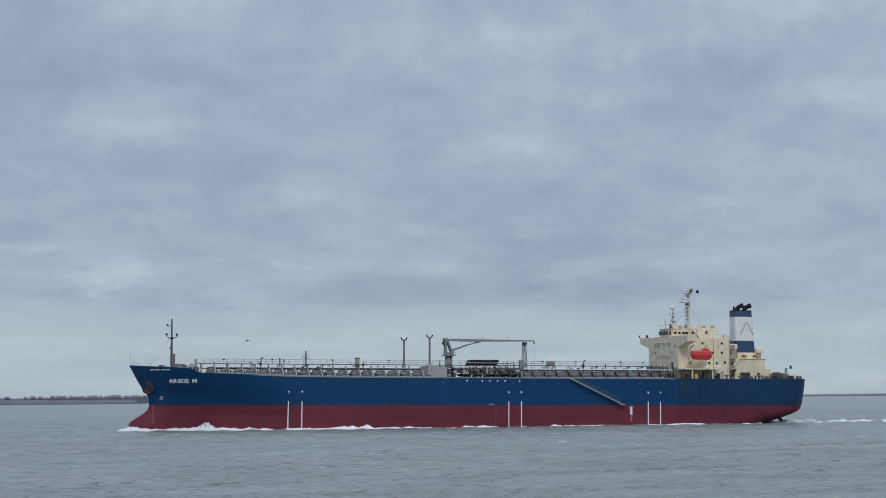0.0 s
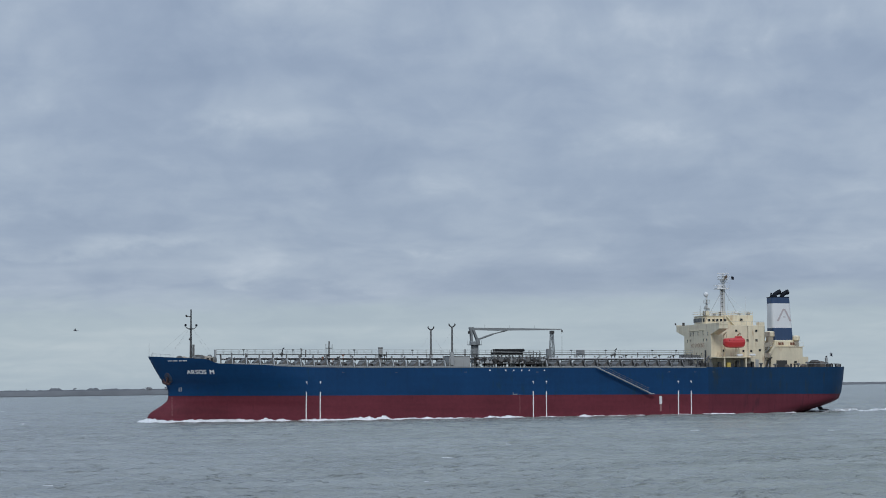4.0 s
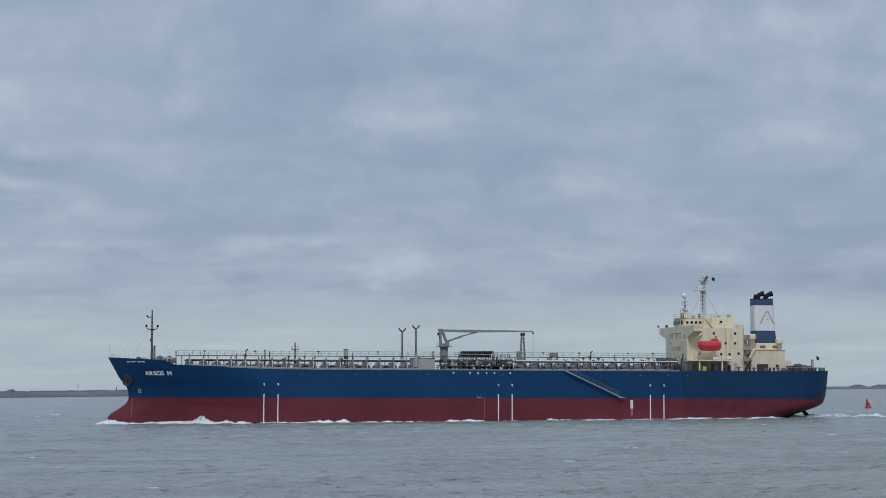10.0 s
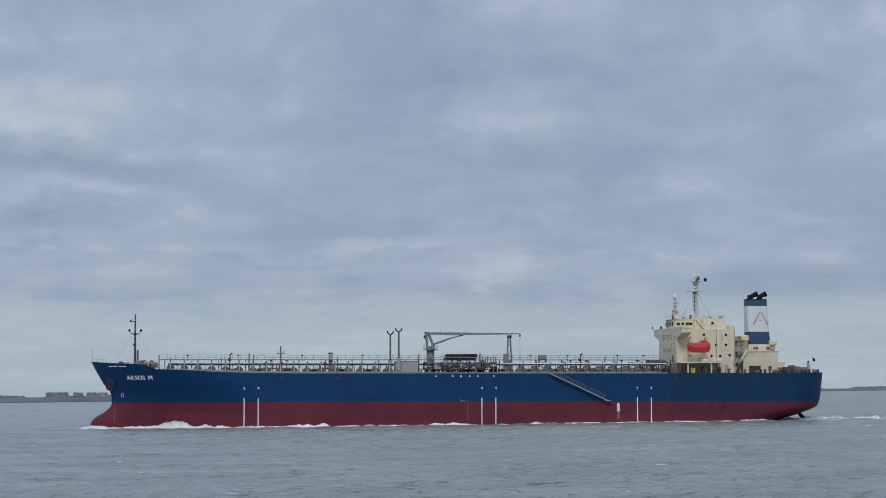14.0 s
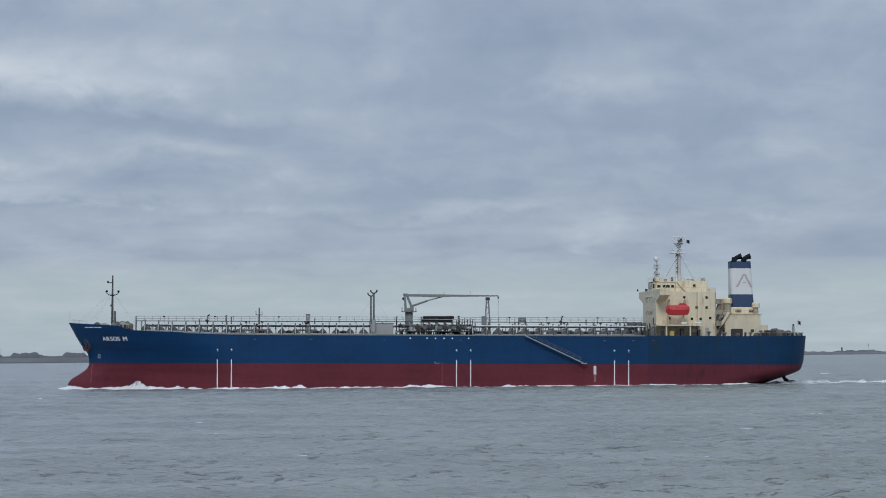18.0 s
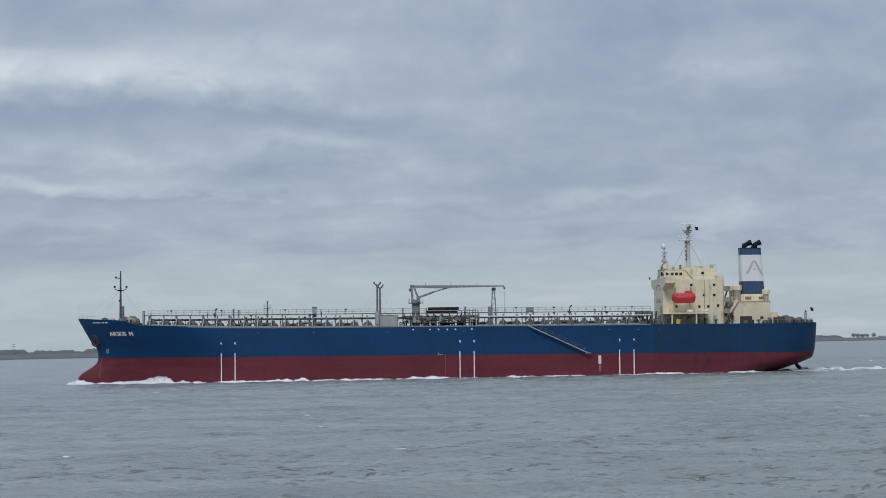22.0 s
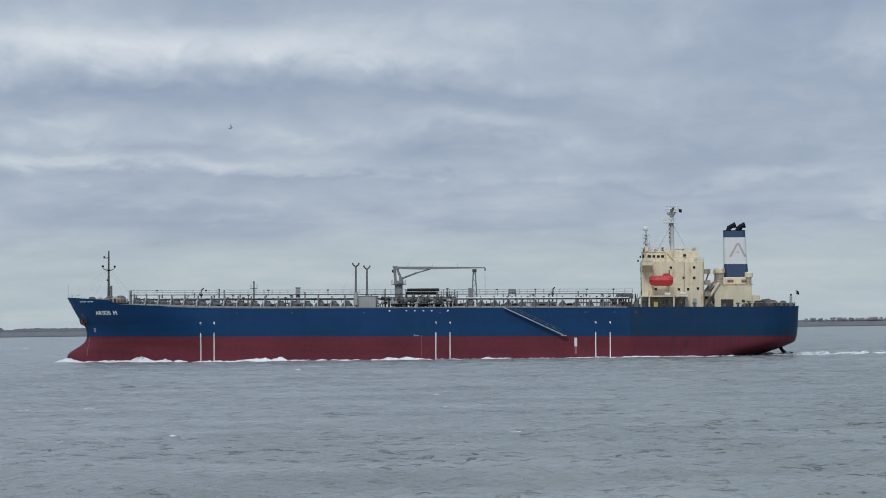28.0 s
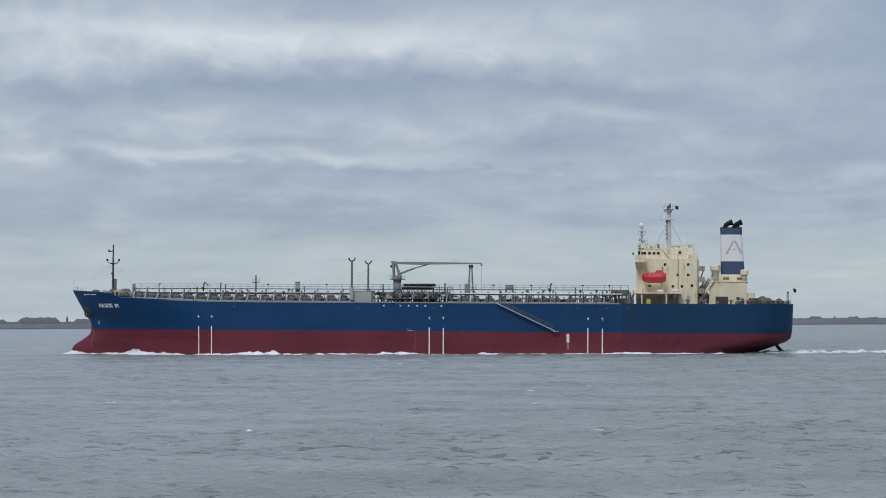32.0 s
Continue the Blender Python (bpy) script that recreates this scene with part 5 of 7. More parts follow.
# ---- forecastle ----
fm = part("foremast", tube(bm_new(), (-80.75, 0, 13.7), (-80.75, 0, 27.1), 0.34, 0.17, 12), M_MAST, tanker, "dark grey foremast with yard and lamps")
for s in (-1, 1):
    part("yard_arm", path_tube(bm_new(), [(-80.75, 0, 22.15), (-80.75 + s * 0.6, s * 0.2, 22.2), (-80.75 + s * 1.25, s * 0.5, 22.55), (-80.75 + s * 1.45, s * 0.55, 23.1)], 0.09, 6), M_DGREY, fm)
part("lamp_bracket", box(bm_new(), -82.0, -80.75, -0.2, 0.2, 25.2, 25.4, 0.03), M_DGREY, fm)
part("mast_lamp", revolve(bm_new(), [(0.22, 0), (0.26, 0.2), (0.2, 0.45)], (-81.9, 0, 25.3), 10), M_DGREY, fm)
part("mast_lamp", revolve(bm_new(), [(0.26, 0), (0.3, 0.22), (0.2, 0.5)], (-79.35, 0.5, 22.9), 10), M_BLACK, fm)
part("mast_lamp", revolve(bm_new(), [(0.26, 0), (0.3, 0.22), (0.2, 0.5)], (-82.15, -0.5, 22.9), 10), M_BLACK, fm)
part("crosstree", revolve(bm_new(), [(0.3, 0.0), (0.75, 0.25), (0.75, 0.35), (0.3, 0.35)], (-80.75, 0, 22.0), 14), M_MAST, fm)
part("mast_lamp", revolve(bm_new(), [(0.26, 0), (0.3, 0.22), (0.2, 0.5)], (-81.0, 0, 19.4), 10), M_DGREY, fm)
part("ladder_box", box(bm_new(), -80.35, -79.85, -0.3, 0.3, 14.0, 18.3, 0.05), M_GREY, fm)
for q in ((-89.5, 0, 15.2), (-86.0, -4.5, 14.7), (-86.0, 4.5, 14.7), (-74.0, -6, 13.2), (-74.0, 6, 13.2)):
    part("stay_wire", tube(bm_new(), (-80.75, 0, 23.0), q, 0.016, seg=4), M_LGREY, fm)
js = part("jackstaff", tube(bm_new(), (-91.15, 0, 15.0), (-91.15, 0, 18.6), 0.05, 0.03, 6), M_LGREY, tanker)
part("bow_light", tube(bm_new(), (-90.2, 0, 15.0), (-90.2, 0, 16.3), 0.06, seg=6), M_LGREY, js)
rail_f = part("forecastle_railing", tube(bm_new(), (-90.6, -0.6, 16.0), (-86.5, -5.0, 15.7), 0.03, seg=5), M_LGREY, tanker)
for i in range(5):
    f = i / 4
    part("post", tube(bm_new(), (-90.6 + 4.1 * f, -0.6 - 4.4 * f, 15.0), (-90.6 + 4.1 * f, -0.6 - 4.4 * f, 16.0 - 0.3 * f), 0.03, seg=5), M_LGREY, rail_f)


def winch(x, y, z, s, parent):
    w = part("mooring_winch", box(bm_new(), x - 0.9 * s, x + 0.9 * s, y - 1.3 * s, y + 1.3 * s, z, z + 0.35 * s, 0.05), M_GREY, parent)
    part("drum", tube(bm_new(), (x, y - 1.1 * s, z + 0.95 * s), (x, y + 1.1 * s, z + 0.95 * s), 0.62 * s, seg=16), M_RUST, w)
    for k in (-1.15, -0.1, 1.05):
        part("flange", tube(bm_new(), (x, y + k * s, z + 0.95 * s), (x, y + (k + 0.1) * s, z + 0.95 * s), 0.95 * s, seg=18), M_GREY, w)
    part("motor", box(bm_new(), x + 0.6 * s, x + 1.5 * s, y - 0.5 * s, y + 0.5 * s, z + 0.2 * s, z + 1.1 * s, 0.08), M_LGREY, w)


winch(-84.0, -4.0, 13.8, 0.85, tanker)
winch(-78.9, -5.5, 13.8, 0.95, tanker)
winch(-78.6, 4.5, 13.75, 1.1, tanker)
part("windlass_house", box(bm_new(), -77.8, -75.9, -7.5, -1.5, 13.75, 15.1, 0.25), M_DUCT, tanker)
part("access_hood", box(bm_new(), -75.0, -74.6, -2.4, -0.6, 12.3, 17.0, 0.04), M_LGREY, tanker)
for i, (xx, yy) in enumerate(((-87.0, -2.4), (-84.8, -5.6), (-81.5, -7.8), (-77.2, -10.0), (-72.5, -11.4), (86.0, -11.5), (80.0, -14.2), (74.5, -14.8), (88.5, -9.3))):
    z = 13.75 if xx < -76 else 12.28
    b = part("bollard", box(bm_new(), xx - 0.9, xx + 0.9, yy - 0.35, yy + 0.35, z, z + 0.12, 0.03), M_DGREY, tanker)
    for s in (-0.5, 0.5):
        part("post", revolve(bm_new(), [(0.26, 0), (0.26, 0.75), (0.33, 0.8), (0.3, 0.95)], (xx + s, yy, z + 0.1), 10), M_DGREY, b)

# weathered machinery crowding the forecastle
for i, (xx, yy, w, h) in enumerate(((-83.0, -3.0, 0.8, 0.9), (-82.0, -5.2, 0.6, 1.2), (-79.6, -6.6, 0.9, 1.3), (-77.3, -7.9, 1.0, 1.5), (-76.6, -5.0, 0.7, 1.9), (-86.2, -2.0, 0.5, 0.7), (-84.3, -3.8, 0.7, 1.3), (-82.6, -1.5, 0.9, 1.5), (-80.2, -3.4, 0.6, 1.6), (-78.1, -3.2, 1.1, 1.7), (-75.6, -6.4, 0.6, 1.4))):
    part("deck_machine", revolve(bm_new(), [(w, 0), (w * 1.05, h * 0.55), (w * 0.8, h * 0.85), (w * 0.35, h)], (xx, yy, 13.8), 9, 1.0, 0.8), M_DUCT if i % 2 else M_GREY, tanker)

# ---- deckhouse ----
house = part("deckhouse", box(bm_new(), 53.7, 68.7, -10.2, 10.2, 12.28, 23.45, 0.06), M_CREAM, tanker, "cream painted accommodation block")
part("bridge_deck", box(bm_new(), 59.6, 67.6, -4.85, 4.85, 23.45, 26.3, 0.06), M_CREAM, house)
wheel = [(53.95, -2.9), (54.7, -4.0), (59.6, -4.0), (59.6, 4.0), (54.7, 4.0), (53.95, 2.9)]
part("wheelhouse", prism(bm_new(), wheel, "z", 23.4, 26.0, 0.04), M_CREAM, house)
part("compass_deck", prism(bm_new(), [(53.75, -3.0), (54.6, -4.2), (60.2, -4.2), (60.2, 4.2), (54.6, 4.2), (53.75, 3.0)], "z", 26.0, 26.16, 0.03), M_CREAM, house)
wing_prof = [(-16.2, 22.4), (-16.2, 23.5), (16.2, 23.5), (16.2, 22.4), (10.2, 21.05), (-10.2, 21.05)]
wing = part("bridge_wing", prism(bm_new(), wing_prof, "x", 53.67, 56.1, 0.02), M_CREAM, house, "cream bridge wing on sloped brackets")
part("bulwark", box(bm_new(), 53.66, 53.8, -16.22, 16.22, 23.45, 23.95, 0.02), M_CREAM, wing)
for s in (-1, 1):
    part("bulwark", box(bm_new(), 53.66, 56.1, s * 16.22 - 0.08, s * 16.22 + 0.08, 23.4, 24.2, 0.03), M_CREAM, wing)
    part("wing_lamp", tube(bm_new(), (53.2, s * 15.6, 24.2), (53.2, s * 15.6, 24.75), 0.2, seg=10), M_DGREY, wing)
    part("wing_repeater", box(bm_new(), 55.2, 55.8, s * 15.6 - 0.25, s * 15.6 + 0.25, 23.5, 24.9, 0.06), M_DGREY, wing)
part("bridge_stair", prism(bm_new(), [(59.8, 26.0), (60.1, 26.0), (62.2, 23.6), (61.9, 23.6)], "y", -5.7, -5.0), M_CREAM, house)
# low bulwark and rail on the after corners of the block
for s in (-1, 1):
    top_bw = part("bulwark", box(bm_new(), 66.4, 68.66, s * 10.1 - 0.06, s * 10.1 + 0.06, 23.4, 24.25, 0.03), M_CREAM, house)
    part("rail", tube(bm_new(), (57.0, s * 10.1, 24.4), (68.6, s * 10.1, 24.4), 0.03, seg=5), M_LGREY, top_bw)
    for k in range(8):
        part("post", tube(bm_new(), (57.0 + 1.34 * k, s * 10.1, 23.4), (57.0 + 1.34 * k, s * 10.1, 24.4), 0.025, seg=5), M_LGREY, top_bw)
# deck edges that ring the block
for z in (15.15, 17.95, 20.65):
    part("deck_edge", box(bm_new(), 58.4, 68.74, -10.24, 10.24, z - 0.03, z + 0.03), M_CREAM, house)


def window_at(x, z, y=-10.2, w=0.62, h=0.62):
    f = bm_new()
    for a, b, c, d in ((-w / 2 - 0.09, w / 2 + 0.09, h / 2, h / 2 + 0.09), (-w / 2 - 0.09, w / 2 + 0.09, -h / 2 - 0.09, -h / 2), (-w / 2 - 0.09, -w / 2, -h / 2, h / 2), (w / 2, w / 2 + 0.09, -h / 2, h / 2)):
        box(f, x + a, x + b, y - 0.06, y + 0.02, z + c, z + d)
    part("window_frame", f, M_CREAM, house)
    part("window", box(bm_new(), x - w / 2, x + w / 2, y - 0.015, y + 0.02, z - h / 2, z + h / 2), M_GLASS, house)


for x, z in ((60.7, 22.0), (66.3, 22.0), (63.8, 19.5), (66.3, 19.5), (62.6, 16.7), (64.8, 16.7), (67.2, 16.9), (59.6, 19.5), (57.0, 16.8)):
    window_at(x, z)
window_at(64.2, 25.1, -5.0, 0.7, 0.6)
for x in (55.5, 56.74, 57.82, 58.88):
    window_at(x, 24.95, -4.0, 0.72, 0.66)
for x in (62.2, 66.4):
    part("weather_door", box(bm_new(), x - 0.45, x + 0.45, -10.26, -10.2, 12.5, 14.5, 0.02), M_LGREY, house)


def front_window(y, z, w=0.55, h=0.75, x=53.7):
    f = bm_new()
    box(f, x - 0.06, x + 0.02, y - w / 2 - 0.09, y + w / 2 + 0.09, z - h / 2 - 0.09, z + h / 2 + 0.09)
    part("window_frame", f, M_CREAM, house)
    part("window", box(bm_new(), x - 0.08, x - 0.05, y - w / 2, y + w / 2, z - h / 2, z + h / 2), M_GLASS, house)


for y in (4.9, 2.95, -0.64, -4.5, -8.0):
    front_window(y, 21.5 if y > -8 else 21.3, 0.5, 1.0)
for y in (7.5, 5.3, -4.9, -7.2):
    front_window(y, 19.7)
for y in (8.0, 4.6, 0.4, -3.2):
    front_window(y, 16.1, 0.5, 0.6)
part("front_door", box(bm_new(), 53.6, 53.72, -6.6, -5.6, 15.2, 17.0, 0.02), M_DGREY, house)
part("rain_ledge", box(bm_new(), 53.5, 53.72, -5.2, 6.2, 22.25, 22.4, 0.02), M_CREAM, house)
for i in range(5):
    y = -2.3 + i * 1.15
    part("bridge_window", box(bm_new(), 53.86, 53.97, y - 0.5, y + 0.5, 24.5, 25.5, 0.02), M_GLASS, house)
for s in (-1, 1):
    part("bridge_window", prism(bm_new(), [(53.98, 24.5), (54.62, 24.5), (54.62, 25.5), (53.98, 25.5)], "y", s * 3.55 - 0.06, s * 3.55 + 0.06), M_GLASS, house, "angled wheelhouse window")
lettering("warning_letters", "NO SMOKING", 1.62, M_REDTXT, house, Matrix.Translation((53.68, -0.1, 18.3)) @ Matrix(((0, 0, -1, 0), (-1, 0, 0, 0), (0, 1, 0, 0), (0, 0, 0, 1))), 0.012)

# clutter on and under the decks
for x, y, w, h, m_ in ((54.3, -3.6, 0.5, 0.8, M_DGREY), (57.2, -3.5, 0.7, 0.6, M_LGREY), (58.9, -3.3, 0.5, 1.1, M_GREY), (63.9, -4.2, 0.6, 0.7, M_LGREY), (66.6, -4.0, 0.8, 0.9, M_LGREY)):
    part("roof_locker", box(bm_new(), x - w / 2, x + w / 2, y - 0.4, y + 0.4, 26.15, 26.15 + h, 0.05), m_, house)
for x, w, h in ((54.6, 0.8, 1.5), (57.9, 1.1, 1.2), (59.4, 0.7, 1.9), (62.4, 1.3, 1.1), (63.6, 0.6, 1.6)):
    part("deck_chest", box(bm_new(), x - w / 2, x + w / 2, -14.4, -13.3, 12.28, 12.28 + h, 0.08), M_DGREY, house)
for x in (63.9, 68.5):
    part("drain_pipe", tube(bm_new(), (x, -10.28, 12.4), (x, -10.28, 23.3), 0.07, seg=6), M_DUCT, house)

# outside stairs and landings on the after end
for z in (15.15, 17.95, 20.65):
    part("landing", box(bm_new(), 68.72, 69.9, -9.8, -6.4, z - 0.12, z, 0.02), M_CREAM, house)
    part("landing_rail", path_tube(bm_new(), [(69.85, -9.7, z), (69.85, -9.7, z + 1.0), (69.85, -6.5, z + 1.0), (69.85, -6.5, z)], 0.04, 5), M_DGREY, house)
    part("vent_box", box(bm_new(), 68.75, 69.35, -9.2, -8.2, z, z + 0.9, 0.06), M_DGREY, house)
    part("landing_bulwark", box(bm_new(), 68.8, 70.25, -9.95, -9.88, z - 0.15, z + 1.0, 0.02), M_DUCT, house, "weathered cream landing screen")
    part("landing_bulwark", box(bm_new(), 70.18, 70.25, -9.95, -6.3, z - 0.15, z + 1.0, 0.02), M_DUCT, house)
for z in (12.3, 15.15, 17.95):
    part("outside_stair", prism(bm_new(), [(68.8, z), (69.15, z), (70.1, z + 2.7), (69.75, z + 2.7)], "y", -7.4, -6.8), M_DUCT, house)

# rails on top
for z in (26.75, 27.2):
    part("top_rail", path_tube(bm_new(), [(53.9, -4.0, z), (53.9, 4.0, z), (60.2, 4.0, z), (60.2, -4.0, z), (53.9, -4.0, z)], 0.035, 5), M_CREAM, house)
    part("top_rail", path_tube(bm_new(), [(60.4, -4.8, z), (67.5, -4.8, z), (67.5, 4.8, z), (60.4, 4.8, z)], 0.035, 5), M_CREAM, house)
for i in range(8):
    part("rail_post", tube(bm_new(), (53.9 + i * 0.9, -4.0, 26.1), (53.9 + i * 0.9, -4.0, 27.2), 0.035, seg=5), M_CREAM, house)
    part("rail_post", tube(bm_new(), (60.6 + i * 0.98, -4.8, 26.2), (60.6 + i * 0.98, -4.8, 27.2), 0.035, seg=5), M_CREAM, house)
for x, zt in ((54.3, 28.4), (56.4, 28.0), (65.9, 31.4), (68.2, 25.2)):
    part("antenna", tube(bm_new(), (x, -4.0, 23.6 if x > 68 else 26.2), (x, -4.0, zt), 0.05, 0.03, 6), M_WHITE, house)
part("compass_binnacle", revolve(bm_new(), [(0.35, 0), (0.3, 0.9), (0.42, 1.0), (0.35, 1.4), (0.1, 1.55)], (55.8, 0, 26.2), 12), M_WHITE, house)
part("life_raft", tube(bm_new(), (62.0, -4.3, 26.9), (63.4, -4.3, 26.9), 0.36, seg=12), M_WHITE, house)
part("search_light", tube(tube(bm_new(), (54.5, -3.0, 26.2), (54.5, -3.0, 27.0), 0.06, seg=6), (54.3, -3.0, 27.2), (54.9, -3.0, 27.2), 0.25, seg=12), M_LGREY, house)

sm = part("signal_mast", tube(bm_new(), (55.85, 3.4, 26.1), (55.85, 3.4, 29.0), 0.09, 0.05, 8), M_LGREY, tanker)
part("signal_yard", tube(bm_new(), (55.85, 2.4, 28.2), (55.85, 4.4, 28.2), 0.04, seg=5), M_LGREY, sm)
# radar mast
rm = part("radar_mast", tube(bm_new(), (61.4, 0.7, 26.2), (61.4, 0.7, 37.4), 0.58, 0.34, 14), M_PALE, tanker, "white radar mast with scanners")
for s in (-1, 1):
    part("mast_leg", tube(bm_new(), (61.4 + s * 0.0, 0.7, 33.5), (61.4 + s * 3.8, 0.7 - s * 1.5, 26.2), 0.05, seg=6), M_LGREY, rm)
part("ladder", box(bm_new(), 60.55, 60.85, 0.35, 1.0, 26.3, 33.6), M_WHITE, rm)
part("platform", box(bm_new(), 59.2, 62.5, -0.8, 2.1, 33.4, 33.65, 0.03), M_WHITE, rm)
part("platform", box(bm_new(), 60.2, 62.6, -0.5, 1.9, 36.0, 36.12, 0.03), M_WHITE, rm)
part("scanner", box(bm_new(), 58.9, 61.3, 0.1, 0.4, 34.2, 34.55, 0.05), M_WHITE, rm)
part("scanner_gear", box(bm_new(), 59.7, 60.5, -0.1, 0.6, 33.65, 34.2, 0.05), M_WHITE, rm)
for dx, dy in ((-1.75, -0.5), (1.65, -0.5), (-1.2, 0.9), (1.2, 0.9)):
    part("head_strut", tube(bm_new(), (61.35 + dx * 0.12, 0.7, 34.7), (61.35 + dx, 0.7 + dy, 36.95), 0.09, seg=6), M_WHITE, rm)
part("head_frame", path_tube(bm_new(), [(59.6, 0.2, 36.95), (63.0, 0.2, 36.95), (62.55, 1.6, 36.95), (60.15, 1.6, 36.95), (59.6, 0.2, 36.95)], 0.09, 6), M_WHITE, rm)
part("head_frame", path_tube(bm_new(), [(60.3, 0.35, 36.0), (62.4, 0.35, 36.0), (62.1, 1.3, 36.0), (60.6, 1.3, 36.0), (60.3, 0.35, 36.0)], 0.07, 6), M_PALE, rm)
for x, y in ((59.3, -0.7), (60.4, -0.7), (61.5, -0.7), (62.4, -0.7), (59.3, 2.0), (62.4, 2.0)):
    part("platform_post", tube(bm_new(), (x, y, 33.5), (x, y, 34.5), 0.045, seg=5), M_WHITE, rm)
part("platform_rail", path_tube(bm_new(), [(62.4, 2.0, 34.5), (59.3, 2.0, 34.5), (59.3, -0.7, 34.5), (62.4, -0.7, 34.5)], 0.05, 5), M_WHITE, rm)
part("horn", tube(bm_new(), (61.0, -0.3, 35.6), (60.2, -0.6, 35.7), 0.12, 0.34, 12), M_LGREY, rm)
part("scanner", box(bm_new(), 59.8, 63.1, 0.55, 0.85, 37.5, 37.75, 0.05), M_WHITE, rm)
part("signal_yard", tube(bm_new(), (61.4, -2.8, 35.2), (61.4, 4.2, 35.2), 0.07, seg=6), M_WHITE, rm)
part("whip_antenna", tube(bm_new(), (62.3, 0.7, 36.0), (62.3, 0.7, 39.2), 0.04, 0.02, 5), M_WHITE, rm)
for k in range(5):
    part("mast_lamp", revolve(bm_new(), [(0.16, 0), (0.2, 0.15), (0.14, 0.34)], (60.75, -0.1, 28.6 + k * 1.05), 8), M_DGREY, rm)
part("stay_wire", tube(bm_new(), (61.4, 0.7, 33.3), (66.8, -3.8, 26.3), 0.03, seg=4), M_WHITE, rm)
part("stay_wire", tube(bm_new(), (61.4, 0.7, 33.3), (56.2, -3.8, 26.3), 0.03, seg=4), M_WHITE, rm)
fl_ = bm_new()
fv = [[fl_.verts.new((63.0 + 0.75 * i / 5, -1.2 + 0.16 * math.sin(i * 1.2), 36.0 + 0.85 * j / 3 - 0.04 * i)) for j in range(4)] for i in range(6)]
for a, b in zip(fv, fv[1:]):
    for j in range(3):
        fl_.faces.new((a[j], b[j], b[j + 1], a[j + 1]))
bmesh.ops.solidify(fl_, geom=fl_.faces[:], thickness=0.04)
part("signal_flag", fl_, M_NAVY, rm, "small dark signal flag")
fl_ = bm_new()
fv = [[fl_.verts.new((60.9 + 1.0 * i / 5, -1.3 + 0.16 * math.sin(i * 1.4), 35.7 + 0.95 * j / 3 + 0.14 * i)) for j in range(4)] for i in range(6)]
for a, b in zip(fv, fv[1:]):
    for j in range(3):
        fl_.faces.new((a[j], b[j], b[j + 1], a[j + 1]))
bmesh.ops.solidify(fl_, geom=fl_.faces[:], thickness=0.04)
part("signal_flag", fl_, M_DUCT, rm, "faded brownish signal flag")
part("flag_halyard", tube(bm_new(), (62.9, -1.2, 37.0), (61.6, -1.2, 26.3), 0.015, seg=4), M_LGREY, rm)

dm = part("dome_mast", tube(bm_new(), (54.9, -4.0, 26.2), (54.9, -4.0, 31.2), 0.34, 0.22, 12), M_PALE, tanker)
part("satellite_dome", revolve(bm_new(), [(0.35, 0), (0.55, 0.15), (0.66, 0.55), (0.55, 0.95), (0.3, 1.18), (0.05, 1.25)], (54.75, -4.0, 31.2), 16), M_WHITE, dm, "white satellite dome", smooth=True)
part("platform", revolve(bm_new(), [(0.9, 0), (0.95, 0.08), (0.9, 0.12)], (54.9, -4.0, 29.4), 14), M_WHITE, dm)
part("platform", revolve(bm_new(), [(0.8, 0), (0.85, 0.08), (0.8, 0.12)], (54.9, -4.0, 28.0), 14), M_PALE, dm)
for k in range(6):
    c, q = math.cos(k * math.pi / 3), math.sin(k * math.pi / 3)
    part("rail_post", tube(bm_new(), (54.9 + 0.85 * c, -4.0 + 0.85 * q, 29.4), (54.9 + 0.85 * c, -4.0 + 0.85 * q, 30.3), 0.035, seg=5), M_PALE, dm)
part("rail_ring", revolve(bm_new(), [(0.82, 0), (0.89, 0), (0.89, 0.06), (0.82, 0.06)], (54.9, -4.0, 30.28), 14), M_PALE, dm)
part("horn", box(bm_new(), 54.2, 54.7, -4.6, -4.2, 28.1, 28.7, 0.06), M_LGREY, dm)
part("mast_step", box(bm_new(), 54.5, 55.4, -4.5, -3.5, 26.2, 27.3, 0.05), M_CREAM, dm)
for s in (0.9, 1.5):
    part("brace", tube(bm_new(), (54.9, -4.0, 29.3), (54.9 + s, -4.0, 26.2), 0.08, seg=6), M_WHITE, dm)

# ---- lifeboat on its platform ----
plat = part("boat_platform", box(bm_new(), 53.0, 64.6, -16.0, -10.2, 14.85, 15.12, 0.04), M_CREAM, tanker, "cream boat deck on posts")
for x in (55.3, 61.2):
    part("post", tube(bm_new(), (x, -15.6, 12.28), (x, -15.6, 14.9), 0.2, seg=10), M_CREAM, plat)
for i in range(9):
    part("rail_post", tube(bm_new(), (53.1 + i * 1.43, -15.95, 15.1), (53.1 + i * 1.43, -15.95, 15.55), 0.03, seg=5), M_CREAM, plat)
for x in (56.3, 60.2):
    dv = part("davit", path_tube(bm_new(), [(x, -11.0, 15.1), (x, -11.4, 18.0), (x, -12.6, 20.9), (x, -14.4, 21.4)], 0.17, 8), M_CREAM, plat)
    part("fall_wire", tube(bm_new(), (x, -14.4, 21.4), (x, -14.7, 20.0), 0.04, seg=5), M_DGREY, dv)
    part("cradle", path_tube(bm_new(), [(x - 0.5, -14.4, 17.7), (x, -13.4, 16.3), (x + 0.2, -12.0, 15.1)], 0.12, 6), M_CREAM, plat)
boat = bm_new()
prev = None
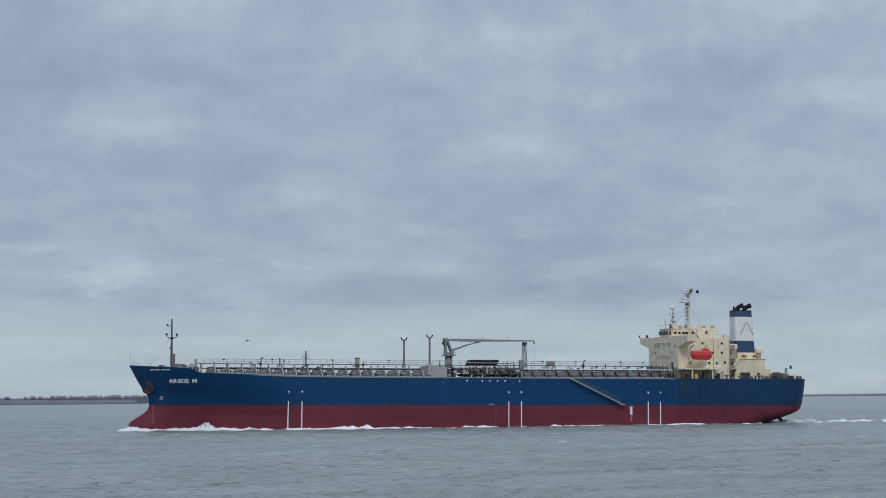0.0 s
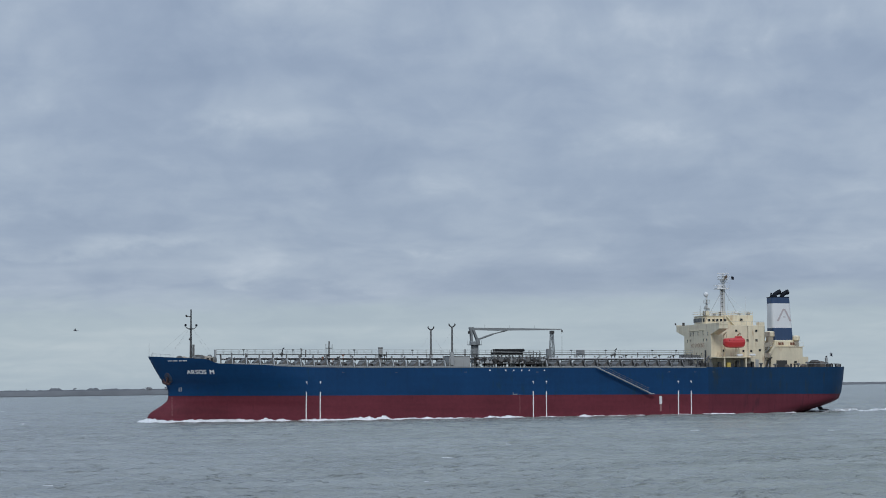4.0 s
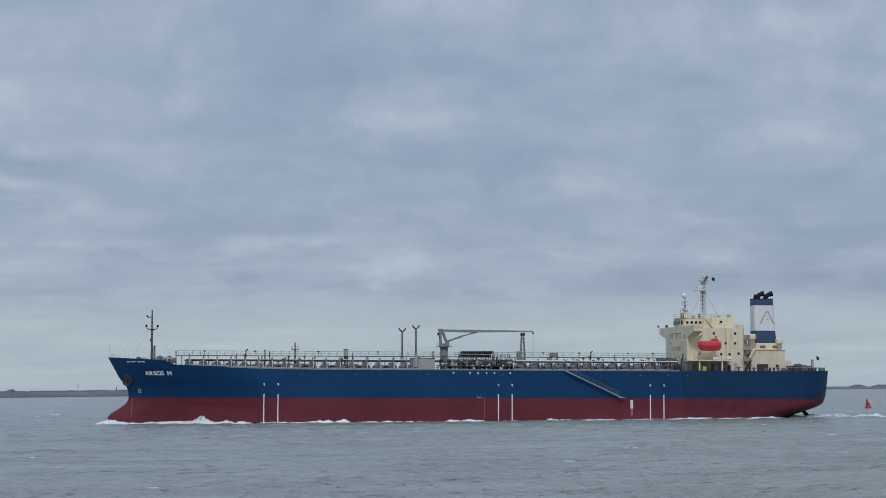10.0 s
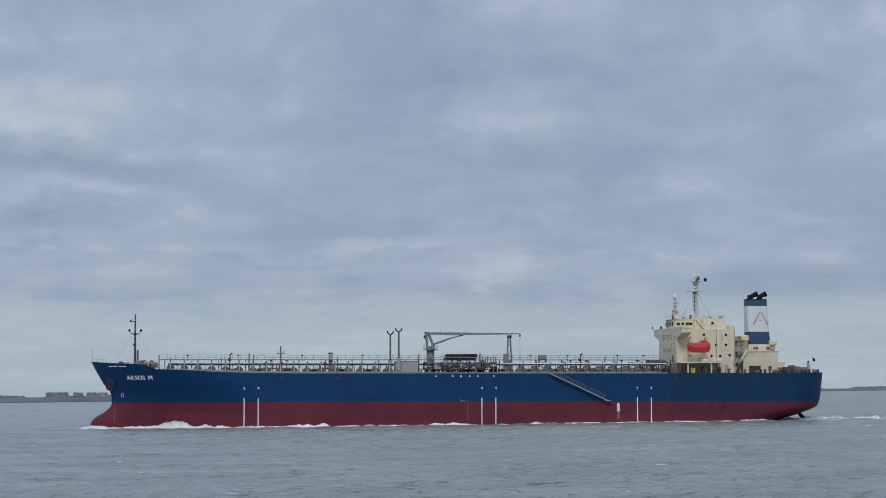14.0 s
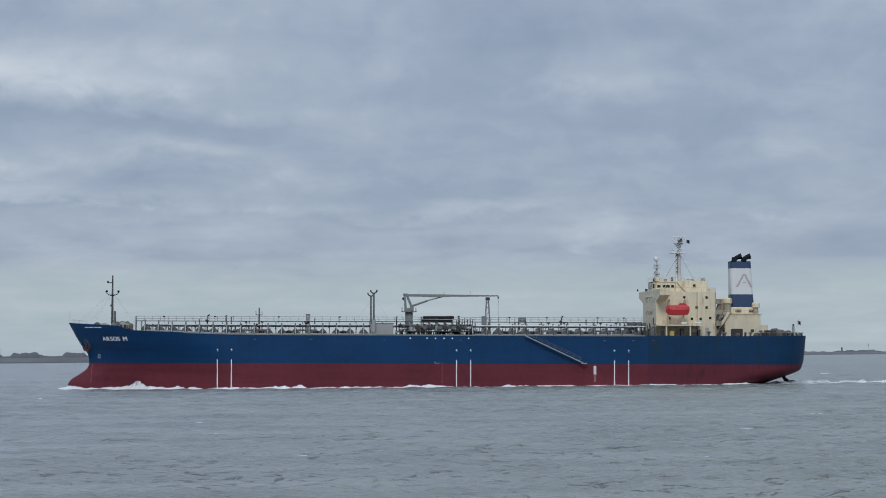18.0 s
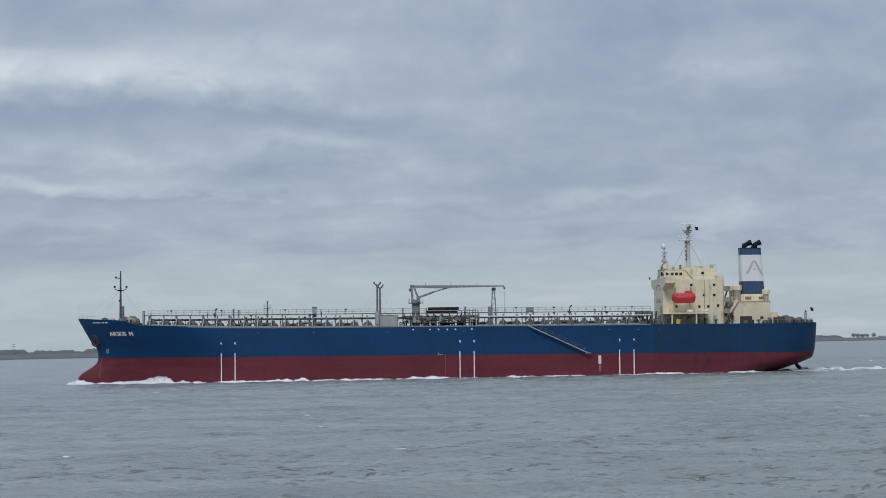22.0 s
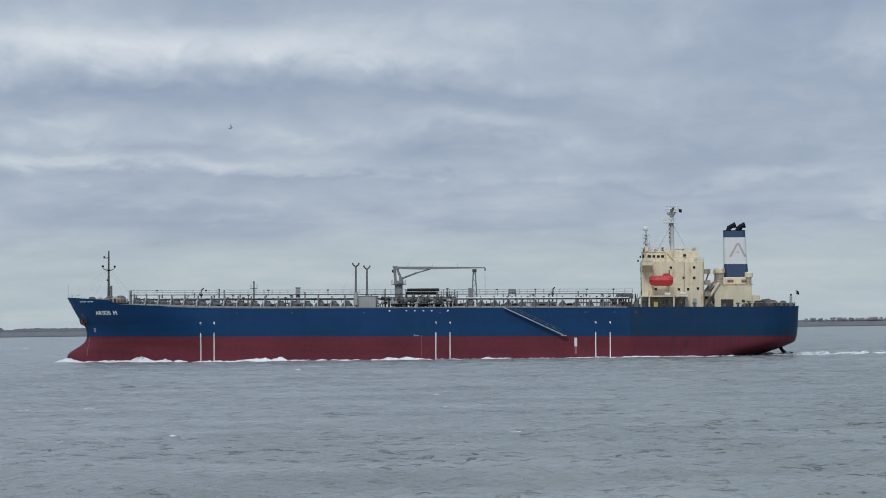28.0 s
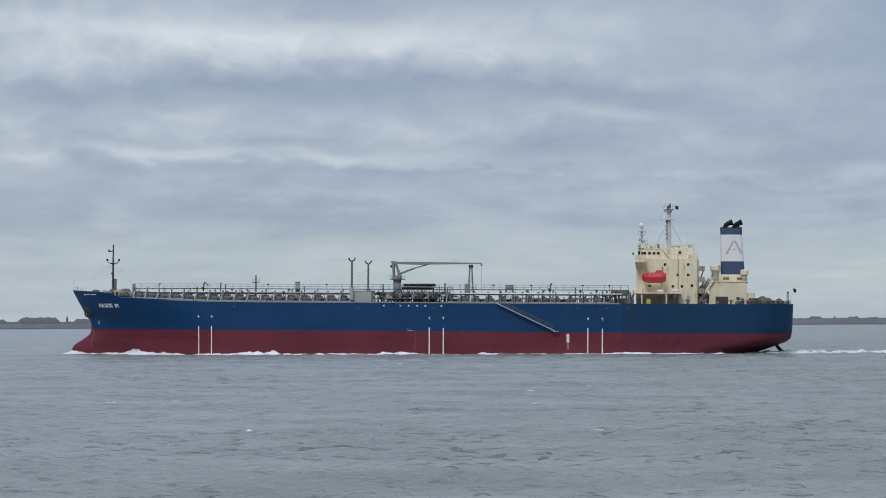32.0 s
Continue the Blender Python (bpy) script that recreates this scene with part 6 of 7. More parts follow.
# enclosed boat: flat-bottomed, blunt raked ends, hard chine and canopy
for f, wide, keel_up, top_down in ((0, 0.4, 0.75, 0.4), (0.05, 0.68, 0.4, 0.16), (0.14, 0.9, 0.1, 0.04), (0.3, 1.0, 0, 0), (0.55, 1.0, 0, 0), (0.8, 0.98, 0, 0), (0.92, 0.9, 0.12, 0.06), (0.97, 0.8, 0.4, 0.14), (1.0, 0.62, 0.8, 0.3)):
    x = 55.35 + 5.7 * f
    sect = ((0.45, 17.46 + keel_up), (1.1, 17.72 + keel_up), (1.38, 18.82 + 0.2 * keel_up), (1.3, 18.95 + 0.1 * keel_up), (1.18, 19.5 - 0.5 * top_down), (0.75, 19.93 - top_down))
    ring = [boat.verts.new((x, -14.8 - wide * u, z)) for u, z in sect] + [boat.verts.new((x, -14.8 + wide * u, z)) for u, z in sect[::-1]]
    if prev:
        for k in range(12):
            boat.faces.new((prev[k], prev[(k + 1) % 12], ring[(k + 1) % 12], ring[k]))
    else:
        boat.faces.new(ring[::-1])
    prev = ring
boat.faces.new(prev)
bmesh.ops.recalc_face_normals(boat, faces=boat.faces)
lb = part("lifeboat", boat, M_BOAT, tanker, "orange-red enclosed lifeboat in its davits")
part("conning_hood", prism(bm_new(), [(58.3, 19.85), (58.75, 20.45), (60.1, 20.5), (60.6, 19.85)], "y", -15.3, -14.3, 0.08), M_BOAT, lb)
part("fender_rail", tube(bm_new(), (55.6, -16.02, 18.95), (60.6, -16.02, 18.95), 0.07, seg=6), M_BOAT, lb)
for x in (56.6, 57.8):
    part("porthole", tube(bm_new(), (x, -15.98, 19.35), (x, -16.02, 19.35), 0.14, seg=10), M_GLASS, lb)
part("rescue_boat", revolve(bm_new(), [(0.3, 0), (0.55, 0.15), (0.6, 0.4), (0.4, 0.6)], (63.4, -14.6, 15.3), 14, 1.6, 0.8), M_WHITE, plat)
part("raft_canister", tube(bm_new(), (59.0, -15.0, 15.5), (60.4, -15.0, 15.5), 0.36, seg=12), M_WHITE, plat)
part("store_box", box(bm_new(), 56.4, 57.4, -14.6, -13.6, 12.28, 13.6, 0.06), M_YELLOW, plat, "yellow store box")
# lifted gear and pipes before the house
for i in range(9):
    xx = 46.4 + i * 0.8
    part("deck_fitting", box(tube(bm_new(), (xx, -9.0 - (i % 3) * 1.6, 12.28), (xx, -9.0 - (i % 3) * 1.6, 14.6 + 0.35 * (i % 4)), 0.16, seg=7), xx - 0.45, xx + 0.45, -9.6 - (i % 3) * 1.6, -8.4 - (i % 3) * 1.6, 12.28, 13.2 + 0.4 * (i % 2), 0.05), M_DGREY if i % 2 else M_GREY, tanker)
crowd = random.Random(29)
for i in range(26):
    xx, yy, h = crowd.uniform(43.5, 53.0), crowd.uniform(-14.5, -6.0), crowd.uniform(0.8, 3.3)
    w = crowd.uniform(0.2, 0.55)
    bm = tube(bm_new(), (xx, yy, 12.28), (xx, yy, 12.28 + h), crowd.uniform(0.07, 0.14), seg=7)
    if i % 2:
        box(bm, xx - w, xx + w, yy - w, yy + w, 12.28, 12.28 + h * 0.55, 0.06)
    else:
        revolve(bm, [(w * 0.6, 0), (w, 0.1), (w, 0.45), (w * 0.5, 0.6)], (xx, yy, 12.28 + h * 0.7), 10)
    part("deck_fitting", bm, (M_DGREY, M_GREY, M_DGREY, M_BELLEND)[i % 4], tanker)
for i in range(12):
    xx, yy, h = crowd.uniform(81.5, 90.2), crowd.uniform(-9.5, -5.0), crowd.uniform(0.5, 1.4)
    w = crowd.uniform(0.25, 0.6)
    bm = revolve(bm_new(), [(w * 0.8, 0), (w, h * 0.3), (w * 0.9, h * 0.8), (w * 0.3, h)], (xx, yy, 12.3), 9, 1.0, 0.8)
    tube(bm, (xx + w, yy, 12.3), (xx + w, yy, 12.5 + h), 0.08, seg=6)
    part("mooring_gear", bm, (M_DGREY, M_BELLEND, M_GREY)[i % 3], tanker)
pump = part("pump_house", box(bm_new(), 47.4, 51.6, -7.5, -3.0, 14.6, 15.7, 0.06), M_GREY, tanker)
for xx in (47.0, 49.2, 51.2):
    for yy in (-7.1, -3.4):
        part("leg", tube(bm_new(), (xx, yy, 12.28), (xx, yy, 14.7), 0.14, seg=7), M_GREY, pump)
part("stair", prism(bm_new(), [(51.6, 12.3), (53.6, 15.2), (53.6, 15.5), (51.2, 12.3)], "y", -9.2, -8.2), M_GREY, pump)

# ---- engine casing and funnel ----
casing = part("engine_casing", box(bm_new(), 71.3, 80.4, -7.6, 7.6, 12.28, 17.85, 0.07), M_CREAM, tanker, "cream engine casing below the funnel")
part("casing_top", box(bm_new(), 71.0, 80.8, -7.8, 7.8, 17.85, 18.0, 0.03), M_CREAM, casing)
part("upper_casing", box(bm_new(), 73.6, 80.1, -4.8, 4.8, 18.0, 19.75, 0.25), M_CREAM, casing)
for x in (75.4, 78.8):
    part("louvre", box(bm_new(), x - 0.75, x + 0.75, -4.88, -4.8, 18.45, 19.15, 0.02), M_RUST, casing)
part("casing_door", box(bm_new(), 72.9, 75.9, -7.68, -7.6, 12.4, 14.3, 0.03), M_DGREY, casing, "open dark doorway")
part("casing_vent", box(bm_new(), 77.9, 78.7, -7.68, -7.6, 13.5, 14.2, 0.02), M_DGREY, casing)
for y in (-3.4, 3.4):
    part("fan_head", revolve(bm_new(), [(0.8, -0.15), (1.2, 0.0), (1.26, 0.12), (1.26, 0.95), (1.18, 1.2), (0.9, 1.35), (0.3, 1.4)], (72.85, y, 20.75), 22), M_CREAM, casing, "round cream ventilator head")
    part("fan_trunk", revolve(bm_new(), [(1.0, 0), (0.95, 2.8)], (72.85, y, 17.95), 18), M_DUCT, casing)
part("fan_head", revolve(bm_new(), [(0.6, -0.2), (1.0, 0.0), (1.0, 0.9), (0.85, 1.15), (0.3, 1.25)], (79.85, -4.7, 19.75), 18), M_CREAM, casing, "round cream ventilator head")
part("fan_trunk", revolve(bm_new(), [(0.65, 0), (0.65, 1.9)], (79.85, -4.7, 17.95), 14), M_DUCT, casing)
part("exhaust_duct", revolve(bm_new(), [(1.0, 0), (1.0, 4.1), (0.7, 4.5)], (69.9, -6.2, 12.28), 16), M_DUCT, casing, "weathered upright duct")
part("exhaust_duct", tube(bm_new(), (69.9, -6.2, 15.9), (71.6, -4.9, 18.2), 0.75, seg=14), M_DUCT, casing)
part("sloped_trunk", prism(bm_new(), [(69.3, 14.2), (69.9, 14.0), (72.6, 18.2), (72.0, 18.5)], "y", -8.4, -7.7, 0.05), M_CREAM, casing, "cream sloping trunk")
part("trunk_foot", box(bm_new(), 68.95, 70.1, -8.6, -7.5, 12.28, 14.4, 0.06), M_DUCT, casing)
part("stair_tower", prism(bm_new(), [(68.9, 12.3), (69.4, 12.3), (71.2, 15.2), (70.7, 15.2)], "y", -9.2, -8.5), M_DGREY, casing)
part("side_house", box(bm_new(), 80.4, 82.4, -6.6, 3.0, 12.28, 15.3, 0.06), M_CREAM, casing)
part("link_house", box(bm_new(), 68.7, 71.3, -5.2, 5.2, 12.28, 15.0, 0.05), M_CREAM, casing)
part("ladder", prism(bm_new(), [(68.8, 15.2), (69.2, 15.2), (72.0, 18.4), (71.6, 18.4)], "y", -7.4, -6.8), M_LGREY, casing)
part("awning_frame", path_tube(bm_new(), [(69.0, -6.5, 12.3), (69.0, -6.5, 16.6), (71.2, -6.5, 18.8), (71.2, -3, 18.8)], 0.09, 6), M_CREAM, casing)
for i in range(10):
    part("rail_post", tube(bm_new(), (71.2 + i * 1.04, -7.7, 18.0), (71.2 + i * 1.04, -7.7, 18.95), 0.03, seg=5), M_CREAM, casing)
part("rail", tube(bm_new(), (71.2, -7.7, 18.95), (80.6, -7.7, 18.95), 0.03, seg=5), M_CREAM, casing)
for x in (69.2, 69.9, 70.5):
    part("gas_bottle", revolve(bm_new(), [(0.2, 0), (0.2, 1.3), (0.08, 1.5)], (x, -7.9, 12.28), 10), M_WHITE, casing)
part("breather", revolve(bm_new(), [(0.3, 0), (0.3, 0.5), (0.65, 0.6), (0.6, 1.2), (0.2, 1.35)], (69.4, -8.0, 15.0), 12), M_DUCT, casing)

FUN_Y, FUN_HALF = -0.3, 2.0


def funnel_ring(z):
    """Rounded box: foremost edge upright, after edge raked."""
    x0 = 73.98 + 0.012 * (31.3 - z)
    x1 = 79.25 + 0.082 * (31.3 - z) * (0.75 if z > 22 else 0.8)
    hw = FUN_HALF + 0.035 * (31.3 - z)
    r = 0.75
    pts = []
    for cx, cy, a0 in ((x1 - r, hw - r, 0), (x0 + r, hw - r, 90), (x0 + r, -hw + r, 180), (x1 - r, -hw + r, 270)):
        for k in range(5):
            a = radians(a0 + k * 22.5)
            pts.append((cx + r * math.cos(a), FUN_Y + cy + r * math.sin(a)))
    return pts


def funnel_band(z0, z1, grow=0.0):
    bm = bm_new()
    n = 5
    prev = None
    for i in range(n + 1):
        z = z0 + (z1 - z0) * i / n
        pts = funnel_ring(z)
        cxm = sum(p[0] for p in pts) / len(pts)
        ring = [bm.verts.new((cxm + (px - cxm) * (1 + grow), FUN_Y + (py - FUN_Y) * (1 + grow), z)) for px, py in pts]
        if prev:
            m = len(ring)
            for k in range(m):
                bm.faces.new((prev[k], prev[(k + 1) % m], ring[(k + 1) % m], ring[k]))
        else:
            bm.faces.new(ring[::-1])
        prev = ring
    bm.faces.new(prev)
    return bm


funnel = part("funnel", funnel_band(23.05, 29.62), M_WHITE, tanker, "white funnel with blue bands and a grey chevron mark")
part("lower_band", funnel_band(18.9, 23.05), M_FBLUE, funnel, "dark blue lower band")
part("upper_band", funnel_band(29.62, 31.35), M_FBLUE, funnel, "dark blue upper band")
part("top_rim", funnel_band(31.2, 31.4, 0.02), M_BLACK, funnel)
for cx in (75.1, 77.4):
    bm = bm_new()
    pts = []
    for k in range(9):
        a = radians(k * 8)
        pts.append(Vector((cx + 2.3 * (1 - math.cos(a)), FUN_Y - 0.6, 31.2 + 1.55 * math.sin(a))))
    for a, b in zip(pts, pts[1:]):
        tube(bm, a, b + (b - a) * 0.1, 0.58, seg=14)
    end = pts[-1]
    tube(bm, end, end + Vector((0.62, 0, 0.2)), 0.66, 0.72, 14)
    part("exhaust_pipe", bm, M_BLACK, funnel, "black sooty exhaust bend")
for cx, cy, zt in ((75.0, 1.2, 32.6), (75.3, -1.7, 32.0), (78.4, 1.1, 32.8)):
    part("exhaust_pipe", tube(bm_new(), (cx, FUN_Y + cy, 31.2), (cx + 0.25, FUN_Y + cy, zt), 0.24, seg=10), M_BLACK, funnel)
# chevron mark on both sides of the funnel
for s in (-1, 1):
    hwl = lambda z: (FUN_HALF + 0.035 * (31.3 - z)) * s
    for a, b in (((75.55, 24.85), (77.3, 28.15)), ((79.2, 24.85), (77.55, 28.15))):
        bm = bm_new()
        wv = 0.3
        q = [(a[0] - wv, a[1]), (a[0] + wv, a[1]), (b[0] + wv * 0.8, b[1]), (b[0] - wv * 0.8, b[1])]
        v0 = [bm.verts.new((px, FUN_Y + hwl(pz) + s * 0.02, pz)) for px, pz in q]
        bm.faces.new(v0 if s < 0 else v0[::-1])
        part("chevron_bar", bm, M_LOGO, funnel)
    bm = bm_new()
    v0 = [bm.verts.new((px, FUN_Y + hwl(pz) + s * 0.02, pz)) for px, pz in ((77.05, 25.85), (77.75, 25.85), (77.75, 26.1), (77.05, 26.1))]
    bm.faces.new(v0 if s < 0 else v0[::-1])
    part("chevron_bar", bm, M_LOGO, funnel)

# ---- after deck ----
winch(84.2, -6.5, 12.28, 1.15, tanker)
part("covered_winch", revolve(bm_new(), [(1.7, 0), (1.75, 0.6), (1.5, 1.3), (0.9, 1.75), (0.2, 1.85)], (84.9, -8.6, 12.3), 11, 1.05, 0.8), M_TARP, tanker, "mooring winch under a weathered brown cover")
for xx, yy, w, h in ((82.9, -9.6, 0.8, 1.3), (87.2, -7.6, 0.7, 1.0), (88.6, -6.6, 0.5, 1.1), (78.4, -12.6, 0.9, 1.0), (73.6, -13.0, 0.7, 0.9)):
    part("rope_reel", revolve(bm_new(), [(w, 0), (w * 1.08, h * 0.4), (w * 0.8, h * 0.8), (w * 0.3, h)], (xx, yy, 12.3), 9, 1.0, 0.8), M_TARP, tanker)
winch(88.2, -3.5, 12.28, 0.9, tanker)
winch(84.2, 5.5, 12.28, 1.15, tanker)
part("deck_store", box(bm_new(), 80.8, 83.2, -12.5, -9.5, 12.28, 13.9, 0.08), M_DGREY, tanker)
for x, h in ((66.2, 0.9), (70.2, 0.7), (76.6, 0.8), (79.2, 1.2), (82.6, 1.0), (86.6, 0.8)):
    part("mushroom_vent", revolve(bm_new(), [(0.25, 0), (0.25, h), (0.55, h), (0.55, h + 0.25), (0.2, h + 0.4)], (x, -13.4 if x < 82 else -10.5, 12.28), 12), M_GREY, tanker)
sf = part("flagstaff", tube(bm_new(), (90.9, 0.4, 12.4), (92.1, 0.6, 16.9), 0.06, 0.04, 6), M_WHITE, tanker)
part("stern_lamp_post", box(bm_new(), 90.2, 90.8, -0.2, 0.5, 12.4, 15.2, 0.06), M_LGREY, sf)
part("stern_lamp", revolve(bm_new(), [(0.2, 0), (0.26, 0.2), (0.18, 0.5)], (90.5, 0.1, 15.2), 10), M_DGREY, sf)
fb = bm_new()
fv = [[fb.verts.new((91.75 + 0.8 * i / 7, 0.6 + 0.14 * math.sin(i * 1.1), 15.7 + 0.9 * j / 4 - 0.05 * i)) for j in range(5)] for i in range(8)]
for a, b in zip(fv, fv[1:]):
    for j in range(4):
        fb.faces.new((a[j], b[j], b[j + 1], a[j + 1]))
bmesh.ops.solidify(fb, geom=fb.faces[:], thickness=0.03)
part("ensign", fb, M_NAVY, sf, "dark ensign at the stern")
ra = part("stern_railing", path_tube(bm_new(), [(78.0, -15.2, 13.35), (84.0, -13.9, 13.4), (88.5, -11.0, 13.45), (90.9, -8.0, 13.5), (91.2, 8.0, 13.5), (88.5, 11, 13.45)], 0.03, 5), M_LGREY, tanker)
for q in ((78.0, -15.2), (81.0, -14.6), (84.0, -13.9), (86.4, -12.5), (88.5, -11.0), (90.9, -8.0), (91.0, -4.0), (91.1, 0.0), (91.1, 4.0)):
    part("post", tube(bm_new(), (q[0], q[1], 12.4), (q[0], q[1], 13.5), 0.03, seg=5), M_LGREY, ra)
part("fairlead", box(bm_new(), 89.6, 90.6, -9.2, -8.6, 12.45, 13.3, 0.1), M_DGREY, tanker)

# ---- accommodation ladder lowered along the port side ----
g0, g1 = Vector((20.3, -16.75, 12.35)), Vector((34.5, -16.95, 5.75))
gang = part("gangway", tube(bm_new(), g0, g1, 0.13, seg=6), M_LGREY, tanker, "aluminium gangway slung along the hull")
part("stringer", tube(bm_new(), g0 + Vector((0, -0.65, 0)), g1 + Vector((0, -0.65, 0)), 0.13, seg=6), M_LGREY, gang)
step_me = mesh_of("step", box(bm_new(), -0.14, 0.14, -0.62, 0.0, -0.03, 0.03), M_LGREY)
gp_me = mesh_of("gangway_post", tube(bm_new(), (0, 0, 0), (0.32, 0, 1.0), 0.025, seg=5), M_GREY)
for i in range(28):
    part("step", step_me, None, gang, at=g0 + (g1 - g0) * ((i + 0.5) / 28))
for i in range(9):
    for dy in (0.0, -0.65):
        part("post", gp_me, None, gang, at=g0 + (g1 - g0) * ((i + 0.7) / 9.3) + Vector((0, dy, 0)))
for dy in (0.0, -0.65):
    for k in (0.55, 1.0):
        o = Vector((0.32 * k, dy, 1.0 * k))
        part("handrail", tube(bm_new(), g0 + o + (g1 - g0) * 0.07, g1 + o - (g1 - g0) * 0.04, 0.025, seg=5), M_GREY, gang)
part("lower_platform", box(bm_new(), 34.1, 35.4, -17.75, -16.85, 5.55, 5.72, 0.03), M_LGREY, gang)
part("ladder_davit", path_tube(bm_new(), [(21.0, -15.0, 12.3), (21.0, -15.2, 14.8), (21.0, -16.9, 15.0)], 0.09, 6), M_GREY, gang)

# ---- bow wave, side wash and wake ----
A_TRIM = radians(TRIM)


def water_half(x):
    """Half breadth of the hull where the water meets it."""
    return half_breadth(x, 0.0108 * x)


def foam_ridge(x0, x1, tall, spread, seed, lift=0.0, out=0.0, side=-1):
    """A crest of broken water against the plating, with a ragged top."""
    bm = bm_new()
    n = max(8, int((x1 - x0) / 0.22))
    prof = [(-0.15, 0.12), (0.0, 0.62), (0.22, 1.0), (0.45, 0.62), (0.75, 0.25), (1.0, -0.05)]
    prev = None
    for i in range(n + 1):
        f = i / n
        x = x0 + (x1 - x0) * f
        env = math.sin(math.pi * min(max(f, 0.0), 1.0)) ** 0.55
        jag = 0.75 + 0.75 * (noise.noise((x * 0.45, seed, 0)) + 0.35 * noise.noise((x * 1.4, seed, 4)) + 0.15 * noise.noise((x * 4.2, seed, 9)))
        hgt = max(0.04, tall * env * max(jag, 0.12))
        wid = spread * (0.5 + 0.5 * env) * (0.85 + 0.5 * noise.noise((x * 0.4, seed, 7)))
        y0 = water_half(x) + out
        ring = []
        for k, (u, v) in enumerate(prof):
            ring.append(bm.verts.new((x + 0.12 * noise.noise((x * 3, k, seed)), side * (y0 + u * wid), lift - 0.1 + v * hgt + 0.10 * hgt * noise.noise((x * 5, k * 2, seed)))))
        if prev:
            for k in range(len(prof) - 1):
                bm.faces.new((prev[k], ring[k], ring[k + 1], prev[k + 1]))
        prev = ring
    bmesh.ops.recalc_face_normals(bm, faces=bm.faces)
    return bm


bow_wave = thing("bow_wave", "white bow wave and wash along the tanker's waterline", "foam")
WASH = []        # piece, rise, beat, phase


def wash(name, bm, rise, beat, phase, label=""):
    WASH.append((part(name, bm, M_SPRAY if "crest" in name else M_EDGE, bow_wave, label, smooth=True), rise, beat, phase))


def plume(x0, x1, tall, reach_y, y0, seed, lean=0.0, peak=0.5, drop=0.0):
    """A thrown-up sheet of white water with a torn crest, thick at its foot."""
    bm = bm_new()
    n = max(10, int((x1 - x0) / 0.16))
    prof = [(0.0, -0.05), (0.12, 0.45), (0.22, 0.8), (0.34, 1.0), (0.48, 0.78), (0.66, 0.42), (0.84, 0.16), (1.0, -0.05)]
    prev = None
    for i in range(n + 1):
        f = i / n
        x = x0 + (x1 - x0) * f
        u_ = 0.5 * f / peak if f < peak else 0.5 + 0.5 * (f - peak) / (1 - peak)
        env = math.sin(math.pi * u_) ** (0.7 if peak == 0.5 else 1.15)
        torn = 0.85 + 0.32 * noise.noise((x * 0.5, seed, 0)) + 0.14 * noise.noise((x * 1.3, seed, 3)) + 0.03 * noise.noise((x * 3.0, seed, 5))
        h = (tall + drop) * env * max(torn, 0.12)
        ring = []
        for k, (u, v) in enumerate(prof):
            w = 0.10 * noise.noise((x * 1.4, k * 0.9, seed)) * (0.4 + min(h, 1.0))
            ring.append(bm.verts.new((x - lean * v * h + w, -(y0(x) + u * reach_y * (0.4 + 0.6 * env) + 0.5 * w), (-0.1 - drop + v * h * (1 + 0.14 * noise.noise((x * 1.8, k * 1.3, seed)))) if v > 0 else -0.3 - 2 * drop)))
        if prev:
            for k in range(len(prof) - 1):
                bm.faces.new((prev[k], ring[k], ring[k + 1], prev[k + 1]))
        prev = ring
    bmesh.ops.recalc_face_normals(bm, faces=bm.faces)
    return bm


bulb_y = lambda x: max(0.0, water_half(max(x, -91.4))) if x > -91.4 else -0.6


# heaped water always before the bulb
wash("stem_crest", plume(-95.8, -87.0, 1.25, 3.2, bulb_y, 2.0, 0.2, 0.62, 0.3), 0.35, 3.1, 1.0, "white water heaped up at the bulb")
wash("stem_crest", plume(-94.6, -84.0, 0.8, 4.2, lambda x: bulb_y(x) + 0.4, 4.5, 0.2, 0.45, 0.15), 0.25, 3.5, 1.0)
far_side = plume(-95.0, -87.0, 1.1, 3.2, bulb_y, 7.0, 0.3, 0.55, 0.3)
bmesh.ops.scale(far_side, vec=(1, -1, 1), verts=far_side.verts)
bmesh.ops.reverse_faces(far_side, faces=far_side.faces)
wash("stem_crest", far_side, 0.4, 3.1, 0.7)
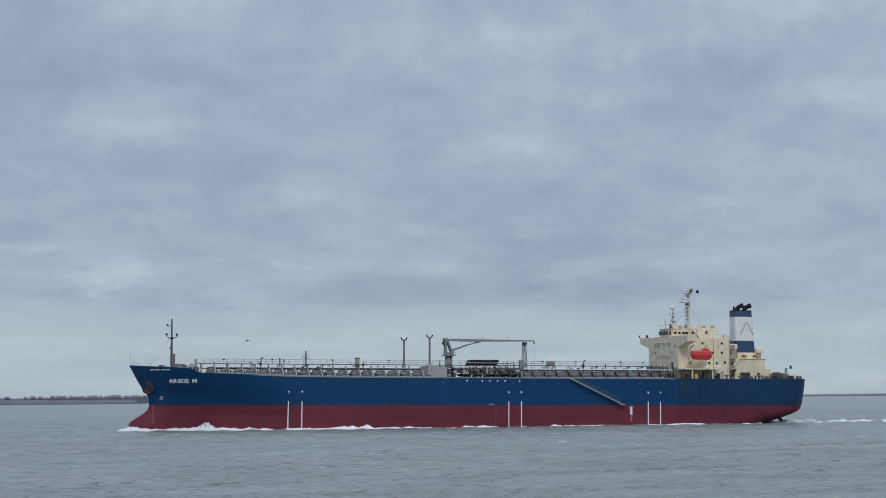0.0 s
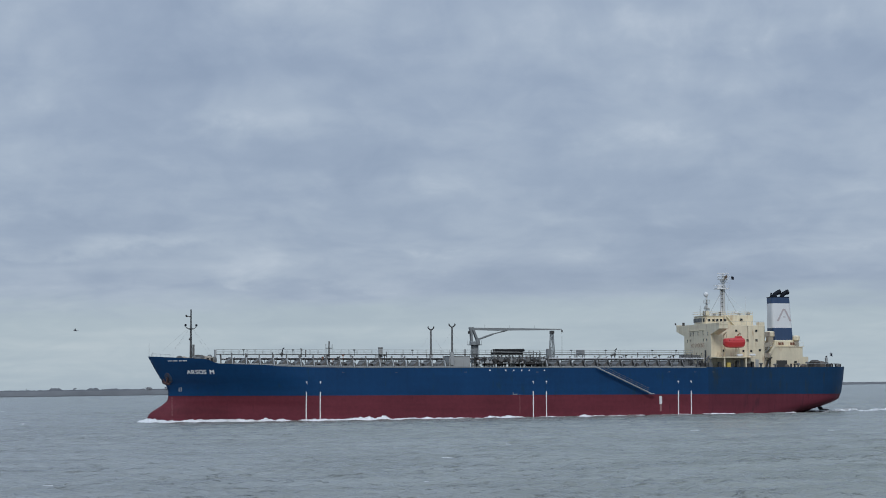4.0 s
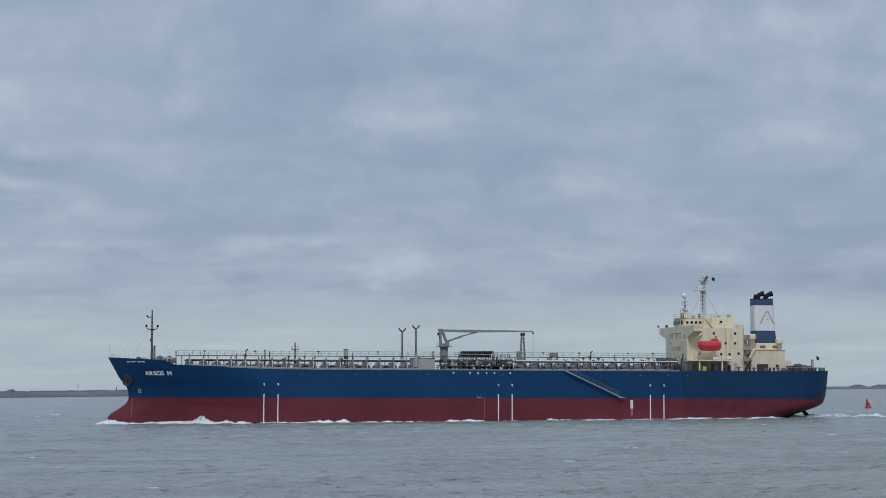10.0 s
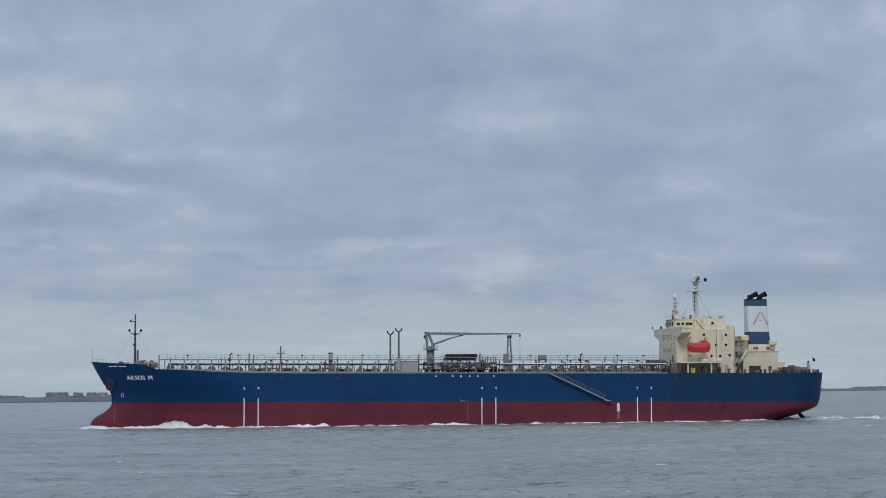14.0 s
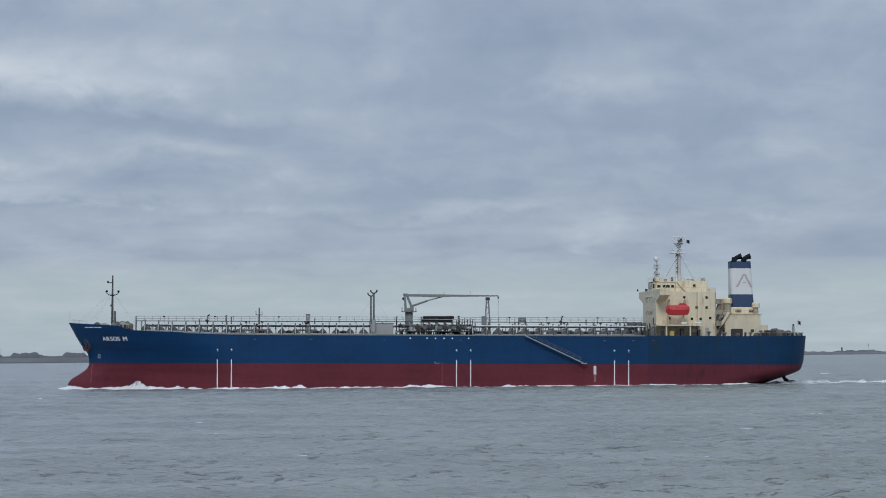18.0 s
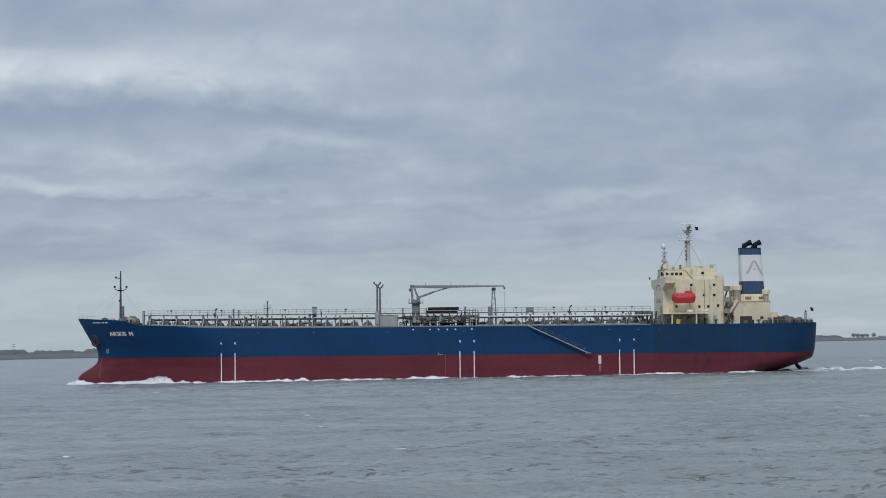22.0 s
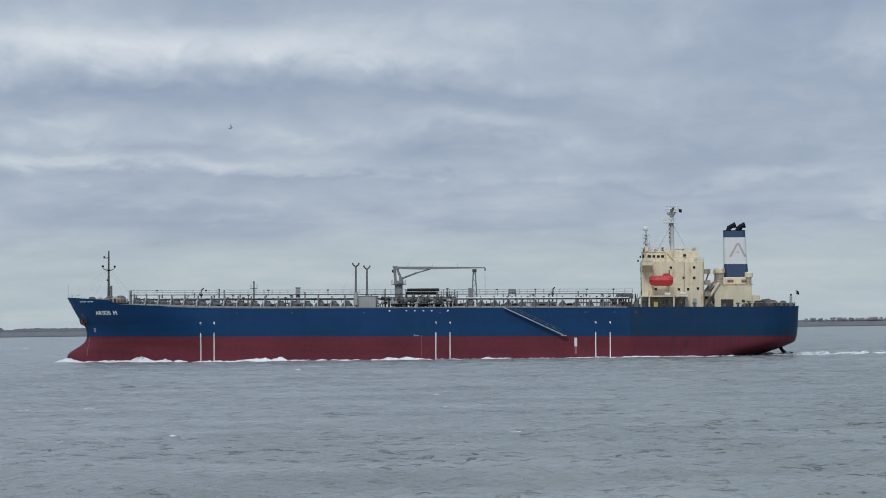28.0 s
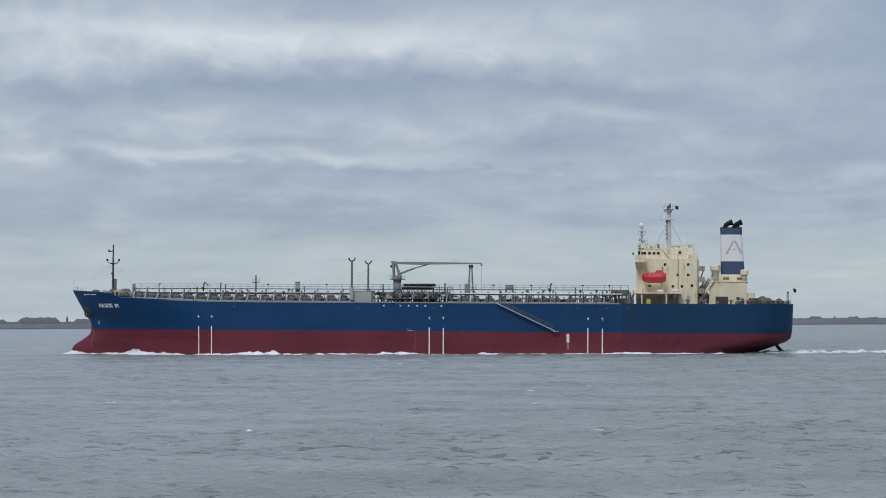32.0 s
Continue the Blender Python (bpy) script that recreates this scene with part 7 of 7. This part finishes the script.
# tall spray that leaps each time the bulb meets a sea
LEAP = 4.4
leaps = []
for lean, peak, seed, y_off in ((0.35, 0.6, 12.0, 0.2), (0.15, 0.66, 15.0, -1.2)):
    bm = plume(-95.6, -88.8, LEAP, 2.2, lambda x, o=y_off: bulb_y(x) + o, seed, lean, peak, 0.0)
    leaps.append(part("stem_spray", bm, M_MIST, bow_wave, "misty spray leaping at the stem", smooth=True))
STEM_LEAP = [(0, 0.8), (0.5, 1.6), (1, 1.5), (1.5, 0.9), (2, 0.7), (2.5, 2.0), (3, 4.0), (3.5, 1.6), (4.2, 0.9), (5, 1.4), (5.5, 2.2), (6, 2.5), (6.5, 1.7), (7, 0.7), (7.5, 2.2), (8, 3.6), (8.5, 3.5), (9, 2.4), (9.7, 1.2),
             (10.5, 0.9), (11, 2.7), (11.5, 2.8), (12, 1.5), (12.5, 1.5), (13, 3.6), (13.5, 4.0), (14, 1.4), (14.5, 1.8), (15.3, 1.0), (16, 2.0), (17, 3.8), (17.5, 1.8), (18, 0.9), (19, 1.7), (19.5, 2.2), (20, 3.4), (20.5, 2.2),
             (21, 1.6), (22, 1.7), (23, 1.1), (24, 1.5), (25, 1.0), (26, 1.8), (27, 1.0), (27.5, 0.8), (28, 1.4), (29, 1.6), (30, 1.3), (30.5, 2.0), (31, 3.7), (31.5, 2.0), (32, 1.2)]
# crests that break at the fore shoulder and stay behind in the water: moment at which each one rises
CREST_LIFE = [-0.75, 1.5, 4.2, 6.8, 8.6, 10.4, 13.0, 15.4, 17.3, 18.6, 20.9, 22.7, 24.1, 26.7, 28.1, 31.0]
crests = []
for k, (tall, seed, ln) in enumerate(((2.2, 6.0, 8.5), (1.9, 23.0, 8.0), (2.4, 31.0, 11.0), (1.9, 44.0, 8.0))):
    bm = plume(-84.0, -84.0 + ln, tall, 2.0, lambda x: water_half(x) + 0.1, seed, -0.35, 0.6, 0.0)
    crests.append(part("shoulder_crest", bm, M_SPRAY, bow_wave, "torn crest breaking at the fore shoulder", smooth=True))
wash("shoulder_crest", plume(-82.0, -66.0, 0.95, 2.4, lambda x: water_half(x) - 0.1, 19.0, 0.0, 0.45, 0.1), 0.5, 4.1, 0.3)
wash("shoulder_wash", foam_ridge(-88.0, -72.0, 0.8, 2.2, 2.0), 0.2, 3.7, 0.9)
wash("shoulder_wash", foam_ridge(-76.0, -60.0, 0.8, 2.0, 8.0), 0.25, 3.6, 2.4)
k = 0
x = -66.0
while x < 84.0:
    ln = 9.0 + 7.0 * abs(math.sin(k * 2.3))
    tall = (0.6, 0.42, 0.7, 0.38, 0.34, 0.5, 0.28, 0.45, 0.34, 0.25, 0.5, 0.3, 0.42, 0.5, 0.36, 0.36)[k % 16]
    wash("side_wash", foam_ridge(x, x + ln, tall * (1.5 if x < -12 else 1.1), 2.0 + 0.8 * abs(math.sin(k * 1.7)), 11.0 + 4 * k), 0.18, 3.3 + 0.35 * (k % 5), k * 0.9)
    x += ln * (0.8 if k % 4 else 0.98)
    k += 1

wake = thing("wake", "churned white wake trailing astern of the tanker", "foam", kind="stuff")


def wake_streak(x0, x1, y0, seed, tall, wide):
    bm = bm_new()
    n = int((x1 - x0) / 0.6)
    prev = None
    for i in range(n + 1):
        f = i / n
        x = x0 + (x1 - x0) * f
        on = noise.noise((x * 0.11, seed, 0)) + 0.8 * noise.noise((x * 0.3, seed, 3))
        env = max(0.0, min(1.0, 0.28 + on * 2.1)) * min(1.0, f * 8, (1 - f) * 6)
        yc = y0 + 1.6 * noise.noise((x * 0.05, seed, 8)) + 0.5 * noise.noise((x * 0.4, seed, 2))
        w = 0.65 * wide * (0.2 + 0.8 * env)
        ring = [bm.verts.new((x, yc + u * w, -0.14 + (v * tall + 0.16) * env + 0.05 * noise.noise((x * 2, u * 4, seed)))) for u, v in ((-1, 0), (-0.55, 0.6), (-0.1, 1), (0.4, 0.7), (1, 0))]
        if prev:
            for k in range(4):
                bm.faces.new((prev[k], ring[k], ring[k + 1], prev[k + 1]))
        prev = ring
    bmesh.ops.recalc_face_normals(bm, faces=bm.faces)
    part("wake_streak", bm, M_LACE, wake, smooth=True)


for k, (x0, x1, y0, tall, wide) in enumerate(((83, 150, -5.0, 0.35, 0.8), (86, 240, -1.0, 0.55, 1.5), (90, 330, 3.0, 0.5, 1.8), (95, 360, -9.0, 0.22, 0.6), (110, 340, 7.5, 0.25, 0.9), (130, 400, 0.5, 0.3, 1.6), (84, 120, 1.0, 0.8, 1.6), (66, 135, -13.5, 0.3, 1.0), (74, 118, -10.5, 0.35, 1.2), (80, 106, -6.5, 0.4, 1.6), (86, 112, -3.5, 0.5, 2.2), (88, 130, 1.5, 0.5, 2.4))):
    wake_streak(x0, x1, y0, 3.0 + 5 * k, tall, wide)


lump = random.Random(33)
for i in range(26):
    x0 = 86 + 150 * (i / 26) ** 1.4 + lump.uniform(-2, 2)
    ln = lump.uniform(3, 9)
    y0 = lump.uniform(-8, 7)
    bm = plume(x0, x0 + ln, lump.uniform(0.14, 0.3) * (1 - 0.5 * i / 26), lump.uniform(1.2, 2.6), lambda x, y0=y0: -y0, 50.0 + i, 0.1)
    part("wake_crest", bm, M_EDGE, wake, smooth=True)


# ---- whitecaps drifting with the chop ----
def build_whitecaps():
    bm = bm_new()
    rng = random.Random(21)
    for _ in range(85):
        az, r = rng.uniform(-24, 32), 130 * (1300 / 130) ** (rng.random() ** 0.75)
        x, y = polar(az, r)
        ln, wd = rng.uniform(0.25, 1.0) * (1 + r / 200), rng.uniform(0.025, 0.075) * (1 + r / 250)
        z = float(wave_height(np.array([x]), np.array([y]), np.array([0.6]))[0]) + 0.03
        n = 9
        prev = None
        for i in range(n + 1):
            f = i / n
            env = math.sin(math.pi * f) ** 0.6 * (0.7 + 0.6 * rng.random())
            xx = x + (f - 0.5) * ln
            yy = y + 0.3 * wd * math.sin(f * 5 + az)
            ring = [bm.verts.new((xx, yy + u * wd * env, z - 0.04 + v * 0.10 * env)) for u, v in ((-1, 0), (-0.3, 1), (0.4, 0.8), (1, 0))]
            if prev:
                for k in range(3):
                    bm.faces.new((prev[k], ring[k], ring[k + 1], prev[k + 1]))
            prev = ring
    bmesh.ops.recalc_face_normals(bm, faces=bm.faces)
    return tagged(new("whitecaps", mesh_of("whitecaps", bm, M_LACE, True)), "small scattered whitecaps on the chop", "foam", kind="stuff")


whitecaps = build_whitecaps()

# ---- buoy ----
buoy = thing("buoy", "red can buoy with a lattice top, heeling in the current", "buoy")
part("float", revolve(bm_new(), [(0.5, -0.5), (1.1, -0.2), (1.15, 0.35), (1.0, 0.6), (0.35, 0.65)], (0, 0, 0), 20), M_BUOY, buoy, smooth=False)
for a in range(4):
    c, s = math.cos(a * 1.571 + 0.6), math.sin(a * 1.571 + 0.6)
    part("lattice_leg", tube(bm_new(), (0.85 * c, 0.85 * s, 0.55), (0.3 * c, 0.3 * s, 2.3), 0.07, seg=6), M_BUOY, buoy)
part("day_mark", prism(bm_new(), [(-0.72, 0.75), (0.72, 0.75), (0.42, 1.95), (-0.42, 1.95)], "y", -0.4, 0.4, 0.05), M_BUOY, buoy)
part("platform", revolve(bm_new(), [(0.42, 0), (0.45, 0.08), (0.4, 0.12)], (0, 0, 2.25), 14), M_BUOY, buoy)
part("top_mark", tube(bm_new(), (0, 0, 2.35), (0, 0, 3.0), 0.26, seg=12), M_BUOY, buoy)
part("lantern", revolve(bm_new(), [(0.12, 0), (0.14, 0.2), (0.05, 0.3)], (0, 0, 3.0), 10), M_DGREY, buoy)
pole = thing("marker_post", "thin dark post standing in the shallows", "post")
part("shaft", tube(bm_new(), (0, 0, -1), (0, 0, 2.4), 0.16, 0.13, 8), M_DGREY, pole)
part("top_board", box(bm_new(), -0.3, 0.3, -0.05, 0.05, 1.9, 2.5, 0.02), M_DGREY, pole)
pole.matrix_basis = pose(*polar(-3.76, 2000), 0)


# ---- gull that crosses the sky ----
def build_gull():
    g = thing("gull", "grey gull gliding past on spread wings", "bird")
    part("body", revolve(bm_new(), [(0.01, -0.24), (0.05, -0.18), (0.075, 0.0), (0.06, 0.12), (0.035, 0.2), (0.01, 0.26)], (0, 0, 0), 10), M_FEATHER, g, smooth=True, at=pose(0, 0, 0, 0, 90, 0))
    part("tail", prism(bm_new(), [(-0.24, -0.02), (-0.40, -0.07), (-0.40, 0.07), (-0.24, 0.02)], "z", -0.008, 0.008), M_FEATHER, g)
    for s in (-1, 1):
        w = part("wing", prism(bm_new(), [(0.10, 0.03), (0.14, 0.3), (0.02, 0.62), (-0.04, 0.60), (-0.04, 0.3), (-0.10, 0.03)], "z", -0.008, 0.008), M_FEATHER, g, at=Matrix.Diagonal((1, s, 1, 1)))
        part("wing_tip", prism(bm_new(), [(0.02, 0.62), (-0.10, 0.78), (-0.04, 0.60)], "z", -0.01, 0.01), M_FEATHER_D, w)
        WINGS.append((w, s))
    return g


WINGS = []
gull = build_gull()
gull.scale = (0.42, 0.42, 0.42)
small_gull = build_gull()
small_gull.scale = (0.75, 0.75, 0.75)
small_gull["label"] = "small grey gull flying low over the water"


# ---- everything that moves ----
def linear_rows(maker):
    ts = [0, 0.1, 0.3] + list(range(1, 32)) + [31.7, 31.9, 32.0]
    return [(t, maker(t)) for t in ts]


def motions():
    sx_, sy_ = SHIP_START
    vx, vy = SHIP_SPEED
    walk(tanker, linear_rows(lambda t: pose(sx_ + vx * t, sy_ + vy * t, 0, 0, TRIM, 0)))
    for foam in (bow_wave, wake):
        walk(foam, linear_rows(lambda t: pose(sx_ + vx * t, sy_ + vy * t, SEA)))
    for ob, rise, beat, ph in WASH:
        rows, k = [], 0
        while k * 0.5 <= 32.0:
            t = k * 0.5
            a = 2 * math.pi * t / beat + ph
            rows.append((t, pose(0.5 * math.sin(a * 0.7), 0, -0.5 * rise + rise * (0.5 + 0.5 * math.sin(a)) ** (1.6 if rise > 0.9 else 1.0))))
            k += 1
        walk(ob, rows)
    for ob in leaps:
        walk(ob, [(t, pose(0, 0, h - LEAP)) for t, h in STEM_LEAP])
    for k, ob in enumerate(crests):
        rows = [(-9.0, pose(0, 0, -3.5))]
        for t0 in CREST_LIFE[k::4]:
            # rises at the shoulder, drops astern with the water and sinks back into it
            for dt, z in ((-0.6, -3.2), (0.0, -1.1), (0.6, 0.0), (1.3, -0.1), (2.0, -1.4), (2.6, -3.2)):
                rows.append((t0 + dt, pose(7.0 * dt, water_half(-80.0) - water_half(-80.0 + 7.0 * dt), z)))
        walk(ob, rows_within(rows))
    for ob in (water, whitecaps):
        walk(ob, linear_rows(lambda t: pose(10 - 0.6 * t, 16 - 1.0 * t, SEA)))
    bx, by = 262.0, 682.0
    walk(buoy, [(k * 0.8, pose(bx, by, 0.06 * math.sin(k * 1.3), 3 * math.sin(k * 0.9), -14 + 3 * math.sin(k * 1.1), 20)) for k in range(41)])
    walk(gull, [(t, gull_at(t)) for t in [0, 6, 12, 18, 24] + [26 + 0.5 * k for k in range(13)]])
    walk(small_gull, [(t, small_gull_at(t)) for t in [0, 0.5, 1, 1.5, 2, 2.5, 3, 3.5, 4.5, 6, 8, 10, 12, 15, 18, 22, 26, 30, 32]])
    for w, s in WINGS:
        walk(w, [(k * 0.25, pose(0, 0, 0, s * (6 + 13 * math.sin(k * 1.7)), 0, 0)) for k in range(129)])


def rows_within(rows):
    """Cuts rows to the clip, with a row at its start and at its end."""
    def at(t):
        for (a, m), (b, n) in zip(rows, rows[1:]):
            if a <= t <= b:
                return m.lerp(n, (t - a) / (b - a))
        return rows[-1][1]
    return [(0.0, at(0.0))] + [(t, m) for t, m in rows if 0.05 < t < 31.95] + [(32.0, at(32.0))]


def gull_at(t):
    """The gull flies to the right on a shallow curve, sinking slightly."""
    az = curve_at(GULL_AZ, t)
    el = curve_at(GULL_EL, t)
    r = 112.0
    x, y = polar(az, r)
    roll = curve_at([(0, 30), (27, 35), (28, 40), (29, 78), (30, -25), (32, -10)], t)
    return pose(x, y, CAM_H + r * math.tan(radians(el)), roll, -14, -8)


def small_gull_at(t):
    """The other gull flies off to the left, ahead of the tanker, and away."""
    az = 11.65 - 2.13 * t
    el = curve_at([(0, 1.55), (0.5, 1.64), (1, 1.66), (2, 1.454), (2.5, 1.38), (3, 1.40), (3.5, 1.53), (8, 2.2), (32, 3.0)], t)
    r = 190.0
    x, y = polar(az, r)
    return pose(x, y, CAM_H + r * math.tan(radians(el)), 0, 0, 180 - az)


GULL_AZ = [(0, -167.0), (27.5, -13.02), (28, -10.28), (28.5, -7.42), (29, -4.50), (29.5, -1.54), (30, 1.17), (30.5, 3.92), (32, 12.3)]
GULL_EL = [(0, 5.8), (27.5, 5.51), (28, 5.53), (28.5, 5.49), (29, 5.23), (29.5, 4.81), (30, 4.11), (30.5, 3.35), (32, 1.1)]

motions()
